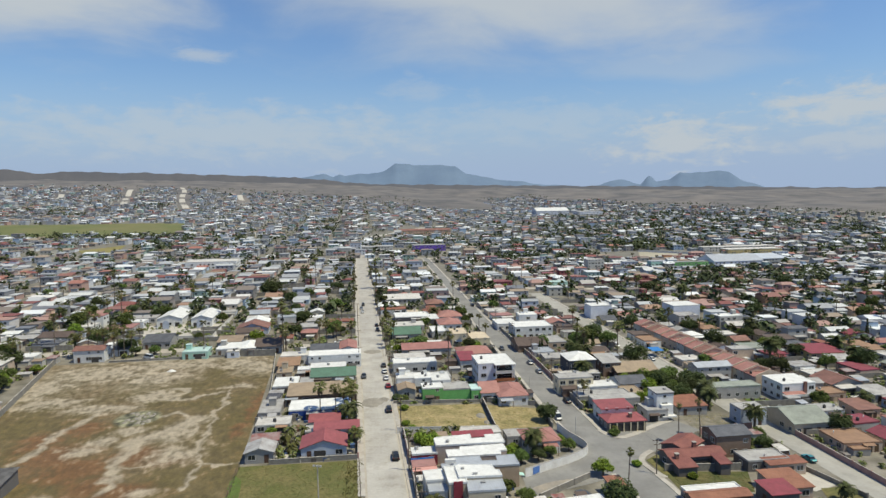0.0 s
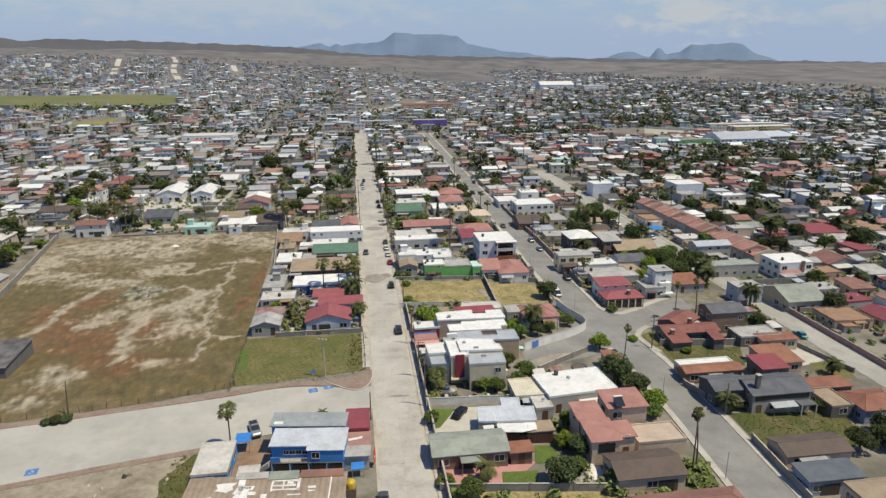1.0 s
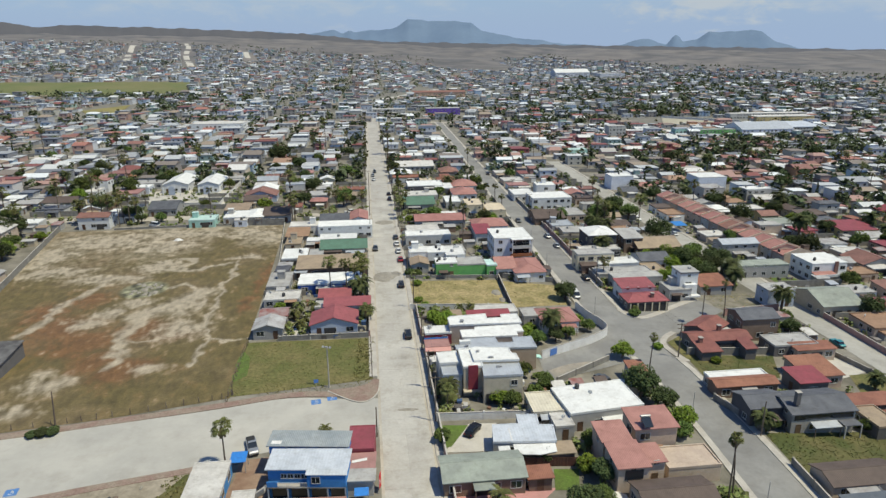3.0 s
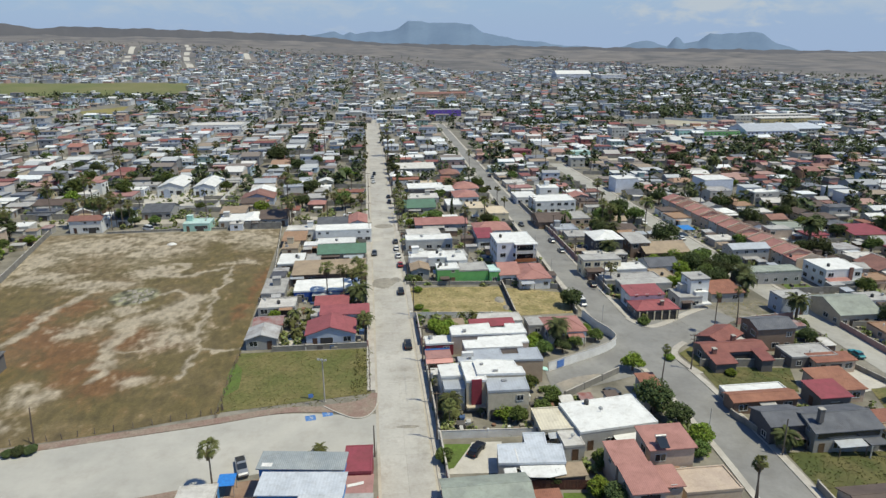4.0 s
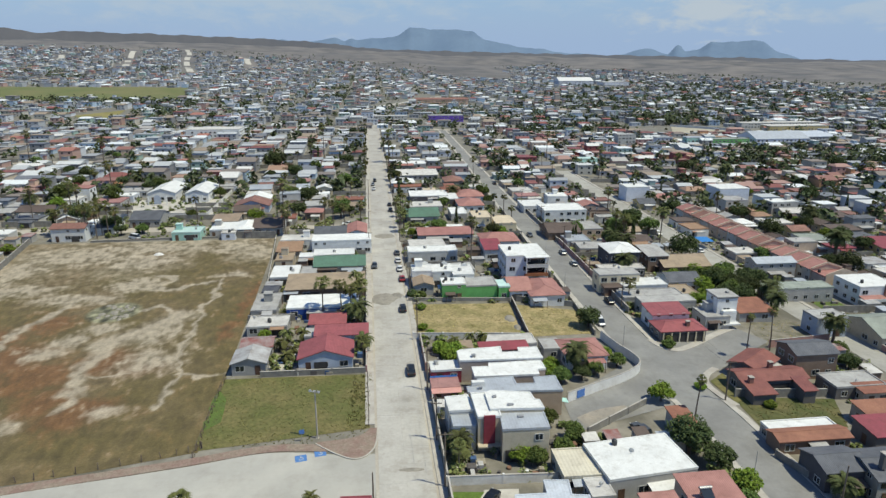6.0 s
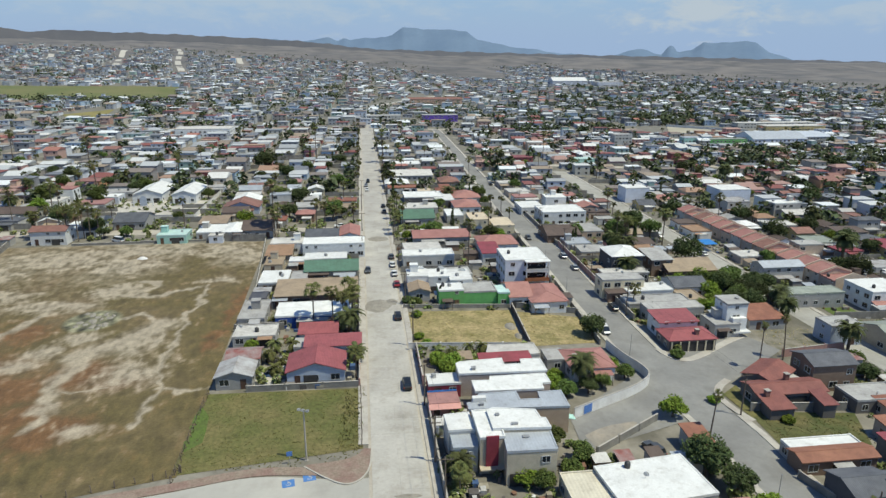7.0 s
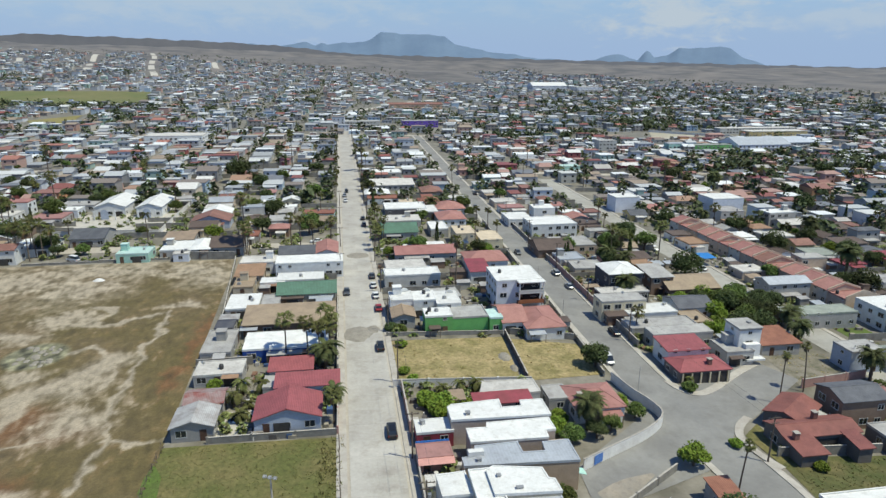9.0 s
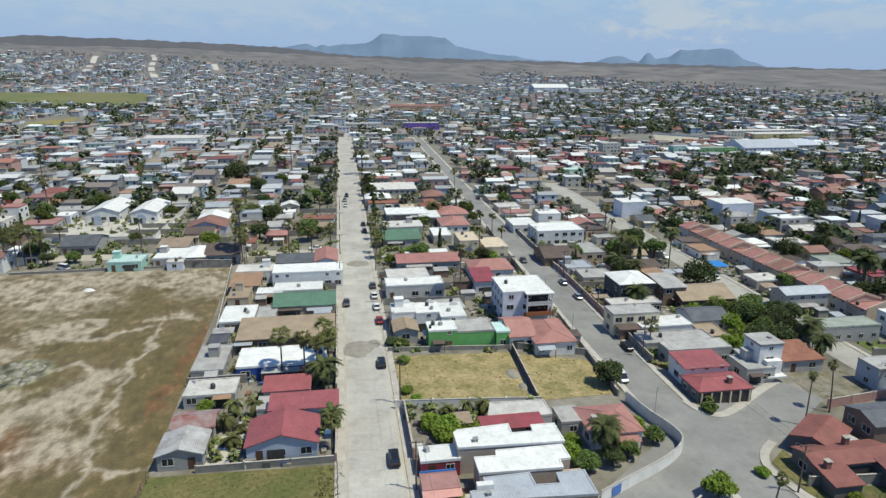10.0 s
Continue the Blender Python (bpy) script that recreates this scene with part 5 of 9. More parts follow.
house(57.4, 88.9, 9.0, 5.8, 3, 3.0, "flat", "sand", "sandroof", "", False)
greygreen_house = house(22.5, 86.4, 12.8, 6.6, 3, 3.0, "gx", "brown", "greygreen")
house(31.5, 85.2, 3.7, 2.6, 3, 2.6, "shed", "brown", "terracotta")
house(51.2, 79.0, 11.4, 7.0, 3, 3.1, "gx", "sand", "brownroof")
house(54.2, 68.5, 17.1, 5.1, 3, 3.4, "hip", "paleblue", "redbrown")
house(60.0, 119.3, 3.3, 6.2, 3, 3.0, "shed", "grey", "terracotta")
green_house = house(23.6, 186.4, 6.5, 5.3, 3, 5.0, "flat", "green", "white")
house(30.9, 189.0, 9.6, 7.5, 3, 4.2, "flat", "green", "slabgrey", "bright green plastered house with blank street wall", False)
house(37.6, 187.6, 3.2, 5.6, 3, 4.2, "flat", "green", "mintroof")
house(15.5, 191.3, 5.4, 6.8, 3, 3.0, "gy", "grey", "tan")
unit_a = house(15.3, 197.8, 5.8, 6.5, 3, 5.0, "flat", "white", "white")
unit_b = house(21.1, 197.9, 5.8, 6.9, 3, 5.0, "flat", "white", "white")
unit_c = house(26.9, 196.7, 6.1, 9.4, 3, 5.0, "flat", "white", "white")
house(19.4, 220.7, 15.9, 6.8, 3, 4.2, "flat", "palegrey", "white")
balcony_house = house(46.4, 206.4, 12.4, 12.2, 3, 8.6, "flat", "palewhite", "white", "three-storey white house with flat roof and balconies")
house(48.8, 187.8, 9.4, 13.3, 3, 3.2, "hip", "white", "salmon")
house(41.9, 190.1, 5.9, 11.7, 3, 3.2, "gx", "white", "salmon")
house(44.0, 240.2, 13.0, 11.3, 3, 3.2, "hip", "white", "salmon")
house(39.6, 226.4, 5.8, 10.0, 3, 4.0, "shed", "white", "maroon")
house(25.1, 246.7, 19.7, 9.4, 3, 3.2, "gx", "grey", "salmon")
house(25.5, 255.1, 14.2, 4.7, 3, 3.0, "flat", "grey", "white")
house(40.8, 266.8, 7.2, 11.8, 3, 5.4, "flat", "creamwall", "creamroof")
house(49.3, 263.2, 8.0, 13.0, 3, 4.4, "flat", "creamwall", "creamroof")
house(32.8, 280.9, 6.6, 11.9, 3, 3.4, "flat", "grey", "white")
house(17.8, 275.5, 12.7, 13.0, 3, 3.2, "gx", "grey", "green")
house(19.3, 292.9, 14.9, 10.2, 3, 3.2, "flat", "grey", "slabwhite")
house(21.9, 316.1, 17.7, 13.0, 3, 3.4, "flat", "dark", "white")
house(30.8, 310.5, 8.5, 13.0, 3, 3.4, "flat", "dark", "white")
house(39.6, 298.3, 11.0, 13.0, 3, 3.2, "hip", "white", "salmon")
house(41.1, 317.8, 12.8, 13.0, 3, 3.2, "hip", "white", "salmon")
house(36.6, 355.9, 9.9, 13.0, 3, 3.2, "hip", "tanwall", "redbrown")
house(17.8, 373.1, 22.3, 13.0, 3, 3.0, "shed", "grey", "slabwhite")
house(13.7, 412.4, 20.7, 13.0, 3, 3.0, "flat", "grey", "white")
corner_red = house(77.4, 162.6, 11.4, 6.8, 3, 3.0, "hip", "greydark", "red")
house(77.0, 169.6, 9.6, 6.6, 3, 4.4, "shed", "white", "red")
house(80.7, 178.5, 15.1, 4.9, 3, 4.2, "flat", "grey", "slabgrey")
tower_house = house(93.4, 172.9, 5.4, 5.7, 3, 8.0, "flat", "white", "slabgrey")
house(90.0, 171.0, 6.6, 7.0, 3, 3.6, "flat", "palegrey", "slabgrey")
house(103.5, 177.3, 9.8, 8.6, 3, 3.0, "shed", "grey", "terracotta")
house(72.5, 195.5, 12.1, 5.8, 3, 6.0, "flat", "creamwall", "slabgrey")
house(78.9, 184.9, 17.4, 6.2, 3, 3.4, "flat", "grey", "slabgrey")
house(79.4, 193.3, 13.3, 6.5, 3, 3.8, "flat", "white", "white")
house(70.9, 191.8, 7.0, 4.2, 3, 3.0, "shed", "brown", "brownroof")
house(81.3, 219.6, 10.2, 10.6, 3, 6.4, "hip", "dark", "white", "charcoal two-storey house with white hipped roof")
house(78.7, 209.6, 14.4, 4.8, 3, 3.2, "flat", "dark", "slabwhite")
house(100.9, 217.1, 15.6, 13.0, 3, 3.4, "gx", "brown", "tan")
house(92.5, 219.2, 6.8, 10.2, 3, 5.6, "shed", "brown", "slabgrey")
house(93.3, 199.2, 9.9, 9.1, 3, 3.6, "gx", "white", "slate")
house(90.6, 190.2, 6.0, 8.1, 3, 3.0, "flat", "beige", "tan")
house(70.4, 256.3, 12.3, 13.0, 3, 3.2, "gx", "brown", "brownroof")
house(80.0, 262.7, 14.5, 12.5, 3, 3.2, "flat", "sand", "slabgrey")
house(77.3, 283.0, 18.0, 13.0, 3, 6.0, "flat", "white", "white", "white two-storey villa with flat white roof")
house(68.0, 300.1, 10.1, 13.0, 3, 3.6, "flat", "white", "white")
house(172.5, 327.0, 15.5, 13.0, 3, 9.0, "flat", "palewhite", "white", "tall pale bluish-white house block with flat roof", False)
house(127.4, 334.0, 12.0, 10.0, 3, 7.6, "flat", "palewhite", "white", "pale bluish-white two-storey block with flat roof", False)
house(136.0, 452.0, 13.0, 8.0, 3, 4.6, "flat", "mint", "mintroof")
house(196.0, 550.0, 15.0, 10.0, 3, 10.5, "flat", "palegrey", "slabgrey")
house(126.0, 192.3, 20.3, 5.8, 3, 4.4, "flat", "grey", "greygreen")
house(130.6, 214.1, 13.6, 6.7, 3, 5.4, "gx", "grey", "metal")
corner_house = house(85.9, 137.0, 14.6, 5.4, 3, 3.2, "gx", "greydark", "tilered", "dark-walled corner house with orange-red tiled roof and two wings")
house(86.4, 143.4, 9.6, 6.6, 38, 3.2, "gx", "greydark", "tilered")
house(99.0, 144.6, 9.6, 7.1, 3, 6.0, "gx", "brown", "slate")
house(81.1, 118.1, 12.9, 2.9, 3, 3.0, "flat", "grey", "white")
house(80.9, 114.8, 13.3, 3.6, 3, 3.0, "gx", "brown", "terracotta")
slate_house = house(88.6, 104.2, 12.8, 8.0, 3, 4.5, "gx", "stone", "slate")
house(79.2, 105.6, 7.4, 6.4, 3, 4.1, "gx", "dark", "slate")
house(100.6, 121.6, 8.1, 8.2, 3, 3.0, "shed", "sand", "terracotta")
house(107.2, 132.2, 9.6, 3.5, 3, 3.0, "shed", "sand", "terracotta")
house(95.7, 116.7, 6.4, 5.9, 3, 3.4, "shed", "greydark", "maroon")
house(103.4, 135.6, 11.1, 6.2, 3, 3.2, "flat", "greydark", "slabgrey")
house(84.2, 84.4, 12.4, 5.6, 3, 2.9, "gx", "sand", "brownroof")
house(82.0, 76.2, 9.8, 4.2, 3, 3.2, "shed", "steelblue", "metalblue")
house(108.3, 99.6, 9.8, 7.6, 3, 3.4, "hip", "steelblue", "terracotta")
house(100.4, 101.7, 4.8, 7.4, 3, 3.0, "flat", "greydark", "tan")
house(84.8, 66.2, 10.0, 7.9, 3, 6.0, "flat", "sand", "tan")
house(103.6, 107.6, 9.2, 3.8, 3, 3.0, "shed", "brown", "terracotta")
house(118.3, 167.1, 8.3, 5.8, 3, 5.4, "flat", "paleblue", "slabgrey")
house(131.9, 164.1, 12.1, 14.5, 3, 3.6, "gx", "beige", "greygreen")
blue_shop = house(-4.5, 86.1, 12.0, 4.2, -4, 5.4, "shed", "blue", "metalwhite", "blue two-storey shop with pale metal roof", False)
back_shop = house(-5.0, 91.0, 12.6, 3.4, -5, 5.9, "shed", "blue", "greyblue", "blue back building with grey sheet roof", False)
house(3.1, 93.7, 4.3, 6.8, 0, 4.2, "flat", "maroonwall", "maroon", "dark red roadside shop with a bright maroon flat roof", False)
pink_porch = house(3.3, 88.2, 4.0, 3.9, -1, 3.1, "shed", "grey", "pinkroof", "lean-to with a dull pink roof and a white paint mark", False)
part("paint_mark", Solid().slab([(-1.5, -0.5, 3.31), (0.9, 0.1, 3.37), (0.9, 0.7, 3.43), (-1.5, 0.1, 3.37)], 0.01), M_WHITEW, pink_porch, "white paint mark")
house(3.4, 85.0, 4.0, 2.2, -1, 3.0, "shed", "grey", "slabgrey", "lean-to with a pale grey sheet roof over a stall", False)
house(-20.5, 86.1, 5.6, 9.2, 3, 2.7, "flat", "blue", "slabwhite", "blue hut with whitish flat roof")
big_shed = house(-9.9, 72.6, 23.6, 9.9, -1, 3.4, "shed", "brown", "corrbrown", "large brown sheet-roofed shed with white patches")
house(-78.8, 131.0, 6.6, 13.0, 3, 2.8, "shed", "greydark", "patched", "ragged dark hut of patched tin sheets", False)
house(-14.0, 81.7, 3.4, 3.1, 3, 2.6, "flat", "brown", "slabwhite")
house(-110.2, 253.4, 11.6, 7.0, 3, 5.0, "gx", "white", "redbrown", "white two-storey house with a red-brown roof edge")
house(36.4, 91.8, 4.6, 2.6, 3, 2.5, "shed", "brown", "tan", "low shed with a tan thatch roof", False)

# the long terrace of salmon-roofed houses
for i in range(14):
    y = 204 + 6.9 * i
    unit = house(146.6 - 0.072 * (y - 193), y, 10.5, 6.8, 4, 4.6 + 0.15 * (i % 3 == 1), "gy" if i % 4 else "flat", ("taupe", "palegrey", "sand")[i % 3], "salmon" if i % 6 != 5 else "redbrown",
          "terraced house with dull plastered walls and salmon tiled roof", group="terraced houses")
    fire = part("party_wall", wall_shape("gy", 10.9, 0.3, 5.45), WALL["sand"], unit)
    fire.location = (0, -3.4, 0)

end_house = house(147.8, 192.6, 12.2, 11.0, 3, 6.2, "flat", "white", "white", "white two-storey end house with terrace and brick pier", group="terraced houses")
part("porch_roof", Solid().slab([(-6.2, -7.6, 3.0), (1.2, -7.6, 3.0), (1.2, -5.4, 3.5), (-6.2, -5.4, 3.5)], 0.12), ROOF["salmon"], end_house, "salmon tiled porch roof")
part("balcony", Solid().box(-6.2, -8.0, 2.2, 6.4, -5.5, 2.4), WALL["white"], end_house)
part("balustrade", Solid().box(-6.2, -8.0, 2.4, 6.4, -7.88, 3.1), WALL["white"], end_house)
part("brick_pier", Solid().box(1.6, -5.9, 2.4, 2.8, -5.4, 6.6), ROOF["redbrown"], end_house, "red-brown brick pier")
for q in (-6.0, -2.0, 2.0, 6.2):
    part("porch_post", Solid().box(q - 0.12, -7.95, -0.6, q + 0.12, -7.71, 2.2), WALL["white"], end_house)

plot("church_yard", ((-112, 288), (-70, 288), (-72, 322), (-114, 322)), 0.05, M_DRIVE, "pale paved yard before the church halls", "yard", 4)
yard_wall([(-112, 287), (-72, 287)], 1.6, M_WHITEW, "white wall before the church yard")
yard_wall([(-71.5, 287), (-74.5, 345)], 1.8, M_WHITEW, "white wall beside the church halls")
plot("pale_lane", ((-176, 400), (-168, 400), (-176, 492), (-184, 492)), 0.06, M_DRIVE, "pale concrete lane between houses", "road", 6)

# lots along the parallel streets, filled with more houses
STREETS = [-370, -310, -250, -194, -130, -66, 0, 59, 117, 178, 238, 300, 362, 424, 486, 548]
WALLS = ["white"] * 5 + ["grey"] * 5 + ["palegrey"] * 4 + ["beige"] * 4 + ["creamwall"] * 2 + ["sand"] * 3 + ["palewhite"] * 2 + ["peach", "pink", "taupe", "brown", "mint", "paleblue", "yellow", "blockgrey", "blockgrey"]
ROOFS = ["white"] * 6 + ["slabwhite"] * 5 + ["slabgrey"] * 6 + ["metal"] * 2 + ["tan"] * 4 + ["slabgrey"] * 3 + ["brownroof"] * 3 + ["salmon"] * 3 + ["redbrown"] * 2 + ["terracotta", "pinkroof", "slate", "slate", "greygreen", "tin", "tin", "rustbrown", "white", "slabwhite"]


def free(x, y, w, d, room=0.6):
    if -118 < x < -66 and 256 < y < 322:
        return False
    if -100 - 0.15 * max(0, y - 90) < x < -25 and y < 253:
        return False
    if -30 < x < 6 and y < 146 or 10 < x < 58 and 157 < y < 184 or -25 < x and x < 70 and y < 157:
        return False
    for mid, half in ((xc(y), 6.6), (xs2(y), 7.0 if y < 260 else street_width(y) / 2 + 1.6), (xs3(y), 6.4 if y < 425 else 0.0)):
        if abs(x - mid) < half + w / 2:
            return False
    if x < 100 and 134 < y < 172 and x > 40:
        return False
    if 262 - d / 2 < y < 269 + d / 2 and x < 0 or 440 - d / 2 < y < 448 + d / 2 or 640 - d / 2 < y < 648 + d / 2:
        return False
    if 92 < x < 118 and 156 < y < 178 or 56 < x < 117 and y < 136 or 70 < x < 100 and y < 160:
        return False
    return all(abs(x - a) > w / 2 + hw + room or abs(y - b) > d / 2 + hd + room for a, b, hw, hd in TAKEN)


rng = random.Random(11)
lots = []
for s0, s1 in zip(STREETS, STREETS[1:]):
    for row in range(2):
        y = 70.0 + rng.uniform(0, 6)
        while y < 640:
            pitch = rng.uniform(9.5, 14)
            yc = y + pitch / 2
            w, d = rng.uniform(7.5, 15), rng.uniform(7.0, pitch - 1.0)
            gap = (s1 - s0) / 2
            e0, e1 = (6.6 if s0 in (0, 59, 117) else 3.6), (6.6 if s1 in (0, 59, 117) else 3.6)
            if yc > 260:
                e0, e1 = min(e0, 5.2), min(e1, 5.2)
            back = rng.uniform(0, 2.5)
            u = s0 + e0 + w / 2 + back if row == 0 else s1 - e1 - w / 2 - back
            if rng.random() < 0.96:
                lots.append((xc(yc) + u, yc + rng.uniform(-0.8, 0.8), w, d))
            # a shed or annexe in the back yard
            if rng.random() < 0.95:
                w2, d2 = rng.uniform(4.5, 10), rng.uniform(5, 9.5)
                u2 = s0 + gap - w2 / 2 - rng.uniform(0.5, 4) if row == 0 else s0 + gap + w2 / 2 + rng.uniform(0.5, 4)
                lots.append((xc(yc) + u2, yc + rng.uniform(-2, 2), w2, d2))
            y += pitch
lots.sort(key=lambda q: math.hypot(q[0] - 10, q[1] - 40))
REST = []
count = 0
for x, y, w, d in lots:
    th = math.degrees(math.atan2(x - 10, y + 10))
    if not -40 < th < 46 or not free(x, y, w, d):
        continue
    big = w > 8.5
    storeys = 2 if big and rng.random() < 0.22 and not (x > 100 and y < 200) else 1
    h = 2.8 * storeys + rng.uniform(0, 0.6)
    kind = rng.choice(["flat"] * 6 + ["gx", "gx", "gy", "hip", "shed"])
    roof = rng.choice(ROOFS)
    if kind == "hip" and rng.random() < 0.6:
        roof = rng.choice(["salmon", "terracotta", "brownroof", "redbrown"])
    if count < 175:
        wall = rng.choice(WALLS)
        if x > 100 and rng.random() < 0.6:
            roof = rng.choice(["tan", "brownroof", "redbrown", "slabgrey", "slabgrey", "rustbrown", "salmon", "slate", "maroon", "tin"])
        elif 12 < x < 56 and rng.random() < 0.55:
            roof, wall = rng.choice(["salmon", "salmon", "terracotta", "slabwhite", "creamroof"]), rng.choice(["creamwall", "peach", "white", "sand"])
        root = house(x, y, w, d, 3 + rng.uniform(-3.5, 3.5), h, kind, wall, roof, bare=0.45)
        if rng.random() < 0.75:
            # a lower wing with a roof of its own
            ww, wd, wh = rng.uniform(0.35, 0.62) * w, rng.uniform(1.8, 3.4), rng.uniform(2.2, 2.7)
            at = (rng.uniform(-w / 2 + ww / 2, w / 2 - ww / 2), -d / 2 - wd / 2 + 0.1, 0)
            kd = rng.choice(("flat", "shed"))
            a = part("wing", wall_shape(kd, ww, wd, wh), WALL[rng.choice((wall, "grey", "beige", "blockgrey"))], root)
            b = part("wing_roof", roof_shape(kd, ww, wd, wh, 0.25, 0.09), ROOF[rng.choice((roof, "slabgrey", "tin", "slabwhite", "tan", "brownroof", "white"))], a)
            a.location = at
            # a dark sheet on the wing's front in place of a shaded opening
            if rng.random() < 0.6:
                part("shutter", Solid().box(-ww * 0.32, -wd / 2 - 0.06, -0.1, ww * 0.3, -wd / 2 + 0.04, 1.95), M_SHADE, a, "dark sheet for a shaded opening")
        count += 1
    else:
        REST.append((x, y, w, d, h, kind))
        TAKEN.append((x, y, w / 2, d / 2))


# ---------------------------------------------------------------- the town beyond, too many houses to count
def town_limit(th):
    return np.interp(th, [-45, -30, -26, -22, -18, -14, -10, -5, 0, 3, 7, 9, 12, 16, 23, 28, 32, 38, 47], [3150, 3100, 3050, 2700, 2900, 2550, 2650, 2550, 2250, 2150, 2000, 2500, 2800, 2450, 2200, 2050, 1850, 1650, 1600])


# tones greyed, flattened and cooled: distance haze put into the house colours
hazed_wall = palette("hazed_walls", [(0.14, (0.608, 0.633, 0.683)), (0.22, (0.391, 0.407, 0.432)), (0.13, (0.455, 0.441, 0.395)), (0.10, (0.542, 0.508, 0.443)), (0.10, (0.304, 0.282, 0.263)), (0.06, (0.455, 0.305, 0.263)), (0.07, (0.412, 0.520, 0.635)), (0.05, (0.337, 0.452, 0.407)), (0.13, (0.238, 0.243, 0.258))])
hazed_roof = palette("hazed_roofs", [(0.11, (0.672, 0.701, 0.720)), (0.17, (0.434, 0.452, 0.467)), (0.2, (0.314, 0.328, 0.347)), (0.1, (0.542, 0.554, 0.551)), (0.11, (0.293, 0.237, 0.185)), (0.11, (0.206, 0.175, 0.156)), (0.05, (0.337, 0.153, 0.120)), (0.05, (0.217, 0.079, 0.072)), (0.1, (0.163, 0.175, 0.203))])
far_pane = M_PANE

town = Solid()
rng = random.Random(21)


def far_house(s, x, y, w, d, h, kind, windows):
    z = gz(x, y)
    a, b, c, e = x - w / 2, x + w / 2, y - d / 2, y + d / 2
    s.box(a, c, z - 1.5, b, e, z + h, 0, False, True)
    o = 0.3
    if rng.random() < 0.35:  # an annexe or a room on the roof
        q, r2 = rng.uniform(0.3, 0.6) * w, rng.uniform(0.35, 0.7) * d
        if rng.random() < 0.5 and kind == "flat":
            s.box(x - w / 2 + 0.2, e - r2, z + h, x - w / 2 + 0.2 + q, e - 0.2, z + h + 2.5, 0, False, True)
            s.box(x - w / 2, e - r2 - 0.2, z + h + 2.51, x - w / 2 + 0.4 + q, e, z + h + 2.7, 1, False, True)
        else:
            u = rng.uniform(-w / 2, w / 2 - q)
            s.box(x + u, c - 2.2, z - 1, x + u + q, c - 0.05, z + 2.3, 0, False, True)
            s.box(x + u - 0.2, c - 2.5, z + 2.31, x + u + q + 0.2, c - 0.05, z + 2.45, 1, False, True)
    if kind in ("flat", "shed"):
        s.box(a - o, c - o, z + h + 0.01, b + o, e + o, z + h + 0.25, 1, False, True)
    else:
        r = 0.17 * d
        v = [(a - o, c - o, z + h), (b + o, c - o, z + h), (b + o, e + o, z + h), (a - o, e + o, z + h), (a - o + (2 if kind == "hip" else 0), y, z + h + r), (b + o - (2 if kind == "hip" else 0), y, z + h + r)]
        s.add(v, [(0, 1, 5, 4), (2, 3, 4, 5), (1, 2, 5), (3, 0, 4)], 1)
    if windows:
        n = max(1, int(w / 3.4))
        for st in range(max(1, int(h / 2.7))):
            for i in range(n):
                q = a + (i + 0.5) * w / n
                s.box(q - 0.6, c - 0.05, z + st * 2.8 + 0.9, q + 0.6, c + 0.1, z + st * 2.8 + 2.0, 2, False, False)


warm = Solid()
for x, y, w, d, h, kind in REST:
    ruddy = 165 < x < 300 and 340 < y < 480 or 52 < x < 90 and 400 < y < 500 or 95 < x < 165 and 430 < y < 640
    far_house(warm if rng.random() < (0.62 if ruddy else 0.14) else town, x, y, w, d, h, kind, True)
warm_wall = palette("warm_walls", [(0.22, (0.50, 0.30, 0.27)), (0.2, (0.58, 0.44, 0.34)), (0.16, (0.30, 0.09, 0.09)), (0.14, (0.60, 0.52, 0.42)), (0.14, (0.50, 0.27, 0.15)), (0.14, (0.62, 0.60, 0.58))])
warm_roof = palette("warm_roofs", [(0.2, (0.25, 0.125, 0.105)), (0.18, (0.36, 0.225, 0.195)), (0.2, (0.40, 0.38, 0.36)), (0.12, (0.22, 0.075, 0.085)), (0.14, (0.33, 0.21, 0.15)), (0.16, (0.62, 0.61, 0.59))])
tagged(new("warm_houses", warm.mesh("warm_houses", warm_wall, warm_roof, far_pane)), "houses in brick red, pink and ochre between the pale ones", "houses", kind="stuff")

# special plots of the far town: x0, x1, y0, y1 stay free of houses
CLEAR = [(238, 362, 536, 712), (362, 396, 552, 594), (364, 462, 628, 702), (-22, 80, 700, 750), (352, 545, 1455, 1580), (-190, -100, 545, 600), (20, 120, 955, 1000), (-345, -285, 690, 812)]
HILL_ROADS = [((-990, 2031), (-1079, 2283)), ((-663, 1673), (-1003, 2661)), ((-481, 1588), (-865, 2833)), ((-414, 1944), (-575, 2511)), ((75, 1120), (120, 1190)), ((-20, 900), (70, 1130))]
PASTURE = ((-640, 850), (-296, 950), (-350, 1176), (-700, 1050))


def inside(x, y, ring):
    """Whether a place lies inside a ring of corners that runs counter-clockwise."""
    return all((b[0] - a[0]) * (y - a[1]) - (b[1] - a[1]) * (x - a[0]) > 0 for a, b in zip(ring, ring[1:] + ring[:1]))


def off_line(x, y, a, b):
    """Distance of a place from the line between two others."""
    dx, dy = b[0] - a[0], b[1] - a[1]
    t = max(0.0, min(1.0, ((x - a[0]) * dx + (y - a[1]) * dy) / (dx * dx + dy * dy)))
    return math.hypot(x - a[0] - t * dx, y - a[1] - t * dy)


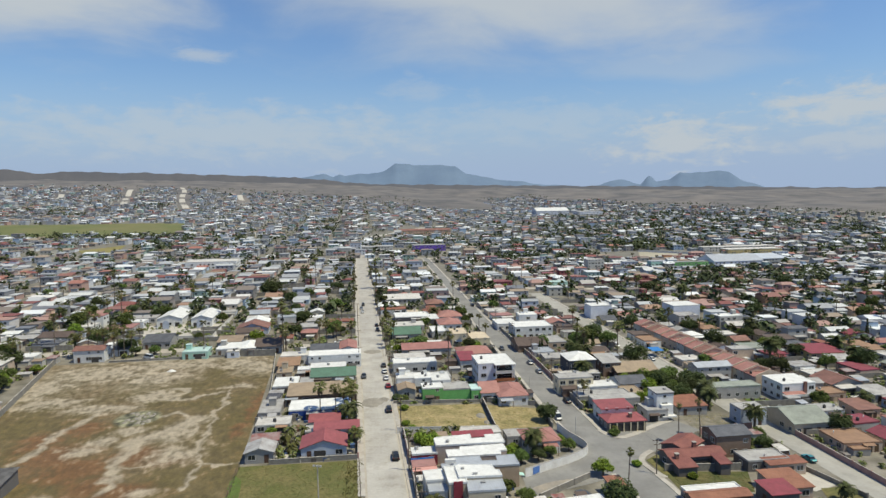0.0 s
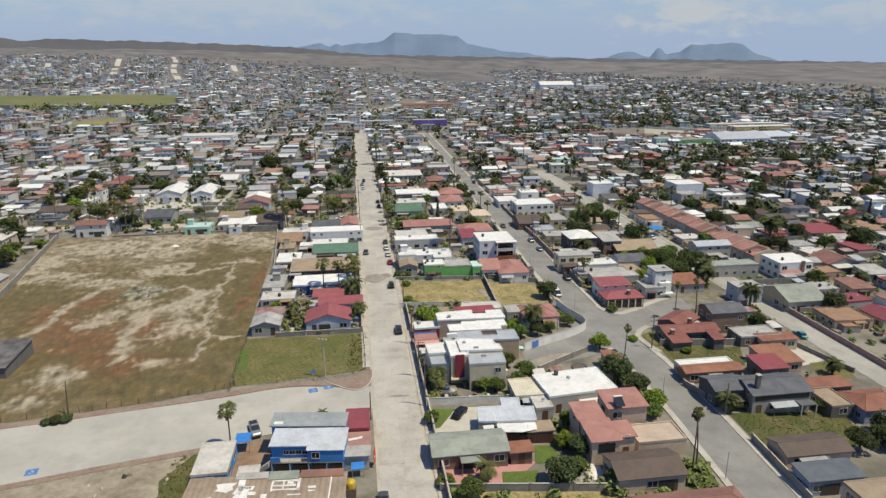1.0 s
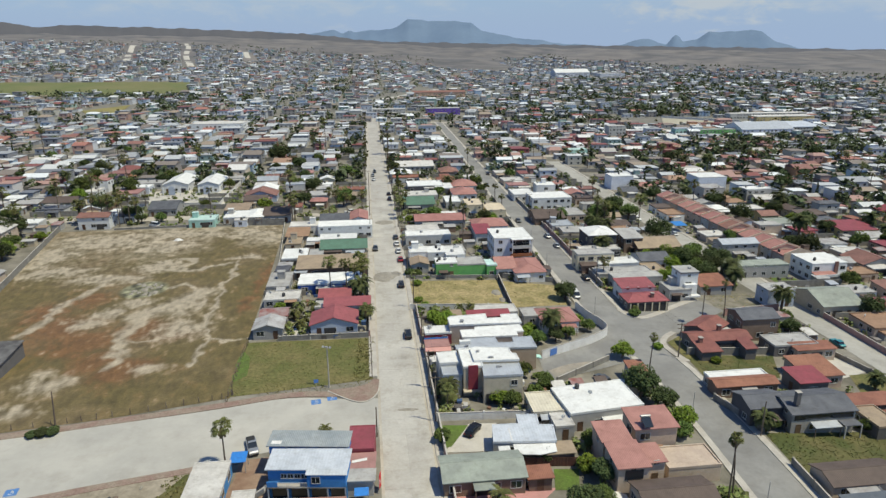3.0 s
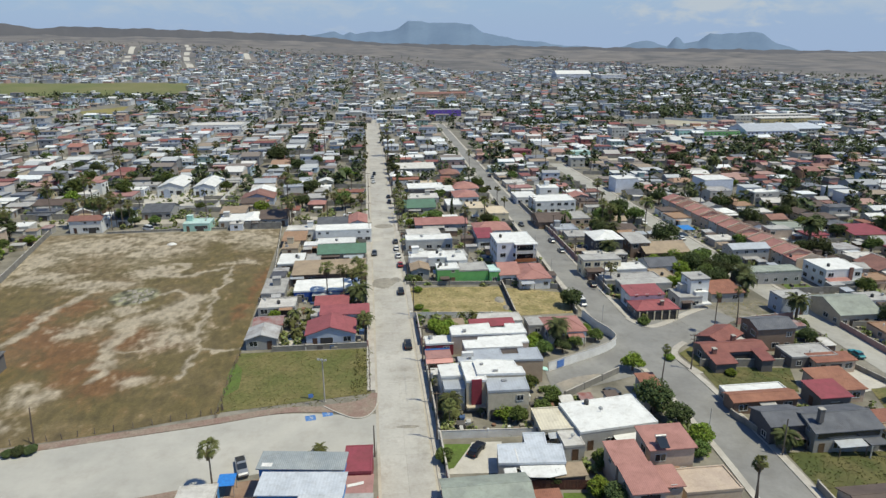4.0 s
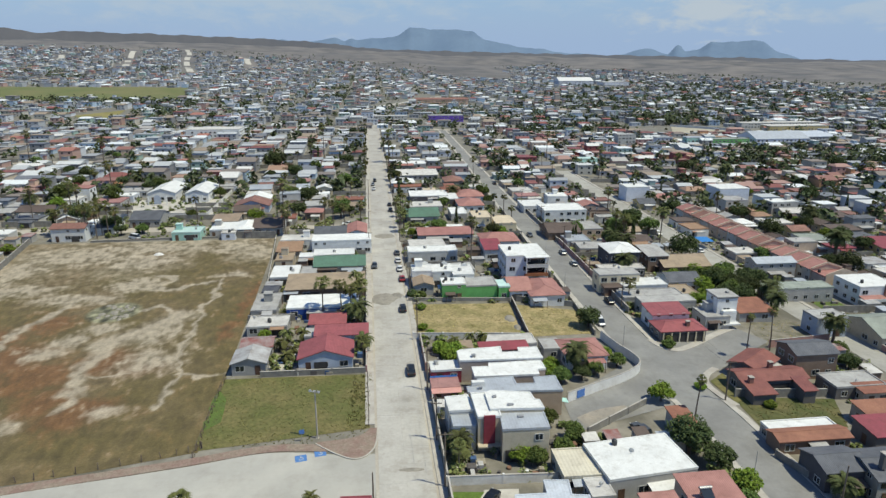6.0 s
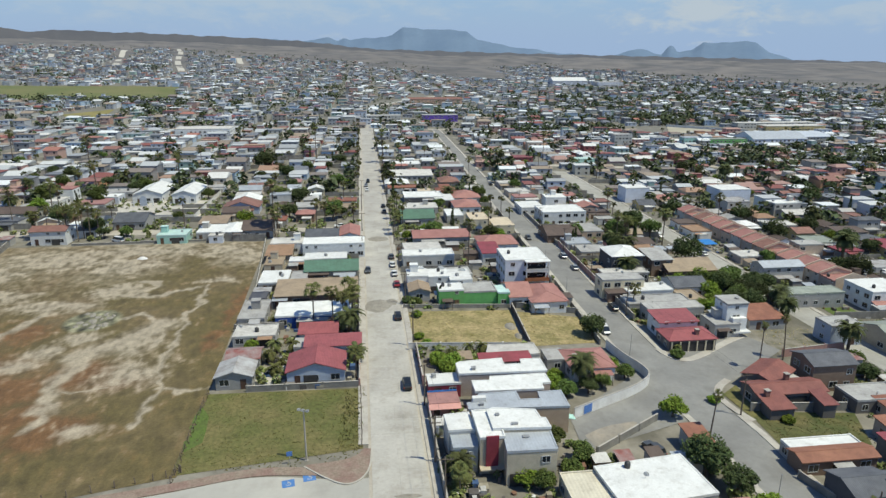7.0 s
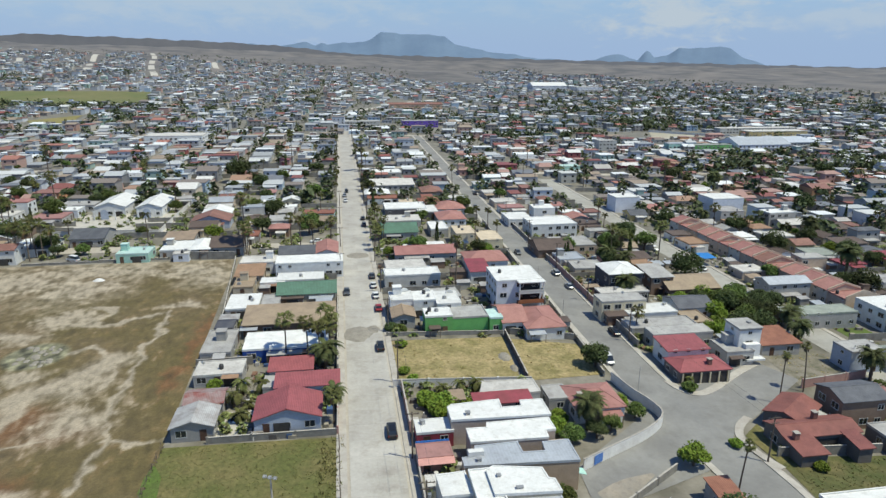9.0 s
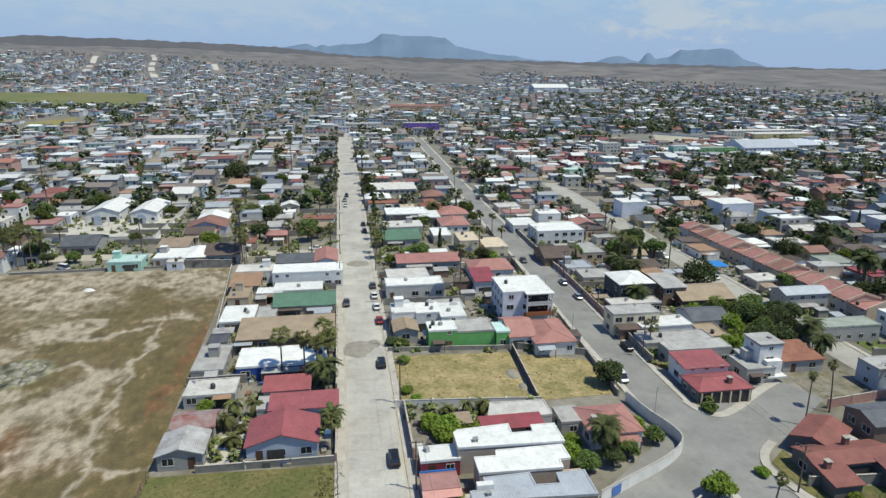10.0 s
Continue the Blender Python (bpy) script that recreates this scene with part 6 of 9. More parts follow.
def unbuilt(x, y):
    """Pastures, sports grounds, hill roads and the bare hill that the sprawl leaves free."""
    if any(a < x < b and c < y < e for a, b, c, e in CLEAR) or inside(x, y, PASTURE):
        return True
    if ((x - 235) / 115) ** 2 + ((y - 2150) / 420) ** 2 < 1:
        return True
    return y > 860 and any(off_line(x, y, a, b) < 21 for a, b in HILL_ROADS)
yy = 648.0
while yy < 3200:
    pitch = 13.5 + yy * 0.0016
    depth = 13.0 + yy * 0.0016
    street_row = int(yy / 110) != int((yy - depth) / 110)
    span = (yy + 60) * 1.06
    xx = -span * 0.86
    while xx < span:
        px, py = xx + rng.uniform(-1.8, 1.8) - 0.05 * yy, yy + rng.uniform(-2, 2)
        xx += pitch
        th = math.degrees(math.atan2(px - 10, py))
        r = math.hypot(px - 10, py)
        if not -42 < th < 47 or r > town_limit(th) + rng.uniform(-900, 60) * rng.random() or rng.random() < 0.13 or street_row:
            continue
        if int((px + 0.05 * yy + 4000) / 62) != int((px + 0.05 * yy + 4000 - pitch) / 62):
            continue
        if unbuilt(px, py):
            continue
        w, d = rng.uniform(7, min(15, pitch - 1)), rng.uniform(6.5, min(13, depth - 1))
        h = rng.choice((2.8, 2.9, 3.2, 3.2, 5.6, 5.8, 6.2)) if rng.random() < 0.97 else rng.uniform(7, 10)
        far_house(town, px, py, w, d, h, rng.choice(("flat", "flat", "flat", "flat", "gx", "hip")), py < 820)
    yy += depth
ob = new("town_houses", town.mesh("town_houses", hazed_wall, hazed_roof, far_pane))
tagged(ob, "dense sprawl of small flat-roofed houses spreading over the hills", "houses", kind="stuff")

# landmarks in the far town
for i, (a, b) in enumerate(HILL_ROADS):
    far_line = [(a[0] + (b[0] - a[0]) * k / 40 + 5 * math.sin(k * 0.21 + i), a[1] + (b[1] - a[1]) * k / 40) for k in range(41)]
    strip_along("hill_road", far_line, 16 if i < 4 else 9, 0.35, M_DRIVE, "pale street climbing the hillside", "road", 0.6)
plot("green_field", PASTURE, 0.5, surf("green_pasture", (0.115, 0.135, 0.04), (0.165, 0.155, 0.06), 0.95, 0.02, 0.4, 0.3, rnd=0), "wide green pasture below the hill", "field", 8)
plot("green_field", ((-308, 690), (-284, 692), (-315, 812), (-343, 748)), 0.4, surf("yellow_pasture", (0.25, 0.21, 0.07), (0.20, 0.18, 0.06), 0.95, 0.02, 0.4, 0.3, rnd=0), "small yellowish field among houses", "field", 8)


def hall(x, y, w, d, h, kind, wall, roof, label):
    return house(x, y, w, d, 3, h, kind, wall, roof, label, True, "large halls")


hall(58, 738, 38, 12, 6.5, "flat", "purple", "slabgrey", "purple-painted two-storey shop building")
hall(-2, 716, 34, 14, 6, "flat", "palegrey", "slabgrey", "long pale grey hall at the road's end")
hall(68, 985, 78, 14, 7, "gx", "peach", "redbrown", "long building with red-brown roof")
hall(402, 1510, 80, 44, 9, "gx", "palewhite", "white", "white industrial hall with white roof")
hall(498, 1520, 60, 44, 9, "flat", "palewhite", "slabwhite", "pale industrial hall with flat roof")
hall(-150, 588, 44, 24, 7, "flat", "white", "slabwhite", "large white hall with flat roof")
hall(282, 548, 38, 9, 6.5, "flat", "green", "greygreen", "long green-walled hall beside a sports ground")
hall(255, 551, 14, 9, 7.5, "flat", "mint", "metal", "pale turquoise hall with metal roof")
hall(330, 560, 48, 30, 6, "gx", "palewhite", "metal", "pale blue-grey sports hall with metal roof")
hall(372, 572, 34, 26, 6, "shed", "palegrey", "metalwhite", "pale grey workshop hall with metal roof")
hall(398, 640, 62, 16, 8, "flat", "yellow", "slabwhite", "ochre warehouse with pale roof")
hall(410, 690, 88, 12, 6, "flat", "palegrey", "slabwhite", "long pale shed with flat roof")
plot("sports_ground", ((262, 604), (338, 582), (358, 650), (300, 705)), 0.35, surf("sports_dirt", (0.42, 0.38, 0.29), (0.36, 0.33, 0.25), 0.95, 0.03, 0.4, 0.3, rnd=0), "pale sandy sports ground", "sports ground", 6)
yard_wall([(300, 706), (360, 652), (340, 580)], 2.5, M_WHITEW, "white wall round the sports ground")


# ---------------------------------------------------------------- mountains on the horizon
def flat_top(a, mid, top, foot, hgt, cliff=0.9):
    """Level top, a cliff, then a long apron."""
    k = abs(a - mid) - top
    return float(np.interp(k, [0, cliff, cliff * 1.8, foot * 0.62, foot], [hgt, hgt * 0.58, hgt * 0.42, hgt * 0.16, 0.0]))


def peak(a, mid, wid, hgt):
    return hgt * math.exp(-(((a - mid) / wid) ** 2))


def range_mesh(name, near, far, low, crest_at, rough_by, material):
    """A range of hills round the viewpoint, its crest given as a height in degrees for each direction."""
    s = Solid()
    n, rings = 700, 7
    for j in range(rings):
        v = j / (rings - 1)
        rad = near + (far - near) * v
        for i in range(n + 1):
            a = -50 + 105 * i / n
            crest = 64 + far * math.tan(radians(crest_at(a) + 0.03 * noise.noise(Vector((a * 2.3, 0, 4)))))
            rough = noise.fractal(Vector((a * 0.9, v * 6, 2)), 0.9, 2.2, 5)
            z = low + (crest - low) * (v ** 0.8) + rough * rough_by * v * (1 - v)
            q = radians(a)
            s.v.append((10 + rad * math.sin(q), 20 + rad * math.cos(q), z))
    for j in range(rings - 1):
        for i in range(n):
            k = j * (n + 1) + i
            s.f.append((k, k + 1, k + n + 2, k + n + 1))
    return s.mesh(name, material, smooth=True)


def blue_crest(a):
    """A flat-topped table mountain, a twin peak and low ridges between them."""
    base = float(np.interp(a, [-50, -12, -3, 8, 12, 16, 31, 38, 55], [1.6, 1.65, 1.4, 0.95, 0.8, 0.45, -0.1, -0.3, -0.3])) + 0.04 * math.sin(a * 1.7) + 0.02 * math.sin(a * 4.3)
    table = flat_top(a, 3.45, 2.65, 7.0, 1.38 - 0.01 * (a - 3.45))
    twin = flat_top(a, 27.2, 1.9, 4.6, 1.33, 0.8) + peak(a, 28.5, 0.9, 0.2) - peak(a, 26.3, 0.5, 0.06)
    return base + max(0.0, table, twin, peak(a, -5.6, 0.9, 0.33), peak(a, -4.2, 0.6, 0.34), peak(a, 22.9, 0.6, 0.98), peak(a, 20.6, 1.5, 0.66))


def brown_crest(a):
    """Low dark ridges before the mountains, highest in the west."""
    base = float(np.interp(a, [-50, -29.5, -27, -25, -23, -20, -12, -7, -2, 12, 31, 38, 55], [2.4, 2.2, 1.9, 2.12, 2.0, 1.98, 1.72, 1.45, 0.9, 0.55, 0.13, -0.05, -0.1]))
    return base + 0.035 * math.sin(a * 2.1) + 0.02 * math.sin(a * 5.3)


# distance haze made of a bluish base colour and a faint glow
def painted_haze(name, c1, c2, glow, strength):
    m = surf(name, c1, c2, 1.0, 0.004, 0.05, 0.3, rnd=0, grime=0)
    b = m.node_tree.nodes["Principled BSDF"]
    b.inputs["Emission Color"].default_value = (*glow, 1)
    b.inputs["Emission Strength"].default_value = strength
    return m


tagged(new("backdrop_mountains", range_mesh("mountain_range", 4500, 4850, 20, blue_crest, 26, painted_haze("hazy_mountain", (0.085, 0.12, 0.17), (0.06, 0.09, 0.14), (0.165, 0.25, 0.375), 0.54))), "distant range with a flat-topped table mountain in painted blue haze", "mountains", kind="structure")
tagged(new("backdrop_ridges", range_mesh("ridge_range", 4150, 4430, 20, brown_crest, 22, painted_haze("hazy_ridge", (0.06, 0.058, 0.06), (0.042, 0.043, 0.05), (0.17, 0.18, 0.215), 0.36))), "dull brown ridges with painted haze before the blue mountains", "hills", kind="structure")

# lot walls between neighbours
lw = Solid()
rng = random.Random(31)
for x, y, w, d in lots:
    if w < 8.5 or y > 470 or abs(x) > 330 or rng.random() < 0.35 or (-125 < x < -22 and y < 256) or (x < 74 and y < 187) or (70 < x < 125 and y < 190):
        continue
    yb = y - d / 2 - 0.9
    x0, x1 = x - w / 2 - 2, x + w / 2 + 6
    for mid, half in ((xc(yb), 6.4), (xs2(yb), 6.3), (xs3(yb), 6.3)):
        if x0 < mid < x1:
            x0, x1 = (mid + half, x1) if x > mid else (x0, mid - half)
        elif abs(x0 - mid) < half:
            x0 = mid + half
        elif abs(x1 - mid) < half:
            x1 = mid - half
    z = gz(x, y)
    if x1 - x0 > 3 and all(abs(yb - b) > hd + 0.3 or x1 < a - hw or x0 > a + hw for a, b, hw, hd in TAKEN):
        lw.box(x0, yb - 0.1, z - 1, x1, yb + 0.1, z + rng.uniform(1.5, 2.3))
tagged(new("lot_walls", lw.mesh("lot_walls", M_BLOCK)), "grey block walls between the house plots", "walls", kind="stuff")


# ---------------------------------------------------------------- trees and palms
def leaf_cloud(s, rng, lobes, per, size):
    """Small leaf clumps scattered through a set of lobes (centre, radii)."""
    for (cx, cy, cz), (rx, ry, rz) in lobes:
        for _ in range(per):
            a, b = rng.uniform(0, 2 * math.pi), math.acos(rng.uniform(-0.75, 1))
            k = rng.uniform(0.62, 1.08)
            p = Vector((cx + rx * k * math.sin(b) * math.cos(a), cy + ry * k * math.sin(b) * math.sin(a), cz + rz * k * math.cos(b)))
            q = Euler((rng.uniform(-0.9, 0.9), rng.uniform(-0.9, 0.9), rng.uniform(0, 6.3))).to_matrix()
            g = size * rng.uniform(0.6, 1.35)
            s.add([p + q @ Vector(c) * g for c in ((-1, -0.55, 0.0), (0.1, -0.8, 0.25), (1, 0.1, -0.1), (0.35, 0.85, 0.2), (-0.7, 0.5, -0.2))], [(0, 1, 2, 3, 4)])


def make_tree(seed, h, r, leaf, label, slim=1.0):
    rng = random.Random(seed)
    root = thing("tree", Matrix.Identity(4), label, "tree", "town trees")
    t = Solid()
    fork = h * 0.36
    t.tube((0, 0, -0.3), (0.06, 0.04, fork), 0.09 * r + 0.05, 0.06 * r + 0.03, 8)
    lobes = [((0, 0, h - r * 0.62 / slim), (r * 0.7, r * 0.7, r * 0.62 / slim))]
    n = rng.randint(6, 9)
    for i in range(n):
        a = 2 * math.pi * i / n + rng.uniform(-0.3, 0.3)
        k, z = r * rng.uniform(0.42, 0.66), rng.uniform(fork * 1.15, h - r * 0.55)
        c = (k * math.cos(a), k * math.sin(a), z)
        t.tube((0.05, 0.03, fork * 0.85), (c[0] * 0.85, c[1] * 0.85, c[2]), 0.045 * r + 0.02, 0.02, 5)
        q = r * rng.uniform(0.36, 0.54)
        lobes.append((c, (q, q, q * 0.8)))
    part("trunk", t, M_BARK, root)
    c = Solid()
    leaf_cloud(c, rng, lobes, 300, 0.038 * r + 0.07)
    part("crown", c, leaf, root)
    return root


def make_cypress(seed, h, r):
    rng = random.Random(seed)
    root = thing("cypress", Matrix.Identity(4), "tall narrow dark green cypress in a yard", "tree", "town trees")
    part("trunk", Solid().tube((0, 0, -0.3), (0, 0, h * 0.8), 0.16, 0.04, 7), M_BARK, root)
    c = Solid()
    lobes = [((rng.uniform(-0.1, 0.1), rng.uniform(-0.1, 0.1), 0.6 + (h - 1) * k / 8), (r * (1.05 - 0.095 * k),) * 2 + (h * 0.11,)) for k in range(9)]
    leaf_cloud(c, rng, lobes, 100, 0.17)
    part("crown", c, M_LEAFDARK, root)
    return root


def make_fan_palm(seed, h, big=1.0, bend=0.35):
    rng = random.Random(seed)
    root = thing("fan_palm", Matrix.Identity(4), "tall slender fan palm with a shaggy green crown", "palm", "palms")
    t = Solid()
    lean = Vector((rng.uniform(-bend, bend), rng.uniform(-0.2, 0.2), 0))
    pts = [(lean * (k / 5) ** 1.6 + Vector((0, 0, -0.3 + h * k / 5)), 0.16 - 0.012 * k) for k in range(6)]
    for (p, a), (q, b) in zip(pts, pts[1:]):
        t.tube(p, q, a, b, 8, cap=False)
    part("trunk", t, M_BARK, root)
    top = pts[-1][0]
    g, dead = Solid(), Solid()
    for i in range(26):
        a, up = i * 2.39996 + rng.uniform(-0.3, 0.3), rng.uniform(-0.5, 1.2)
        d = Vector((math.cos(a) * math.cos(up), math.sin(a) * math.cos(up), math.sin(up)))
        sidev = d.cross(Vector((0, 0, 1))).normalized()
        L = rng.uniform(1.45, 2.0) * big
        p0, p1 = top + d * 0.12, top + d * L * 0.5
        g.add([p0 - sidev * 0.035, p0 + sidev * 0.035, p1 + sidev * 0.035, p1 - sidev * 0.035], [(0, 1, 2, 3)])
        for k in range(9):  # blades of the fan, drooping at their tips
            f = (k - 4) / 4 * 1.15
            run = d * math.cos(f) + sidev * math.sin(f)
            mid = p1 + run * L * 0.32 + Vector((0, 0, 0.03))
            tip = p1 + run * L * 0.62 + Vector((0, 0, -0.34 - 0.12 * abs(f))) * big
            wv = run.cross(Vector((0, 0, 1))).normalized() * 0.09 * big
            g.add([p1, mid + wv, tip, mid - wv], [(0, 1, 2, 3)])
    for i in range(40):
        a = rng.uniform(0, 6.283)
        d = Vector((math.cos(a), math.sin(a), 0))
        p0 = top + Vector((0, 0, rng.uniform(-0.3, 0.05))) + d * 0.18
        p1 = p0 + (d * rng.uniform(0.25, 0.55) + Vector((0, 0, -rng.uniform(0.8, 1.5)))) * big
        sv = Vector((-d.y, d.x, 0)) * 0.22
        dead.add([p0 - sv * 0.4, p0 + sv * 0.4, p1 + sv, p1 - sv], [(0, 1, 2, 3)])
    part("crown", g, M_PALM, root)
    part("dead_skirt", dead, M_DEAD, root, "brown dead fronds hanging below the crown")
    return root


def make_date_palm(seed, h, L, name="date_palm", label="thick date palm with long arching feathery fronds", n=58):
    rng = random.Random(seed)
    root = thing(name, Matrix.Identity(4), label, "palm", "palms")
    t = Solid()
    for k in range(4):
        t.tube((0, 0, -0.3 + h * k / 4), (0, 0, -0.3 + h * (k + 1) / 4), 0.36 + 0.03 * (k % 2), 0.33, 9, cap=(k == 3))
    part("trunk", t, M_BARK, root)
    g = Solid()
    for i in range(n):
        a, up = i * 2.39996, radians(rng.uniform(-25, 72))
        d = Vector((math.cos(a), math.sin(a), 0))
        sv = Vector((-d.y, d.x, 0))
        ln = L * rng.uniform(0.8, 1.1)
        prev, steps = Vector((0, 0, h - 0.3)), 7
        ang = up
        for k in range(steps):
            nxt = prev + (d * math.cos(ang) + Vector((0, 0, math.sin(ang)))) * ln / steps
            ang -= 0.26
            wd = ln * 0.13 * math.sin(math.pi * min(1, (k + 1.3) / (steps + 0.6)))
            for sgn in (-1, 1):
                for u in (0.2, 0.7):
                    b = prev.lerp(nxt, u)
                    tip = b + sv * sgn * wd * 1.5 + (nxt - prev) * 0.8 + Vector((0, 0, -0.12))
                    g.add([b, b + (nxt - prev) * 0.62, tip + (nxt - prev) * 0.2, tip], [(0, 1, 2, 3)])
            prev = nxt
    part("crown", g, M_DATE if h > 3 else M_PALM, root)
    return root


PROTO = {
    "fan": [make_fan_palm(i, h) for i, h in ((1, 8.0), (2, 10.0), (3, 6.0), (4, 12.0))],
    "slim": [make_fan_palm(61, 11.4, 0.62, 1.2), make_fan_palm(62, 10.2, 0.62, 1.0), make_fan_palm(63, 8.0, 0.72, 0.3)],
    "date": [make_date_palm(5, 4.2, 3.4), make_date_palm(6, 6.0, 3.8)],
    "small_palm": [make_date_palm(7, 1.6, 2.2, "garden_palm", "small bushy garden palm with arching fronds", 26), make_date_palm(8, 2.6, 2.0, "garden_palm", "small bushy garden palm with arching fronds", 24)],
    "dark": [make_tree(i, h, r, M_LEAFDARK, "dense dark green broadleaf tree in a yard") for i, h, r in ((11, 6.0, 3.4), (12, 7.5, 3.6), (13, 5.0, 2.6))],
    "green": [make_tree(i, h, r, M_LEAF, "leafy green broadleaf tree in a yard") for i, h, r in ((21, 5.5, 3.0), (22, 4.2, 2.3), (23, 6.5, 3.2))],
    "bright": [make_tree(i, h, r, M_LEAFBRIGHT, "bright yellow-green leafy tree in a garden") for i, h, r in ((31, 4.2, 2.6), (32, 3.2, 2.0))],
    "bush": [make_tree(i, h, r, m, "low rounded garden bush") for i, h, r, m in ((41, 1.7, 1.4, M_LEAFBRIGHT), (42, 1.9, 1.5, M_LEAF), (43, 1.6, 1.3, M_LEAFDARK))],
    "cypress": [make_cypress(51, 8.0, 0.95), make_cypress(52, 6.0, 0.8)],
}
FIRST = {id(o): True for v in PROTO.values() for o in v}
tr = random.Random(77)


def plant(kind, x, y, scale=1.0, which=None):
    """Sets a plant of that kind at a place; the first of each is the model itself."""
    o = PROTO[kind][tr.randrange(len(PROTO[kind])) if which is None else which]
    scale *= 1.22 if kind == "fan" else 1.0
    m = Matrix.Translation((x, y, gz(x, y))) @ pose(0, 0, 0, 0, 0, tr.uniform(0, 360))
    if FIRST[id(o)]:
        FIRST[id(o)] = False
        o.matrix_world = m
        o.scale = (scale,) * 3
        return o
    c = copy_thing(o, m)
    c.scale = (scale,) * 3
    return c


for x, y, k, which, sc in ((-10.2, 171.4, "fan", 0, 1.05), (-5.6, 171.2, "fan", 0, 1.0), (-1.6, 168.2, "date", 0, 1.15), (-3.2, 171.6, "fan", 0, 0.85), (-1.0, 174.4, "fan", 2, 1.1), (-2.2, 178.5, "fan", 2, 1.2), (0.9, 152.4, "date", 0, 0.8), (1.2, 146.0, "fan", 2, 0.8),
                          (-15.6, 148.4, "small_palm", 0, 1.15), (-17.4, 153.6, "small_palm", 1, 1.1), (-13.2, 157.8, "small_palm", 1, 1.15), (-16.8, 158.0, "small_palm", 1, 1.25), (-18.4, 147.4, "small_palm", 1, 0.75), (-14.8, 153.0, "small_palm", 0, 0.8),
                          (46.2, 141.6, "date", 1, 0.95), (25.2, 155.8, "small_palm", 1, 1.0), (28.2, 155.4, "small_palm", 1, 1.1), (21.5, 156.2, "small_palm", 0, 0.9), (88.8, 150.6, "slim", 0, 0.95), (97.4, 155.4, "slim", 1, 1.0), (114.6, 186.5, "date", 1, 1.0), (112.0, 178.8, "date", 1, 0.95),
                          (72.6, 184.4, "fan", 2, 0.9), (31.6, 214.6, "fan", 3, 1.05), (-16.4, 258.6, "fan", 1, 0.9), (-19.5, 258.0, "fan", 1, 1.0), (-12.2, 259.5, "fan", 0, 1.0), (-6.2, 259.0, "fan", 0, 1.1), (-35.0, 256.5, "fan", 0, 1.1), (-33.0, 253.0, "fan", 0, 0.9), (-33.6, 259.0, "fan", 1, 0.9),
                          (9.2, 262.0, "fan", 0, 0.8), (10.4, 256.0, "fan", 2, 1.0), (12.0, 268.0, "fan", 0, 0.9), (11.0, 274.0, "date", 0, 0.9), (-19.4, 92.4, "fan", 0, 0.82), (18.6, 108.2, "fan", 2, 0.65), (19.0, 110.6, "small_palm", 1, 1.2), (19.2, 112.6, "date", 0, 0.8),
                          (61.3, 81.8, "slim", 0, 1.0), (62.6, 83.0, "slim", 1, 1.0), (77.6, 100.6, "date", 0, 0.8), (112.0, 116.8, "date", 0, 0.75), (63.9, 122.6, "slim", 1, 0.95), (-102, 258.4, "fan", 1, 0.9), (-99, 256.6, "fan", 1, 1.0), (-96.5, 258.0, "fan", 0, 1.0), (-105, 262, "fan", 1, 1.0), (-108, 259, "fan", 0, 1.1), (-112, 262, "fan", 1, 0.8), (-117, 256, "fan", 0, 1.0)):
    plant(k, x, y, sc, which)
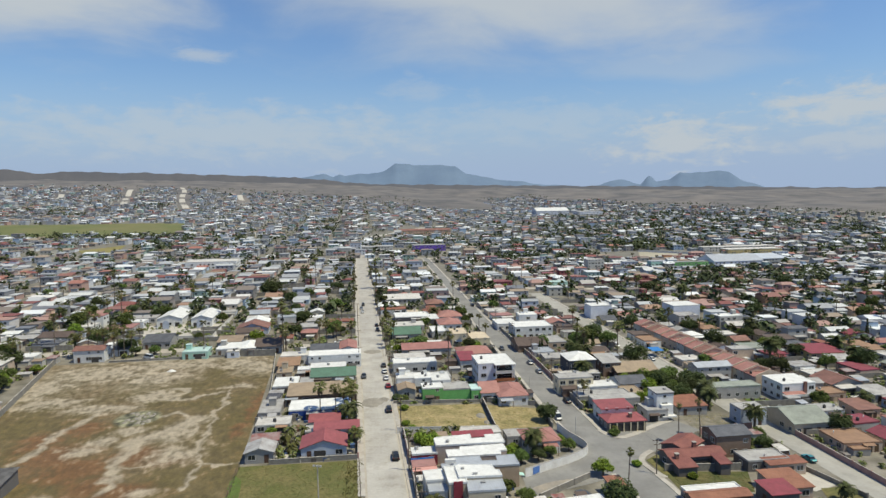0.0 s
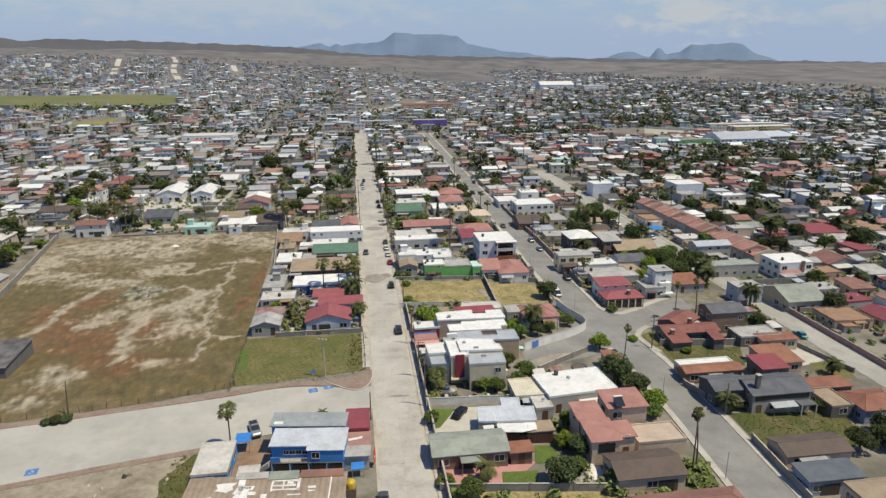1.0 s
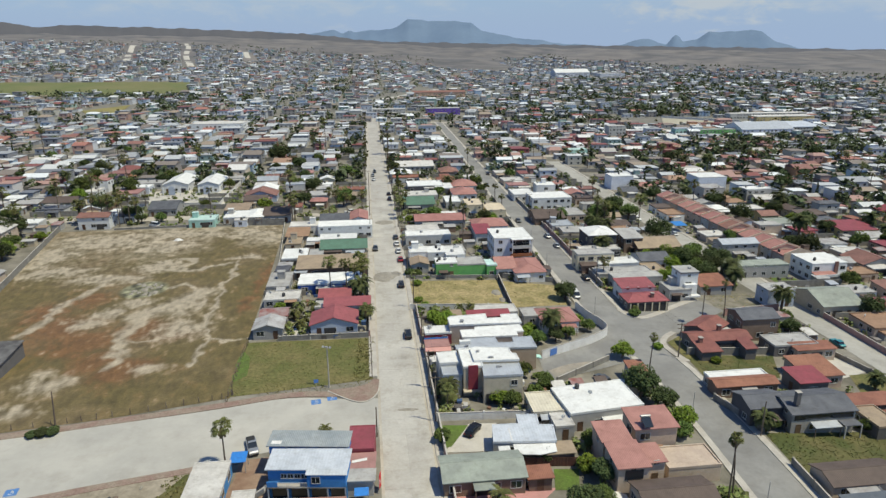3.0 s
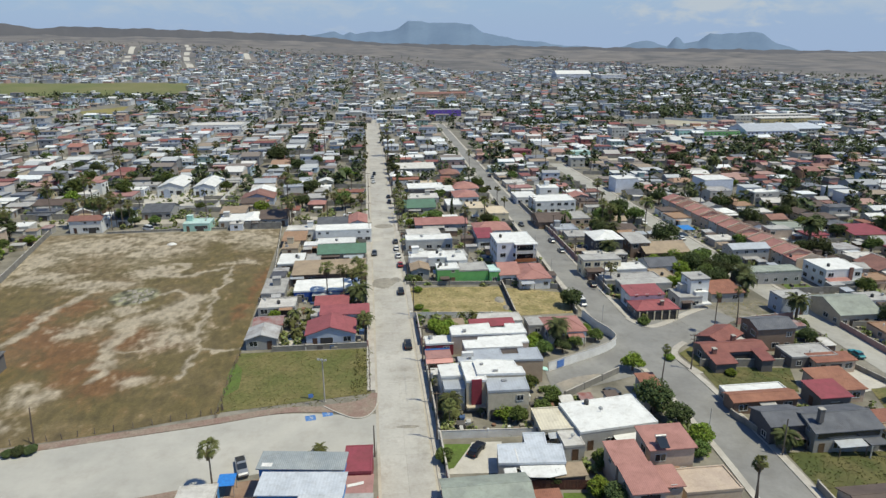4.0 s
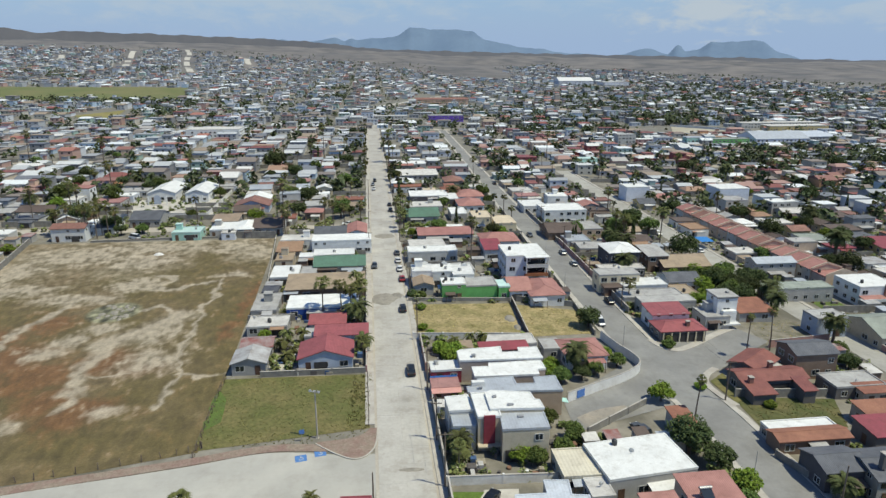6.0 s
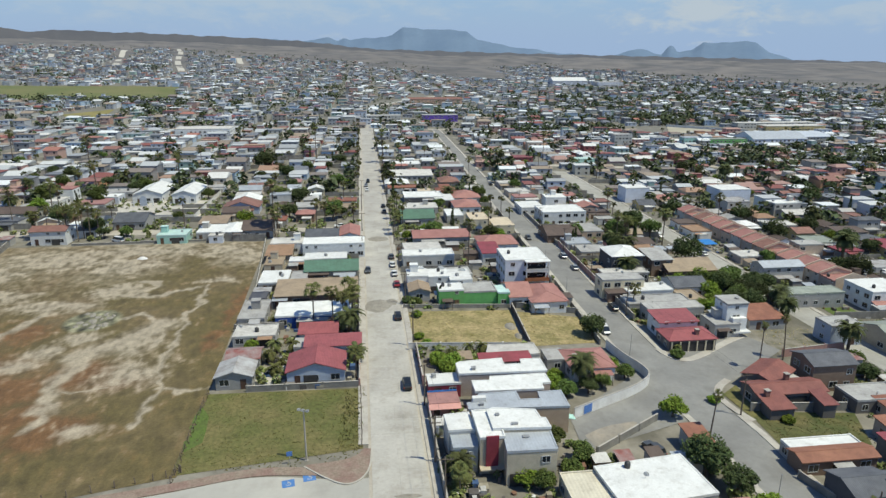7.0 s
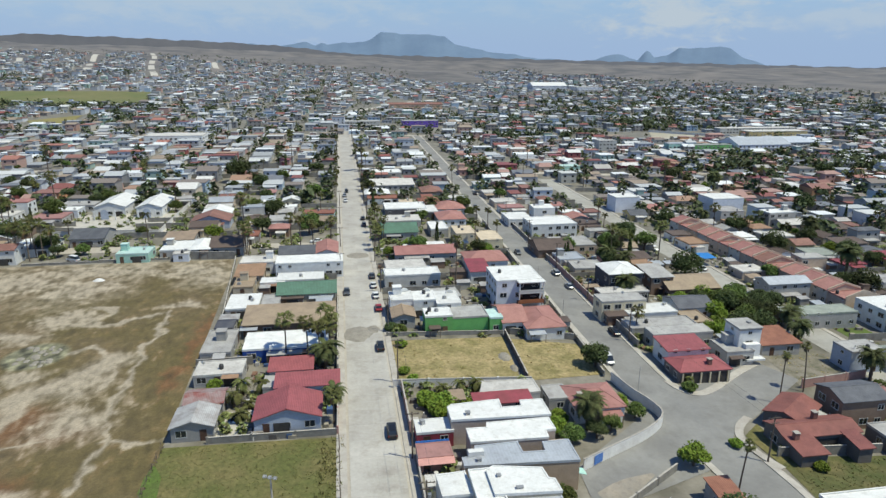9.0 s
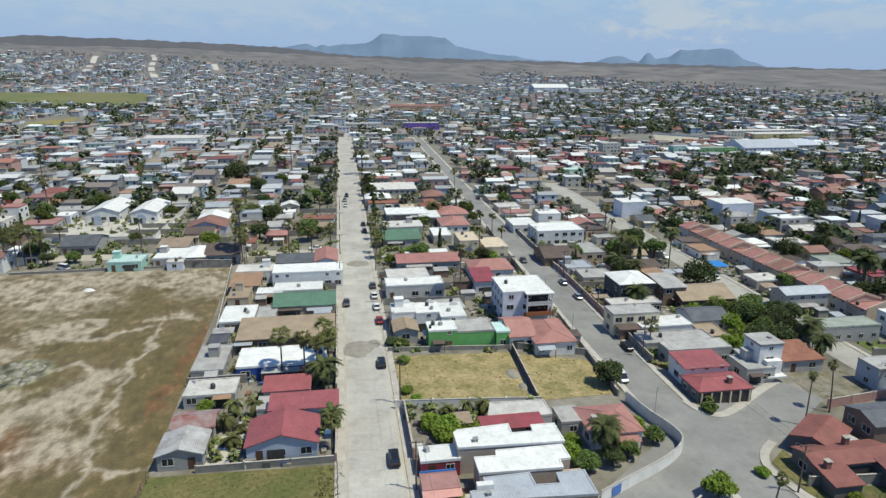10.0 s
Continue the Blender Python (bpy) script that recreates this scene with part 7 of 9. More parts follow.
for x, y, k, which, sc in ((60.6, 130.4, "bright", 0, 1.05), (58.4, 112.6, "dark", 1, 1.0), (61.6, 108.6, "dark", 0, 0.8), (62.8, 102.4, "bright", 0, 1.0), (61.0, 98.6, "green", 1, 0.8), (43.0, 96.0, "green", 1, 0.8), (42.6, 85.6, "dark", 2, 0.85), (40.6, 88.8, "bright", 1, 0.95), (37.2, 78.2, "dark", 0, 0.85), (40.6, 80.8, "green", 1, 0.8), (34.2, 91.4, "dark", 2, 0.6), (95.6, 86.2, "dark", 2, 0.95), (101.5, 87.4, "dark", 0, 0.8), (80.4, 101.6, "green", 1, 0.6), (98.2, 100.6, "green", 1, 0.7), (105.0, 92.0, "dark", 1, 0.7),
                          (28.6, 110.4, "bright", 1, 1.0), (31.4, 109.6, "green", 1, 0.8), (24.6, 79.4, "small_palm", 1, 1.3), (18.0, 78.6, "bush", 1, 1.1), (21.6, 75.2, "green", 1, 0.9), (46.2, 77.6, "green", 1, 0.8), (-5.4, 99.0, "small_palm", 0, 0.8), (-53.4, 104.9, "bush", 2, 0.95), (-55.2, 104.5, "bush", 2, 1.0), (-56.8, 104.1, "bush", 2, 0.8), (-22.6, 159.8, "bright", 1, 0.85),
                          (-4.0, 101.6, "small_palm", 0, 0.8), (18.6, 150.6, "bush", 0, 1.7), (21.6, 149.8, "bush", 0, 1.9), (20.0, 147.4, "bush", 0, 1.6), (23.8, 148.6, "bush", 0, 1.6), (56.2, 166.6, "dark", 0, 0.95), (40.4, 140.6, "bright", 1, 1.0), (42.2, 137.4, "green", 1, 0.9), (41.6, 144.4, "bush", 0, 1.3), (38.6, 134.4, "bush", 1, 1.2), (108.0, 205.0, "bright", 0, 1.4), (103.6, 201.0, "green", 0, 1.2), (99.2, 195.4, "bright", 0, 1.3), (109.0, 197.0, "dark", 0, 1.0), (112.4, 209.0, "green", 0, 1.1), (96.4, 187.0, "bright", 0, 1.1), (101.8, 189.0, "bright", 1, 1.3), (103.0, 209.6, "bright", 0, 1.2), (106.0, 192.0, "green", 2, 0.9), (94.6, 205.4, "bright", 1, 1.3), (116.5, 203.0, "dark", 2, 1.2),
                          (116.4, 160.2, "date", 1, 1.05), (104.4, 199.2, "dark", 1, 1.0), (101.0, 184.6, "dark", 0, 1.1), (106.6, 185.4, "dark", 1, 0.9), (111.4, 193.4, "dark", 0, 1.1), (99.0, 203.6, "dark", 2, 1.1), (107.6, 200.8, "green", 2, 1.1), (114.0, 198.6, "dark", 1, 0.9), (87.0, 245.0, "green", 2, 1.1), (89.4, 247.6, "fan", 1, 1.0), (85.6, 237.4, "dark", 1, 0.9), (91.0, 243.0, "fan", 0, 1.2), (86.0, 241.0, "date", 1, 1.0), (94.4, 181.4, "bright", 0, 1.2), (91.6, 184.0, "bright", 1, 1.3), (120.0, 202.4, "dark", 0, 1.0), (105.0, 150.5, "dark", 2, 0.9), (110.6, 146.0, "dark", 0, 0.7), (113.4, 153.4, "green", 1, 0.9), (101.4, 152.4, "bush", 1, 1.3), (72.6, 155.8, "bush", 1, 1.1), (73.8, 158.4, "small_palm", 1, 0.7), (52.6, 152.6, "green", 1, 0.8), (55.2, 149.4, "bright", 1, 0.9), (56.6, 145.4, "green", 1, 0.8), (50.6, 141.2, "green", 1, 0.8), (47.0, 138.8, "dark", 2, 0.7), (33.0, 118.2, "bright", 1, 0.9), (37.0, 113.8, "bush", 1, 1.2), (35.6, 121.0, "green", 1, 0.9), (39.4, 116.6, "green", 1, 0.9), (-63.5, 398.0, "dark", 1, 1.9), (71.2, 135.8, "bush", 0, 0.9), (80.4, 134.2, "bush", 1, 1.2), (82.0, 128.6, "bush", 0, 0.9),
                          (16.8, 97.4, "green", 1, 0.7), (23.6, 254.0, "green", 0, 1.1), (20.5, 256.4, "bright", 0, 1.1), (13.4, 249.6, "bright", 1, 1.0), (12.2, 186.8, "bush", 2, 1.3), (14.6, 185.4, "bush", 1, 1.2), (21.0, 185.0, "cypress", 1, 0.9), (24.8, 184.9, "cypress", 1, 0.7), (14.6, 177.6, "bush", 0, 1.0), (14.4, 164.2, "bush", 0, 0.9), (16.0, 161.0, "bush", 0, 0.8), (76.4, 256.0, "green", 2, 1.0), (92.8, 262.0, "green", 2, 1.1), (94.0, 257.0, "dark", 1, 1.0), (90.4, 252.0, "cypress", 0, 1.0), (73.8, 249.6, "cypress", 1, 0.9), (75.0, 249.8, "cypress", 1, 1.0), (96.5, 266.0, "date", 0, 1.0),
                          (-100.4, 262.6, "dark", 0, 1.2), (-118, 276, "dark", 1, 1.3), (-122, 283, "fan", 1, 1.1), (-121, 314, "green", 2, 1.4), (-119, 292, "cypress", 0, 1.2), (-136, 276, "fan", 3, 1.0), (-128, 290, "fan", 1, 1.2), (-112, 254, "fan", 1, 1.0), (-102, 254, "fan", 0, 1.1), (-139, 300, "bright", 0, 1.6), (-145, 318, "green", 0, 1.7), (-95.0, 258.0, "dark", 2, 0.9), (-88.0, 260.0, "green", 1, 1.0), (-76.6, 283.0, "green", 1, 1.0), (-96.0, 287.0, "green", 1, 0.9)):
    plant(k, x, y, sc, which)

# more of them in yards along the streets
n_more, tries = 0, 0
while n_more < 185 and tries < 9000:
    tries += 1
    y = 140 + 330 * tr.random() ** 1.1
    x = 10 + (y + 10) * math.tan(radians(tr.uniform(-36, 44)))
    if x > 105 and tr.random() < 0.25:
        x, y = x * 0.9, y * 0.9
    k = tr.choice(["dark"] * 8 + ["green"] * 5 + ["bright"] * 2 + ["fan"] * 8 + ["date"] * 3 + ["cypress"] * 2)
    if (-124 < x < -24 and y < 256) or (-30 < x < 58 and y < 252) or (-30 < x < 125 and y < 205) or (k == "fan" and 58 < x < 160 and y < 340 and tr.random() < 0.75) or (15 < x < 150 and tr.random() < 0.35) or not free(x, y, 1.6, 1.6, 0.1):
        continue
    plant(k, x, y, tr.uniform(0.85, 1.45))
    TAKEN.append((x, y, 1.2, 1.2))
    n_more += 1

for k in range(16):
    y = tr.uniform(185, 250)
    x = -124 + 0.23 * (250 - y) - tr.uniform(1.5, 22)
    plant(tr.choice(["dark"] * 5 + ["green"] * 3 + ["fan"] * 3 + ["bright"]), x, y, tr.uniform(0.9, 1.4))
# far trees and shrubs, past counting
woods = Solid()
tr = random.Random(5)


def far_tree(s, x, y, h, r, n):
    z = gz(x, y)
    for _ in range(n):
        a, u = tr.uniform(0, 6.283), tr.uniform(-1, 1)
        k = tr.uniform(0.5, 1.05) * math.sqrt(1 - u * u) * r
        p = Vector((x + k * math.cos(a), y + k * math.sin(a), z + h * 0.55 + u * h * 0.45))
        q = Euler((tr.uniform(-0.9, 0.9), tr.uniform(-0.9, 0.9), tr.uniform(0, 6.3))).to_matrix()
        g = r * tr.uniform(0.2, 0.42)
        s.add([p + q @ Vector(c) * g for c in ((-1, -0.6, 0), (0.7, -0.8, 0.2), (1, 0.6, -0.1), (-0.5, 0.9, 0.15))], [(0, 1, 2, 3)])


for _ in range(13000):
    th = tr.uniform(-41, 46)
    r = 330 + 2600 * tr.random() ** 1.15
    x, y = 10 + r * math.sin(radians(th)), r * math.cos(radians(th))
    if r > town_limit(th) + 150 or unbuilt(x, y):
        continue
    if abs(x - xc(y)) < 7 and y < 700 or abs(x - xs2(y)) < 7 and y < 560:
        continue
    if y < 640 and not free(x, y, 1.2, 1.2, 0.0):
        continue
    if y < 640 and tr.random() < (0.6 if x < 170 else 0.2):
        continue
    if y < 640 and tr.random() < 0.3:
        far_tree(woods, x, y, tr.uniform(5, 8.5), tr.uniform(2.2, 4.2), 46)
        continue
    if th > 8 and 450 < r < 1300 and tr.random() < 0.35:
        far_tree(woods, x + 4, y + 3, tr.uniform(5, 8), tr.uniform(3, 5), 22)
    if tr.random() < 0.16:
        far_tree(woods, x, y, tr.uniform(9, 13), tr.uniform(1.0, 1.7), 20)
    else:
        far_tree(woods, x, y, tr.uniform(3.5, 7.5), tr.uniform(1.8, 4.2), 26 if r < 800 else 14)
for _ in range(46):  # groves
    th, r = tr.choice((tr.uniform(-40, 6), tr.uniform(14, 42), tr.uniform(16, 42), tr.uniform(16, 32))), tr.uniform(760, 1750)
    gx0, gy0 = 10 + r * math.sin(radians(th)), r * math.cos(radians(th))
    for _ in range(26):
        x, y = gx0 + tr.gauss(0, 26), gy0 + tr.gauss(0, 16)
        if abs(x - xc(y)) > 8 and abs(x - xs2(y)) > 8 and not unbuilt(x, y) and (y > 645 or free(x, y, 1.5, 1.5, 0.0)):
            far_tree(woods, x, y, tr.uniform(6, 11), tr.uniform(2.5, 5), 18)
for gx0, gy0, sx, sy, n in ((247, 464, 26, 16, 22), (305, 452, 36, 18, 34), (255, 428, 14, 8, 10), (330, 486, 30, 12, 18), (470, 1080, 90, 60, 150), (560, 1380, 80, 50, 90), (720, 1180, 120, 40, 120), (690, 1010, 120, 30, 70), (-250, 880, 60, 14, 60), (-390, 880, 60, 10, 60), (-345, 850, 50, 12, 40)):
    for _ in range(n):
        x, y = gx0 + tr.gauss(0, sx), gy0 + tr.gauss(0, sy)
        if not unbuilt(x, y):
            far_tree(woods, x, y, tr.uniform(6, 11), tr.uniform(2.5, 5), 26 if y < 600 else 16)
tagged(new("far_trees", woods.mesh("far_trees", surf("far_leaves", (0.062, 0.082, 0.04), (0.092, 0.108, 0.055), 0.8, 0.01, 0.5, 0.1, rnd=0, grime=0, island=0.3, spec=0.1))), "dark green trees scattered through the far town", "trees", kind="stuff")

shrubs = Solid()
for _ in range(6000):
    y = 66 + 300 * tr.random()
    x = 10 + (y + 25) * math.tan(radians(tr.uniform(-34, 43)))
    if (-122 < x < -24 and 100 < y < 253) or (x < 8 and y < 116) or abs(x - xc(y)) < 6.5 or abs(x - xs2(y)) < 6.3 or abs(x - xs3(y)) < 6 or (40 < x < 100 and 117 < y < 170):
        continue
    if (12 < x < 57 and 159 < y < 183) or (x < 6 and y < 143) or (76 < x < 103 and y < 101) or (16 < x < 40 and 76 < y < 104) or (105 < x < 121 and y < 137) or (98 < x < 117 and 156 < y < 177) or (120 < x < 141 and 178 < y < 194) or any(abs(x - a) < hw + 0.6 and abs(y - b) < hd + 0.6 for a, b, hw, hd in TAKEN):
        continue
    far_tree(shrubs, x, y, tr.uniform(0.5, 2.2), tr.uniform(0.5, 1.4), 34)
tagged(new("shrubs", shrubs.mesh("shrubs", surf("shrub_leaves", (0.13, 0.17, 0.045), (0.20, 0.21, 0.07), 0.8, 0.08, 3, 0.1, rnd=0, grime=0, island=0.45))), "low green shrubs and weeds in the yards", "shrubs", kind="stuff")
weeds = Solid()
for x0, x1, y0, y1, n in ((12, 38, 160, 181, 160), (41, 56, 162, 179, 70), (17, 45, 60, 75, 160), (99, 115, 160, 174, 90)):
    for _ in range(n):
        far_tree(weeds, tr.uniform(x0, x1), tr.uniform(y0, y1), tr.uniform(0.12, 0.4), tr.uniform(0.12, 0.4), 7)
grass = Solid()


def tuft(s, x, y, h, r):
    """A tussock of thin leaning blades."""
    z = gz(x, y) + 0.03
    for _ in range(9):
        a, k, b = tr.uniform(0, 6.283), r * tr.random(), tr.uniform(0, 6.283)
        p = Vector((x + k * math.cos(a), y + k * math.sin(a), z))
        e = Vector((math.cos(b), math.sin(b), 0)) * (0.06 + 0.12 * h)
        tip = p + Vector((tr.uniform(-0.5, 0.5) * h, tr.uniform(-0.5, 0.5) * h, h * tr.uniform(0.5, 1)))
        s.add([p - e, p + e, tip], [(0, 1, 2)])


for x0, x1, y0, y1, n, tall in ((77.5, 102, 88, 100.4, 900, 0.2), (76.8, 96, 122, 131.8, 500, 0.18), (-28.5, -22.6, 66, 91, 350, 0.35), (58.5, 64, 72.5, 84, 300, 0.25), (-25, 3, 116.5, 141, 1400, 0.16), (-0.5, 3.3, 120, 141, 160, 0.5)):
    for _ in range(n):
        tuft(grass, tr.uniform(x0, x1), tr.uniform(y0, y1), tall * tr.uniform(0.35, 1.2), tall * tr.uniform(0.5, 1.4))
tagged(new("wild_grass", grass.mesh("wild_grass", surf("wild_blades", (0.145, 0.155, 0.042), (0.235, 0.20, 0.082), 0.9, 0.09, 3, 0.1, rnd=0, grime=0, island=0.4))), "clumps of tall wild grass on green plots", "grass", kind="stuff")
tagged(new("weeds", weeds.mesh("weeds", surf("dry_weeds", (0.30, 0.25, 0.09), (0.38, 0.29, 0.13), 0.9, 0.1, 3, 0.1, rnd=0, grime=0, island=0.4))), "tufts of dry weeds on vacant ground", "weeds", kind="stuff")


def far_palm(s, x, y, h):
    """A palm too far off to pick apart: stem and a drooping crown."""
    z = gz(x, y)
    s.tube((x, y, z - 0.3), (x + tr.uniform(-0.3, 0.3), y, z + h), 0.2, 0.14, 5, 0, False)
    for i in range(18):
        a, up = i * 2.4, tr.uniform(-0.7, 0.9)
        d = Vector((math.cos(a) * math.cos(up), math.sin(a) * math.cos(up), math.sin(up)))
        sv = Vector((-math.sin(a), math.cos(a), 0)) * 0.42
        p0, p1 = Vector((x, y, z + h)), Vector((x, y, z + h)) + d * 1.3
        p2 = p1 + d * 0.5 + Vector((0, 0, -0.55))
        s.add([p0, p1 - sv, p2, p1 + sv], [(0, 1, 2, 3)], 1)


palms = Solid()
tr = random.Random(15)
n_p = 0
while n_p < 130:
    y = 255 + 520 * tr.random()
    x = 10 + y * math.tan(radians(tr.uniform(-38, 43)))
    if abs(x - xc(y)) < 5.5 or abs(x - xs2(y)) < 5.2 or not free(x, y, 0.8, 0.8, 0.0) and tr.random() < 0.9:
        continue
    far_palm(palms, x, y, tr.uniform(5, 10.5))
    n_p += 1
for y in range(290, 690, 9):
    for sgn in (-1, 1):
        if tr.random() < 0.3:
            far_palm(palms, xc(y) + sgn * tr.uniform(6.2, 7.5), y + tr.uniform(-3, 3), tr.uniform(4, 8.5))
tagged(new("far_palms", palms.mesh("far_palms", M_BARK, M_PALM)), "many slender palms standing between the far houses", "palms", kind="stuff")


# ---------------------------------------------------------------- parked cars
def wheel_meshes():
    t, r = Solid(), Solid()
    n = 14
    ring = lambda rad, x: [(x, rad * math.cos(2 * math.pi * i / n), rad * math.sin(2 * math.pi * i / n)) for i in range(n)]
    t.add(ring(0.20, -0.1) + ring(0.30, -0.11) + ring(0.33, -0.06) + ring(0.33, 0.06) + ring(0.30, 0.11) + ring(0.20, 0.1), [(k * n + i, k * n + (i + 1) % n, (k + 1) * n + (i + 1) % n, (k + 1) * n + i) for k in range(5) for i in range(n)])
    r.add(ring(0.2, -0.085) + ring(0.06, -0.105) + ring(0.2, 0.085) + ring(0.06, 0.105), [(i, (i + 1) % n, n + (i + 1) % n, n + i) for i in range(n)] + [(2 * n + (i + 1) % n, 2 * n + i, 3 * n + i, 3 * n + (i + 1) % n) for i in range(n)] + [tuple(range(n, 2 * n)), tuple(range(4 * n - 1, 3 * n - 1, -1))] + [(i, 2 * n + i, 2 * n + (i + 1) % n, (i + 1) % n) for i in range(n)])
    return t.mesh("tyre", M_TYRE, smooth=True), r.mesh("rim", M_RIM)


TYRE, RIM = wheel_meshes()
CAR_PAINT = {k: surf("car_paint_" + k.replace(" ", "_"), c, tuple(v * 0.9 for v in c), 0.3, 0.5, 6, 0.02, mt, rnd=0, grime=0.12) for k, c, mt in (("black", (0.016, 0.017, 0.02), 0.2), ("white", (0.72, 0.72, 0.71), 0.0), ("silver", (0.40, 0.41, 0.42), 0.5), ("red", (0.30, 0.025, 0.03), 0.1), ("grey", (0.11, 0.115, 0.12), 0.4), ("teal", (0.05, 0.26, 0.28), 0.2), ("blue", (0.03, 0.07, 0.22), 0.2))}


def lofted(sections):
    """A body through cross sections given as (y, half width, z low, z high, half width on top)."""
    s = Solid()
    for y, hw, lo, hi, ht in sections:
        mz = lo + (hi - lo) * 0.55
        s.v += [(-hw * 0.92, y, lo), (-hw, y, mz), (-ht, y, hi), (ht, y, hi), (hw, y, mz), (hw * 0.92, y, lo)]
    for k in range(len(sections) - 1):
        a, b = 6 * k, 6 * k + 6
        for i in range(6):
            j = (i + 1) % 6
            s.f.append((a + i, a + j, b + j, b + i))
    n = 6 * (len(sections) - 1)
    s.f += [(5, 4, 3, 2, 1, 0), tuple(n + i for i in range(6))]
    return s


def car(x, y, turn, colour, kind="saloon"):
    long_, high = {"saloon": (4.4, 1.45), "suv": (4.5, 1.7), "pickup": (5.2, 1.75), "van": (4.9, 2.0)}[kind]
    word = {"saloon": "saloon car", "suv": "sport utility car", "pickup": "pickup truck", "van": "van"}[kind]
    root = thing("car" if kind != "pickup" else "pickup_truck", pose(x, y, gz(x, y) + 0.11, 0, 0, turn), f"{colour} {word} parked at the kerb", "car", "parked cars")
    L, b = long_ / 2, 0.62 * high if kind != "van" else 0.5 * high
    hw = 0.88
    body = lofted([(-L, hw * 0.8, 0.38, b * 0.82, hw * 0.7), (-L * 0.93, hw * 0.97, 0.26, b * 0.95, hw * 0.86), (-L * 0.45, hw, 0.22, b, hw * 0.93), (L * 0.4, hw, 0.22, b, hw * 0.93), (L * 0.9, hw * 0.97, 0.24, b * 0.93, hw * 0.86), (L, hw * 0.82, 0.36, b * 0.75, hw * 0.7)])
    part("body", body, CAR_PAINT[colour], root)
    back = {"saloon": -0.68, "suv": -0.93, "pickup": -0.12, "van": -0.95}[kind]
    front = {"saloon": 0.38, "suv": 0.42, "pickup": 0.52, "van": 0.78}[kind]
    cab = lofted([(L * back, hw * 0.84, b - 0.03, b + 0.02, hw * 0.82), (L * (back + 0.16), hw * 0.84, b - 0.03, high - 0.04, hw * 0.68), (L * (front - 0.3), hw * 0.85, b - 0.03, high - 0.04, hw * 0.7), (L * front, hw * 0.86, b - 0.03, b + 0.02, hw * 0.84)])
    glass_ = part("cabin_glass", cab, M_PANE, root, "dark tinted windows")
    roof = lofted([(L * (back + 0.15), hw * 0.69, high - 0.06, high - 0.02, hw * 0.6), (L * (back + 0.22), hw * 0.71, high - 0.06, high, hw * 0.62), (L * (front - 0.36), hw * 0.72, high - 0.06, high, hw * 0.63), (L * (front - 0.29), hw * 0.71, high - 0.06, high - 0.02, hw * 0.6)])
    part("car_roof", roof, CAR_PAINT[colour], root)
    if kind == "pickup":
        bed = Solid().box(-0.72, -L * 0.92, b - 0.02, 0.72, -L * 0.16, b + 0.012)
        part("load_bed", bed, M_TYRE, root, "dark open load bed")
    for sx in (-1, 1):
        for sy in (-0.62, 0.62):
            w = part("wheel", TYRE, None, root)
            w.matrix_local = Matrix.Translation((sx * 0.80, sy * L, 0.33))
            part("rim", RIM, None, w)
        part("headlight", Solid().box(sx * 0.62 - 0.16, L * 0.955, b * 0.62, sx * 0.62 + 0.16, L * 1.0, b * 0.8), M_LAMP, root)
        part("rear_light", Solid().box(sx * 0.64 - 0.12, -L * 1.0, b * 0.62, sx * 0.64 + 0.12, -L * 0.955, b * 0.85), M_REAR, root)
    part("bumper", Solid().box(-hw * 0.86, L * 0.985, 0.36, hw * 0.86, L * 1.02, 0.54), M_TYRE, root)
    part("bumper", Solid().box(-hw * 0.86, -L * 1.02, 0.36, hw * 0.86, -L * 0.985, 0.54), M_TYRE, root)
    return root


car(11.4, 141.6, 3, "black", "suv")
car(9.8, 176.6, 3, "black", "suv")
car(9.6, 200.6, 3, "red")
car(8.9, 210.2, 3, "white")
car(8.3, 218.8, 3, "white")
car(7.9, 227.4, 3, "grey")
car(0.9, 213.6, 183, "grey")
car(4.6, 292.2, 3, "grey", "suv")
car(4.0, 303.0, 3, "black")
car(-4.5, 340.0, 183, "white")
car(-5.5, 352.0, 183, "silver")
car(-5.0, 363.0, 183, "black", "suv")
car(59.9, 169.2, 182, "white", "van")
car(67.3, 184.6, 2, "black", "suv")
car(66.2, 219.0, 2, "silver")
car(65.6, 231.5, 2, "silver", "suv")
car(58.4, 254.2, 182, "grey")
car(55.0, 329.0, 182, "grey")
car(59.9, 362.0, 2, "black")
car(-16.2, 97.6, 200, "silver", "pickup")
car(7.9, 74.2, 3, "grey", "pickup")
car(22.6, 100.4, 328, "black")
car(52.4, 119.0, 20, "grey", "suv")
car(118.6, 139.0, 2, "teal")
car(119.0, 240.0, 2, "white")
car(118.2, 252.0, 2, "grey")
car(112.4, 263.0, 182, "white", "suv")
car(17.0, 249.4, 90, "red")
car(18.6, 116.2, 60, "black")
car(-88.0, 252.6, 60, "white", "van")
car(-12.0, 268.6, 95, "white")
car(74.2, 214.8, 90, "silver")


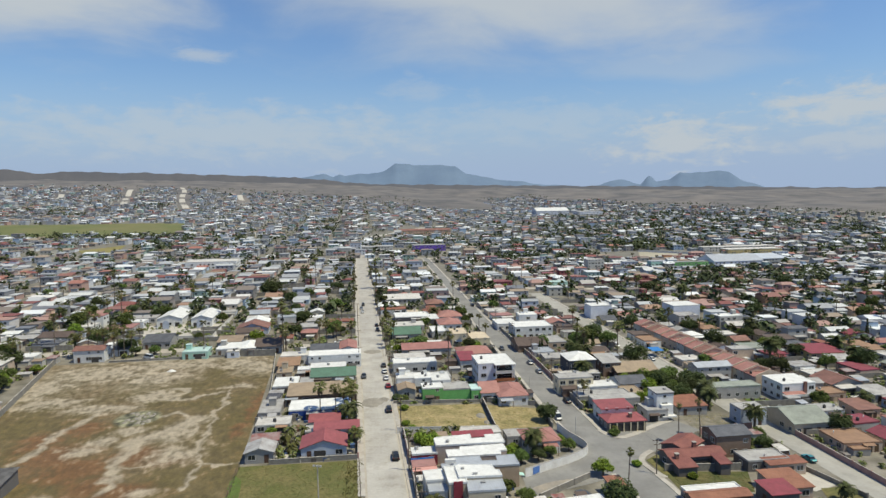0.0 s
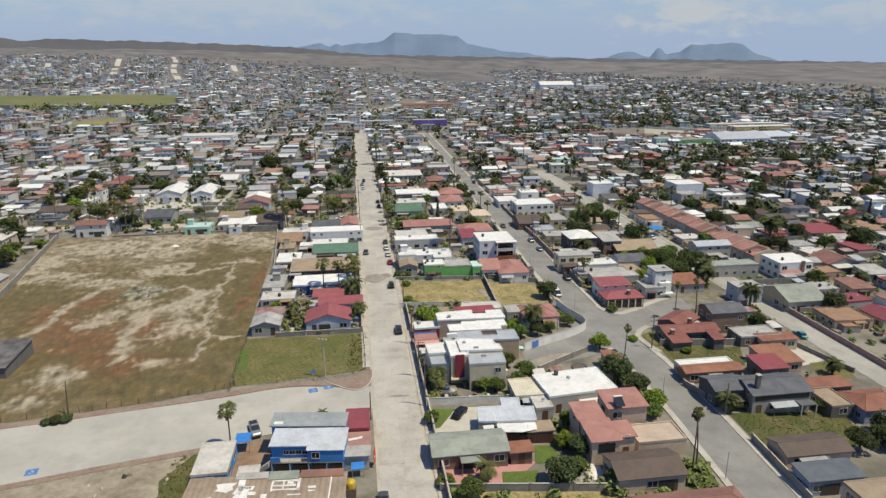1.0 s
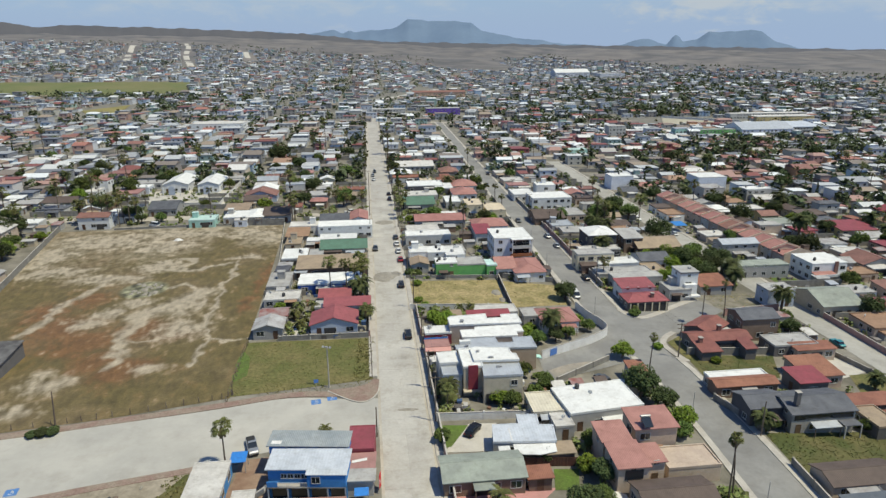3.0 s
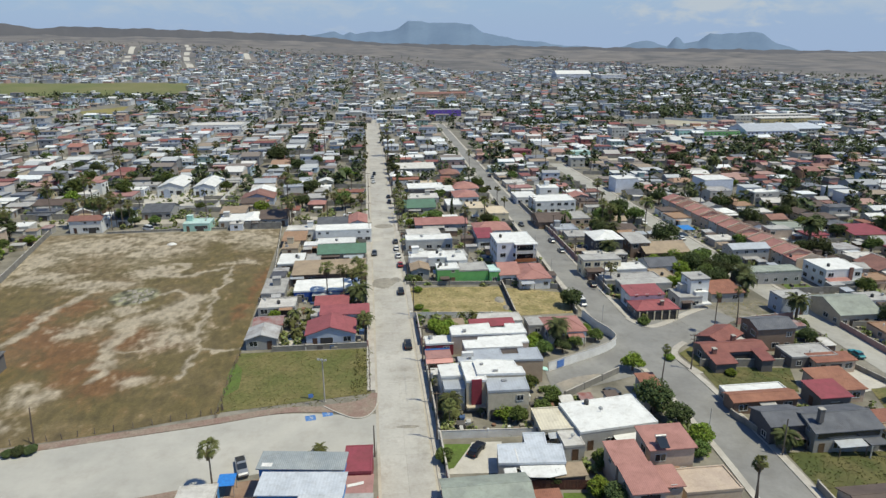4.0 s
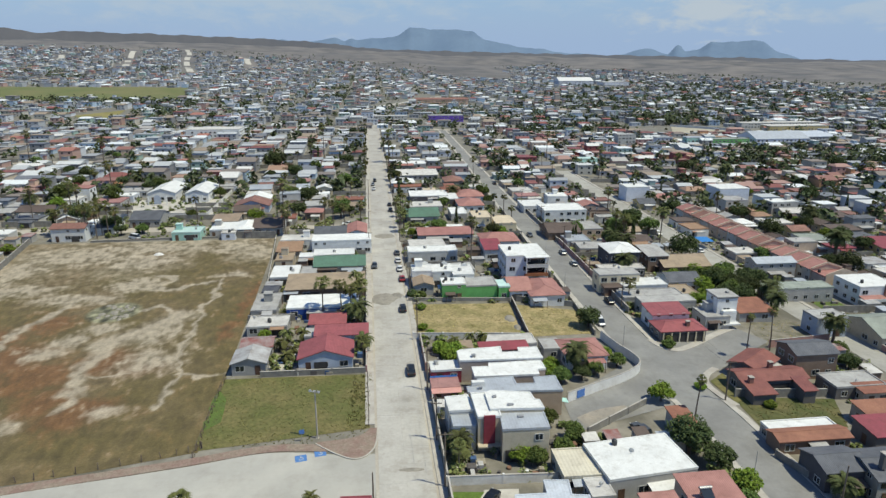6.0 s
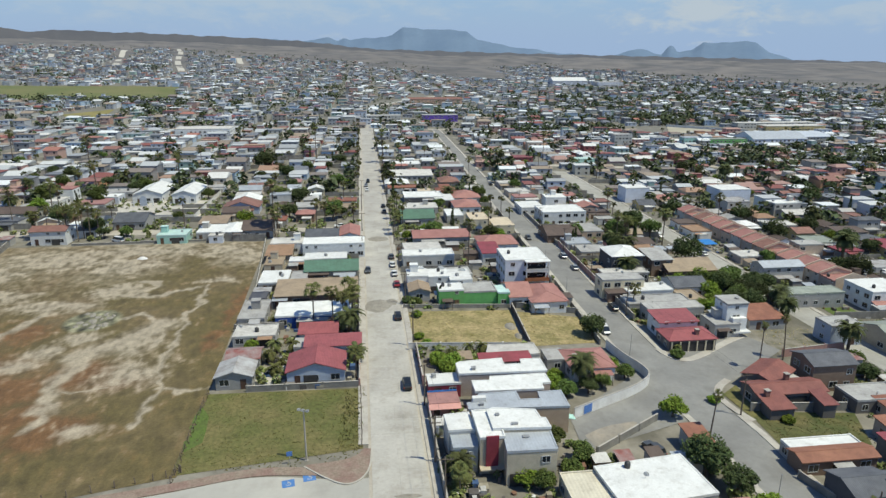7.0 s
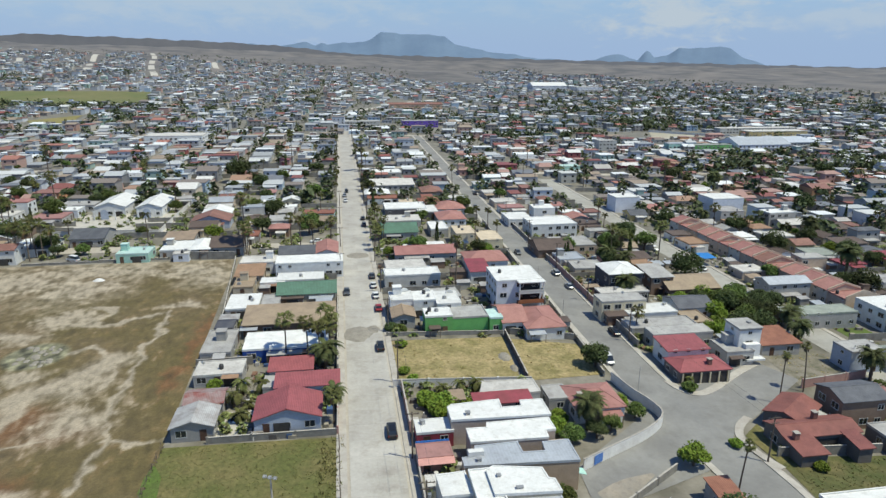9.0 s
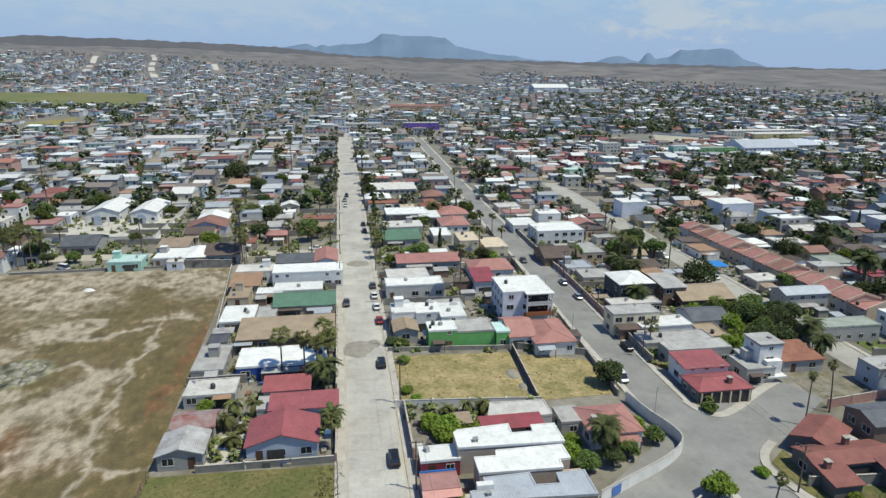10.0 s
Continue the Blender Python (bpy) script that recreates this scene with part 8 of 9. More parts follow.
# ---------------------------------------------------------------- street furniture
def utility_pole(x, y, h=9.0, turn=0, arms=2, transformer=False, leaning=0.0):
    root = thing("utility_pole", pose(x, y, gz(x, y), 0, leaning, turn), "weathered wooden utility pole with crossarms", "utility pole", "utility poles")
    part("pole", Solid().tube((0, 0, -0.4), (0, 0, h), 0.16, 0.10, 9), M_WOOD, root)
    for k in range(arms):
        z = h - 0.35 - 1.0 * k
        arm = part("crossarm", Solid().box(-1.15 + 0.25 * k, -0.17, z, 1.15 - 0.25 * k, -0.07, z + 0.12), M_WOOD, root)
        for q in (-1.0, -0.5, 0.5, 1.0):
            part("insulator", Solid().tube((q * (1 - 0.22 * k), -0.12, z + 0.12), (q * (1 - 0.22 * k), -0.12, z + 0.3), 0.05, 0.035, 6), M_TANK, arm)
    if transformer:
        part("transformer", Solid().tube((0.36, 0, h - 3.1), (0.36, 0, h - 2.1), 0.27, 0.27, 12), M_STEEL, root, "grey transformer drum")
        part("bracket", Solid().box(0.08, -0.05, h - 2.5, 0.2, 0.05, h - 2.4), M_STEEL, root)
    return root


main_poles = [(xc(y) + 5.75, y) for y in (104, 116.5, 134, 160, 186, 214, 243, 272, 302, 334, 368)]
for i, (x, y) in enumerate(main_poles):
    utility_pole(x, y, 8.6 if i % 3 else 9.6, 0, 2 if i % 2 else 1, i % 4 == 1)
west_poles = [(xc(y) - 5.2, y) for y in (99.8, 230, 262, 296, 330)]
for i, (x, y) in enumerate(west_poles):
    utility_pole(x, y, 7.2 if i else 6.0, 0, 1 if i else 0)
street_poles = [(xs2(y) + 5.5, y) for y in (99, 131, 180, 208, 238, 270, 304)]
for i, (x, y) in enumerate(street_poles):
    utility_pole(x, y, 8.8 if i else 7.4, 5, 1 + i % 2 if i else 0, i % 3 == 2)
for x, y in ((66.0, 105.5), (65.6, 78.6), (61.4, 155.4), (56.9, 193.8), (57.4, 222.0)):
    root = thing("signal_post", pose(x, y, gz(x, y)), "thin grey steel post on the pavement", "post", "steel posts")
    part("pole", Solid().tube((0, 0, -0.2), (0, 0, 5.4), 0.07, 0.05, 8), M_STEEL, root)
    part("cap", Solid().tube((0, 0, 5.4), (0, 0, 5.5), 0.09, 0.06, 8), M_STEEL, root)


def cable_run(pts, h, offs):
    """Sagging wires from pole to pole, each span a thing of its own."""
    for (x0, y0), (x1, y1) in zip(pts, pts[1:]):
        a, b = Vector((x0, y0, gz(x0, y0) + h)), Vector((x1, y1, gz(x1, y1) + h))
        for o in offs:
            s = Solid()
            for k in range(9):
                t = k / 8
                p = a.lerp(b, t) + Vector((o, 0, -0.8 * t * (1 - t)))
                s.v += [(p.x + 0.016 * c, p.y, p.z + 0.016 * e) for c, e in ((1, 0), (0, 1), (-1, 0), (0, -1))]
            s.f = [(4 * k + i, 4 * k + (i + 1) % 4, 4 * k + 4 + (i + 1) % 4, 4 * k + 4 + i) for k in range(8) for i in range(4)]
            tagged(new("power_cable", s.mesh("power_cable", M_TANK)), "thin dark power cable strung between poles", "cable", "power cables")


cable_run(main_poles[:8], 8.35, (-0.9, 0.9))
cable_run(street_poles[1:5], 8.5, (-0.9, 0.9))


def lamp_post(x, y, h, turn, arms=2):
    root = thing("street_lamp", pose(x, y, gz(x, y), 0, 0, turn), "tall pale steel street lamp with floodlights", "street lamp", "street lamps")
    part("base_plate", Solid().box(-0.25, -0.25, 0, 0.25, 0.25, 0.12), M_WALK, root)
    part("pole", Solid().tube((0, 0, 0.1), (0, 0, h), 0.15, 0.10, 10), M_WALK, root)
    arm = part("arm", Solid().box(-0.9, -0.05, h - 0.12, 0.9, 0.05, h - 0.02), M_STEEL, root)
    for q in (-0.75, 0.0, 0.75)[: arms + 1]:
        lamp = part("floodlight", Solid().box(q - 0.22, -0.3, h - 0.02, q + 0.22, 0.05, h + 0.28), M_STEEL, root)
        part("lens", Solid().box(q - 0.18, -0.32, h + 0.02, q + 0.18, -0.3, h + 0.24), M_LAMP, lamp)
    return root


lamp_post(-5.1, 118.4, 9.0, -20)
for x, y, h in ((-54.3, 107.6, 7.2), (-110, 102, 7.5)):
    utility_pole(x, y, h, 12, 0, False, 4)
root = thing("round_sign", pose(-7.6, 117.6, gz(-7.6, 117.6), 0, 0, 10), "small blue sign board on a post", "sign")
part("post", Solid().tube((0, 0, -0.1), (0, 0, 2.2), 0.04, 0.04, 7), M_STEEL, root)
part("board", Solid().box(-0.45, -0.05, 1.5, 0.45, -0.01, 2.3), M_BLUEP, root)


def fence_post(x, y):
    ob = new("fence_post", POST_MESH)
    ob.matrix_world = pose(x, y, gz(x, y), tr.uniform(-5, 5), tr.uniform(-5, 5), tr.uniform(0, 90))
    return tagged(ob, "old wooden fence post at the field's edge", "post", "fence posts")


POST_MESH = Solid().tube((0, 0, -0.3), (0, 0, 1.3), 0.09, 0.07, 7).mesh("fence_post", M_WOOD)
line = smooth_line([(-112, 96.6), (-66, 105.9), (-45, 110), (-26, 115.4), (-24.6, 117)], 7)
for p, q in zip(line, line[1:]):
    fence_post(*p)

# ragged wire fence between the field and the grass plot, dark weeds added for its shadowed line
fence = thing("wire_fence", Matrix.Identity(4), "rusty wire fence with an added dark weed strip beside the plot", "fence")
wire, tangle = Solid(), Solid()
fr = random.Random(41)
for k in range(56):
    a, b = k / 56, (k + 1) / 56
    p, q = (-24.9 - 1.9 * a, 113.8 + 27.4 * a), (-24.9 - 1.9 * b, 113.8 + 27.4 * b)
    zp, zq = gz(*p), gz(*q)
    for h in (0.35, 0.7, 1.05):
        wire.tube((*p, zp + h), (*q, zq + h), 0.015, 0.015, 4, 0, False)
    for _ in range(2):
        x, y, h = p[0] + fr.uniform(-0.3, 0.3), p[1] + fr.uniform(0, 0.5), fr.uniform(0.15, 0.5)
        tangle.add([(x - 0.12, y, zp), (x + 0.12, y + 0.1, zp), (x + fr.uniform(-0.3, 0.3), y + fr.uniform(-0.3, 0.3), zp + h)], [(0, 1, 2)])
part("wires", wire, M_WOOD, fence)
part("dead_weeds", tangle, M_BARK, fence, "dark weed blades added for the shadowed line at the wire")
for k in range(10):
    x, y = -24.9 - 0.21 * k, 113.9 + 3.0 * k
    part("fence_post", Solid().tube((x, y, gz(x, y) - 0.2), (x, y, gz(x, y) + 1.3), 0.06, 0.05, 6), M_WOOD, fence)

# painted parking bays for wheelchairs
for x, y, a in ((-7.1, 112.6, 12), (-4.1, 113.9, 12), (-51.6, 88.6, 12)):
    root = thing("parking_mark", pose(x, y, gz(x, y) + 0.07, 0, 0, a), "blue painted parking bay with white wheelchair sign", "road marking", "parking marks")
    part("blue_square", Solid().box(-0.95, -0.9, -0.02, 0.95, 0.9, 0.006), M_BLUEP, root)
    sg = Solid()
    for i in range(14):
        q, r = radians(200 + i * 18), radians(218 + i * 18)
        sg.add([(0.42 * math.cos(q), 0.42 * math.sin(q) - 0.1, 0.012), (0.42 * math.cos(r), 0.42 * math.sin(r) - 0.1, 0.012), (0.3 * math.cos(r), 0.3 * math.sin(r) - 0.1, 0.012), (0.3 * math.cos(q), 0.3 * math.sin(q) - 0.1, 0.012)], [(0, 1, 2, 3)])
    sg.box(-0.08, 0.0, 0.008, 0.06, 0.6, 0.012).box(0.06, 0.0, 0.008, 0.4, 0.12, 0.012)
    part("white_symbol", sg, M_FRAME, root)


def heap(x, y, rx, ry, h, material, label, name="gravel_mound"):
    s = Solid()
    n, m = 22, 6
    rg = random.Random(int(x * 7 + y))
    for j in range(m + 1):
        for i in range(n):
            a, k = 2 * math.pi * i / n, 1 - j / m
            wob = 1 + rg.uniform(-0.12, 0.12)
            s.v.append((rx * k * wob * math.cos(a), ry * k * wob * math.sin(a), h * (1 - k * k) + rg.uniform(0, 0.05) * (j > 0) - 0.02 * (j == 0)))
    s.f = [(j * n + i, j * n + (i + 1) % n, (j + 1) * n + (i + 1) % n, (j + 1) * n + i) for j in range(m) for i in range(n)]
    ob = new(name, s.mesh(name, material, smooth=True))
    ob.matrix_world = pose(x, y, gz(x, y) + 0.11)
    return tagged(ob, label, "mound")


m_gravel = surf("grey_gravel", (0.31, 0.285, 0.24), (0.23, 0.21, 0.175), 0.95, 1.0, 9, 0.8, rnd=0)
heap(4.6, 185.2, 3.3, 4.6, 0.35, m_gravel, "low heap of dark gravel on the road")
heap(8.1, 187.6, 1.6, 2.4, 0.15, m_gravel, "low spread of dark gravel on the road")
heap(3.2, 250.6, 3.8, 3.4, 0.22, m_gravel, "low ridge of dark gravel across the road")
heap(10.9, 108.4, 2.2, 0.5, 0.04, m_gravel, "thin dark patch across the road")
heap(-72, 231.5, 1.6, 1.1, 0.7, M_WHITEW, "pile of whitish rubble on the field", "debris_mound")
heap(43.4, 81.4, 1.8, 2.2, 0.5, M_WHITEW, "pile of whitish rubble beside a house", "debris_mound")
heap(41.4, 79.6, 1.3, 1.5, 0.4, M_WALK, "pile of whitish rubble beside a house", "debris_mound")
heap(-35.3, 85.6, 0.4, 0.4, 0.6, M_TANK, "small dark rock in the dirt yard", "debris_mound")
heap(37.2, 171.6, 1.4, 2.2, 0.5, m_gravel, "heap of grey rubble in dry grass", "debris_mound")
heap(38.2, 166.0, 0.9, 1.6, 0.4, m_gravel, "heap of grey rubble in dry grass", "debris_mound")
for i in range(22):
    heap(-65 + tr.uniform(-4.5, 4.5), 179.5 + tr.uniform(-5, 5), tr.uniform(0.4, 1.0), tr.uniform(0.4, 0.9), tr.uniform(0.15, 0.35), m_gravel, "small rubble heap on the bare field", "debris_mound")


# ---------------------------------------------------------------- on the roofs
def make_tank():
    s = Solid()
    prof = [(0.44, 0.0), (0.46, 0.08), (0.46, 0.8), (0.34, 0.95), (0.17, 1.03), (0.15, 1.1), (0.02, 1.11)]
    n = 14
    for r, z in prof:
        s.v += [(r * math.cos(2 * math.pi * i / n), r * math.sin(2 * math.pi * i / n), z) for i in range(n)]
    s.f = [(k * n + i, k * n + (i + 1) % n, (k + 1) * n + (i + 1) % n, (k + 1) * n + i) for k in range(len(prof) - 1) for i in range(n)]
    return s.mesh("water_tank", M_TANK, smooth=True)


def make_ac():
    s = Solid().box(-0.45, -0.35, 0.0, 0.45, 0.35, 0.12).box(-0.42, -0.32, 0.12, 0.42, 0.32, 0.75)
    return s.mesh("roof_unit", M_STEEL)


def make_dish():
    s = Solid()
    n = 14
    for j in range(4):
        k = j / 3
        s.v += [(0.42 * k * math.cos(2 * math.pi * i / n), -0.25 - 0.12 * (1 - k * k) + 0.12, 0.75 + 0.42 * k * math.sin(2 * math.pi * i / n)) for i in range(n)]
    s.f = [(j * n + i, j * n + (i + 1) % n, (j + 1) * n + (i + 1) % n, (j + 1) * n + i) for j in range(3) for i in range(n)]
    s.tube((0, 0, 0), (0, -0.2, 0.75), 0.03, 0.03, 6)
    return s.mesh("satellite_dish", M_FRAME)


TANK, UNIT, DISH = make_tank(), make_ac(), make_dish()
rg = random.Random(3)
for x, y, w, d, turn, z in FLATS:
    if min(w, d) < 3.5 or y > 420 or (x < 8 and y < 100):
        continue
    for mesh, name, label, cat, chance in ((TANK, "water_tank", "black plastic water tank on a flat roof", "water tank", 0.28), (UNIT, "roof_unit", "grey metal box unit on a flat roof", "roof unit", 0.35), (DISH, "satellite_dish", "small white satellite dish on a roof", "satellite dish", 0.3)):
        if rg.random() > chance:
            continue
        lx, ly = rg.uniform(-w / 2 + 1.1, w / 2 - 1.1), rg.uniform(-d / 2 + 1.1, d / 2 - 1.1)
        ob = new(name, mesh)
        ob.matrix_world = pose(x, y, z, 0, 0, turn) @ pose(lx, ly, 0.0, 0, 0, rg.uniform(0, 360) if mesh is not DISH else rg.uniform(-30, 30))
        tagged(ob, label, cat, name.replace("_", " ") + "s")


# sheds and lean-tos squeezed between the houses
rg = random.Random(8)
n_sheds = 0
for _ in range(5000):
    if n_sheds >= 70:
        break
    y = 80 + 175 * rg.random()
    x = 10 + (y + 20) * math.tan(radians(rg.uniform(-30, 41)))
    w, d = rg.uniform(2.2, 4.5), rg.uniform(2.0, 4.2)
    blocked = (x < 8 and y < 170) or (-122 < x < -27) or (10 < x < 58 and 157 < y < 185) or (40 < x < 100 and 117 < y < 172) or (76 < x < 103 and y < 101) or (16 < x < 40 and 76 < y < 116) or (105 < x < 121 and y < 137) or (98 < x < 117 and 156 < y < 177) or (120 < x < 141 and 178 < y < 194) or (56 < x < 117 and y < 136) or (26 < x < 56 and y < 100)
    if blocked or any(abs(x - m) < q + w / 2 for m, q in ((xc(y), 6.7), (xs2(y), 6.6), (xs3(y), 6.4))) or any(abs(x - a) < w / 2 + hw + 0.3 and abs(y - b) < d / 2 + hd + 0.3 for a, b, hw, hd in TAKEN):
        continue
    root = thing("shed", pose(x, y, gz(x, y), 0, 0, 3), "small low shed with a sheet roof beside a house", "shed", "back-yard sheds")
    h = rg.uniform(2.0, 2.6)
    part("wall", wall_shape("shed", w, d, h), WALL[rg.choice(("blockgrey", "grey", "brown", "beige", "palegrey"))], root)
    part("roof", roof_shape("shed", w, d, h, 0.2, 0.07), ROOF[rg.choice(("tin", "metal", "slabgrey", "rust", "tan", "slabwhite", "brownroof"))], root)
    TAKEN.append((x, y, w / 2, d / 2))
    n_sheds += 1


# ---------------------------------------------------------------- features of single buildings
M_FENCE = surf("fence_boards", (0.13, 0.05, 0.035), (0.09, 0.04, 0.03), 0.85, 1, 8, 0.3, rnd=0.2)
# blue shop: recessed glazed veranda, a box room over dark shopfronts, scalloped low wall and stair
part("veranda_slab", Solid().box(-6.0, -3.2, 2.62, 6.0, -2.1, 2.8), M_WALK, blue_shop)
part("upper_room", Solid().box(0.2, -3.2, 2.8, 6.05, -2.1, 5.05), WALL["blue"], blue_shop)
part("roof_apron", Solid().slab([(0.0, -3.35, 5.1), (6.3, -3.35, 5.1), (6.3, -2.3, 5.5), (0.0, -2.3, 5.5)], 0.07), ROOF["metalwhite"], blue_shop)
part("veranda_front", Solid().box(-6.0, -3.2, 2.8, -4.4, -3.08, 3.75), WALL["blue"], blue_shop)
for k in range(4):
    w = part("window", WINDOWS[(0.8, 0.7)][0], None, blue_shop)
    w.location = (-3.6 + 1.05 * k, -2.14, 3.7)
    part("pane", WINDOWS[(0.8, 0.7)][1], None, w)
w = part("window", WINDOWS[(1.2, 1.05)][0], None, blue_shop)
w.location = (1.5, -3.24, 3.6)
part("pane", WINDOWS[(1.2, 1.05)][1], None, w)
for q in (-5.9, -2.9, 0.2, 3.2, 5.9):
    part("post", Solid().box(q - 0.09, -3.18, -0.2, q + 0.09, -3.0, 2.62), WALL["paleblue"], blue_shop)
# dark panes on the wall paint the shade of the ground-floor recess
for a, b in ((-5.6, -3.2), (-2.6, -0.1), (0.5, 2.9), (3.5, 5.7)):
    part("shopfront", Solid().box(a, -2.16, 0.1, b, -2.1, 2.3), M_PANE, blue_shop, "dark panes standing in for the shaded shop recess")
rail = Solid().box(-4.4, -3.18, 3.5, 0.2, -3.1, 3.58)
for k in range(16):
    rail.box(-4.35 + 0.29 * k, -3.16, 2.8, -4.31 + 0.29 * k, -3.12, 3.5)
part("railing", rail, M_FRAME, blue_shop)
for k in range(9):
    arch = [(0.55 * math.cos(radians(a)), 0.85 + 0.35 * math.sin(radians(a))) for a in range(0, 181, 20)]
    pts = [(0.55, -0.1)] + arch + [(-0.55, -0.1)]
    n = len(pts)
    sc = Solid().add([(p[0], -0.06, p[1]) for p in pts] + [(p[0], 0.06, p[1]) for p in pts], [tuple(range(n))[::-1], tuple(range(n, 2 * n))] + [(i, (i + 1) % n, n + (i + 1) % n, n + i) for i in range(n)])
    part("wall_panel", sc, WALL["paleblue"], blue_shop).location = (-5.2 + 1.3 * k, -4.7, 0)
stair = Solid()
for k in range(12):
    stair.box(-6.2 - 0.28 * (k + 1), -3.9, 2.6 - 0.22 * k - 0.35, -6.2 - 0.28 * k, -2.7, 2.8 - 0.22 * k)
part("stair", stair, M_WALK, blue_shop, "grey concrete outside stair")
part("stair_parapet", Solid().slab([(-9.6, -4.4, 0.9), (-6.1, -4.4, 3.6), (-6.1, -4.3, 3.6), (-9.6, -4.3, 0.9)], 0.7), WALL["grey"], blue_shop)
# small dark sheets paint the shade of openings; the wall is whole behind
for q in (-5.2, 2.4, 4.0):
    part("wall_light", Solid().box(q, -1.78, 4.9, q + 0.5, -1.68, 5.2), M_SHADE, back_shop, "small dark sheet for a shaded opening")
part("paint_patch", Solid().slab([(-6.0, -1.5, 5.96), (-4.4, -1.5, 5.96), (-4.4, -0.7, 6.03), (-6.0, -0.7, 6.03)], 0.01), M_WHITEW, back_shop, "white patch on the sheet roof")

root = thing("banner", pose(6.2, 84.2, gz(6.2, 84.2), 0, 0, 80), "red advertising banner on a pole by the road", "banner")
part("pole", Solid().tube((0, 0, -0.1), (0, 0, 3.4), 0.04, 0.04, 7), M_STEEL, root)
part("cloth", Solid().box(0.05, -0.02, 0.7, 1.5, 0.02, 3.2), surf("red_cloth", (0.62, 0.02, 0.04), (0.5, 0.02, 0.03), 0.7, 2, 9, 0.1, grime=0), root)
part("white_mark", Solid().box(0.45, -0.026, 1.5, 1.0, 0.026, 2.1), M_FRAME, root)
s = Solid()
for k, (r, z) in enumerate(((0.75, 0.0), (0.8, 0.9), (0.7, 1.1), (0.2, 1.3), (0.02, 1.32))):
    s.v += [(r * math.cos(0.3927 * i), r * math.sin(0.3927 * i), z) for i in range(16)]
s.f = [(k * 16 + i, k * 16 + (i + 1) % 16, (k + 1) * 16 + (i + 1) % 16, (k + 1) * 16 + i) for k in range(4) for i in range(16)]
root = thing("yellow_tank", pose(2.7, 77.4, gz(2.7, 77.4)), "yellow plastic tank on a timber stand", "water tank")
part("stand", Solid().box(-0.8, -0.8, -0.1, 0.8, 0.8, 1.6), M_WOOD, root)
tank_body = part("tank_body", s, surf("yellow_plastic", (0.62, 0.45, 0.04), (0.5, 0.36, 0.03), 0.5, 2, 9, 0.05), root, smooth=True)
tank_body.location = (0, 0, 1.6)


def patch(parent, x0, x1, y0, y1, h, d, material, label):
    """A ragged smear of sealing paint that lies on a sloping roof."""
    up = lambda y: h + (y + d / 2 + 0.35) * (0.09 * d) / (d + 0.7) + 0.03
    pr = random.Random(int(x0 * 50 + y0 * 90))
    ring = [(x0, y0), ((x0 + x1) / 2, y0), (x1, y0), (x1, (y0 + y1) / 2), (x1, y1), ((x0 + x1) / 2, y1), (x0, y1), (x0, (y0 + y1) / 2)]
    wob = 0.3 * min(x1 - x0, y1 - y0)
    ring = [(x + pr.uniform(-wob, wob), y + pr.uniform(-wob, wob)) for x, y in ring]
    part("roof_patch", Solid().slab([(x, y, up(y)) for x, y in ring], 0.01), material, parent, label)


for x0, x1, y0, y1 in ((-7.4, -4.9, 2.0, 3.4), (-4.6, -3.6, 1.2, 4.9), (-4.4, -1.9, 2.2, 3.0), (-3.8, -2.4, 0.0, 2.4), (-4.7, -3.9, -1.6, 1.4), (-2.6, -1.4, 1.0, 1.6), (-8.4, -7.8, 0.4, 1.0), (-8.0, -7.6, -1.4, -0.4), (0.7, 1.0, 1.6, 4.0), (0.9, 5.0, 3.6, 3.9), (0.9, 4.4, 2.6, 2.9), (0.9, 5.0, 1.7, 2.0), (2.4, 2.7, 1.8, 3.8), (4.7, 5.0, 1.6, 4.6), (3.2, 4.2, 2.8, 3.8), (6.4, 7.6, 1.9, 2.3), (6.5, 7.5, 1.2, 1.5), (9.6, 9.8, -4.6, 4.9), (3.4, 5.4, 0.6, 0.85), (3.0, 5.2, -0.6, -0.4), (-0.6, 0.2, -2.6, 1.0), (-3.2, -1.6, -2.2, -1.2)):
    patch(big_shed, x0, x1, y0, y1, 3.4, 9.9, M_WHITEW, "white sealing paint")
part("green_sheet", Solid().slab([(0.0, 4.0, 4.33), (4.6, 4.0, 4.33), (4.6, 5.9, 4.5), (0.0, 5.9, 4.5)], 0.06), ROOF["greygreen"], big_shed, "grey-green end sheet")
part("grey_sheet", Solid().slab([(-5.0, 4.4, 4.35), (-0.1, 4.4, 4.35), (-0.1, 5.9, 4.5), (-5.0, 5.9, 4.5)], 0.06), ROOF["slabgrey"], big_shed, "pale grey end sheet")
part("red_sheet", Solid().slab([(4.8, 4.2, 4.33), (11.6, 4.2, 4.33), (11.6, 5.9, 4.5), (4.8, 5.9, 4.5)], 0.06), ROOF["redbrown"], big_shed, "red-brown end sheet")

# tall red panel, porch and garage of the beige house
part("red_panel", Solid().box(-1.0, -4.32, 1.5, 0.95, -4.05, 6.75), WALL["maroonwall"], panel_house, "dark red facade panel")
part("canopy", Solid().box(-2.0, -5.2, 1.3, 2.0, -4.05, 1.5), WALL["beige"], panel_house)

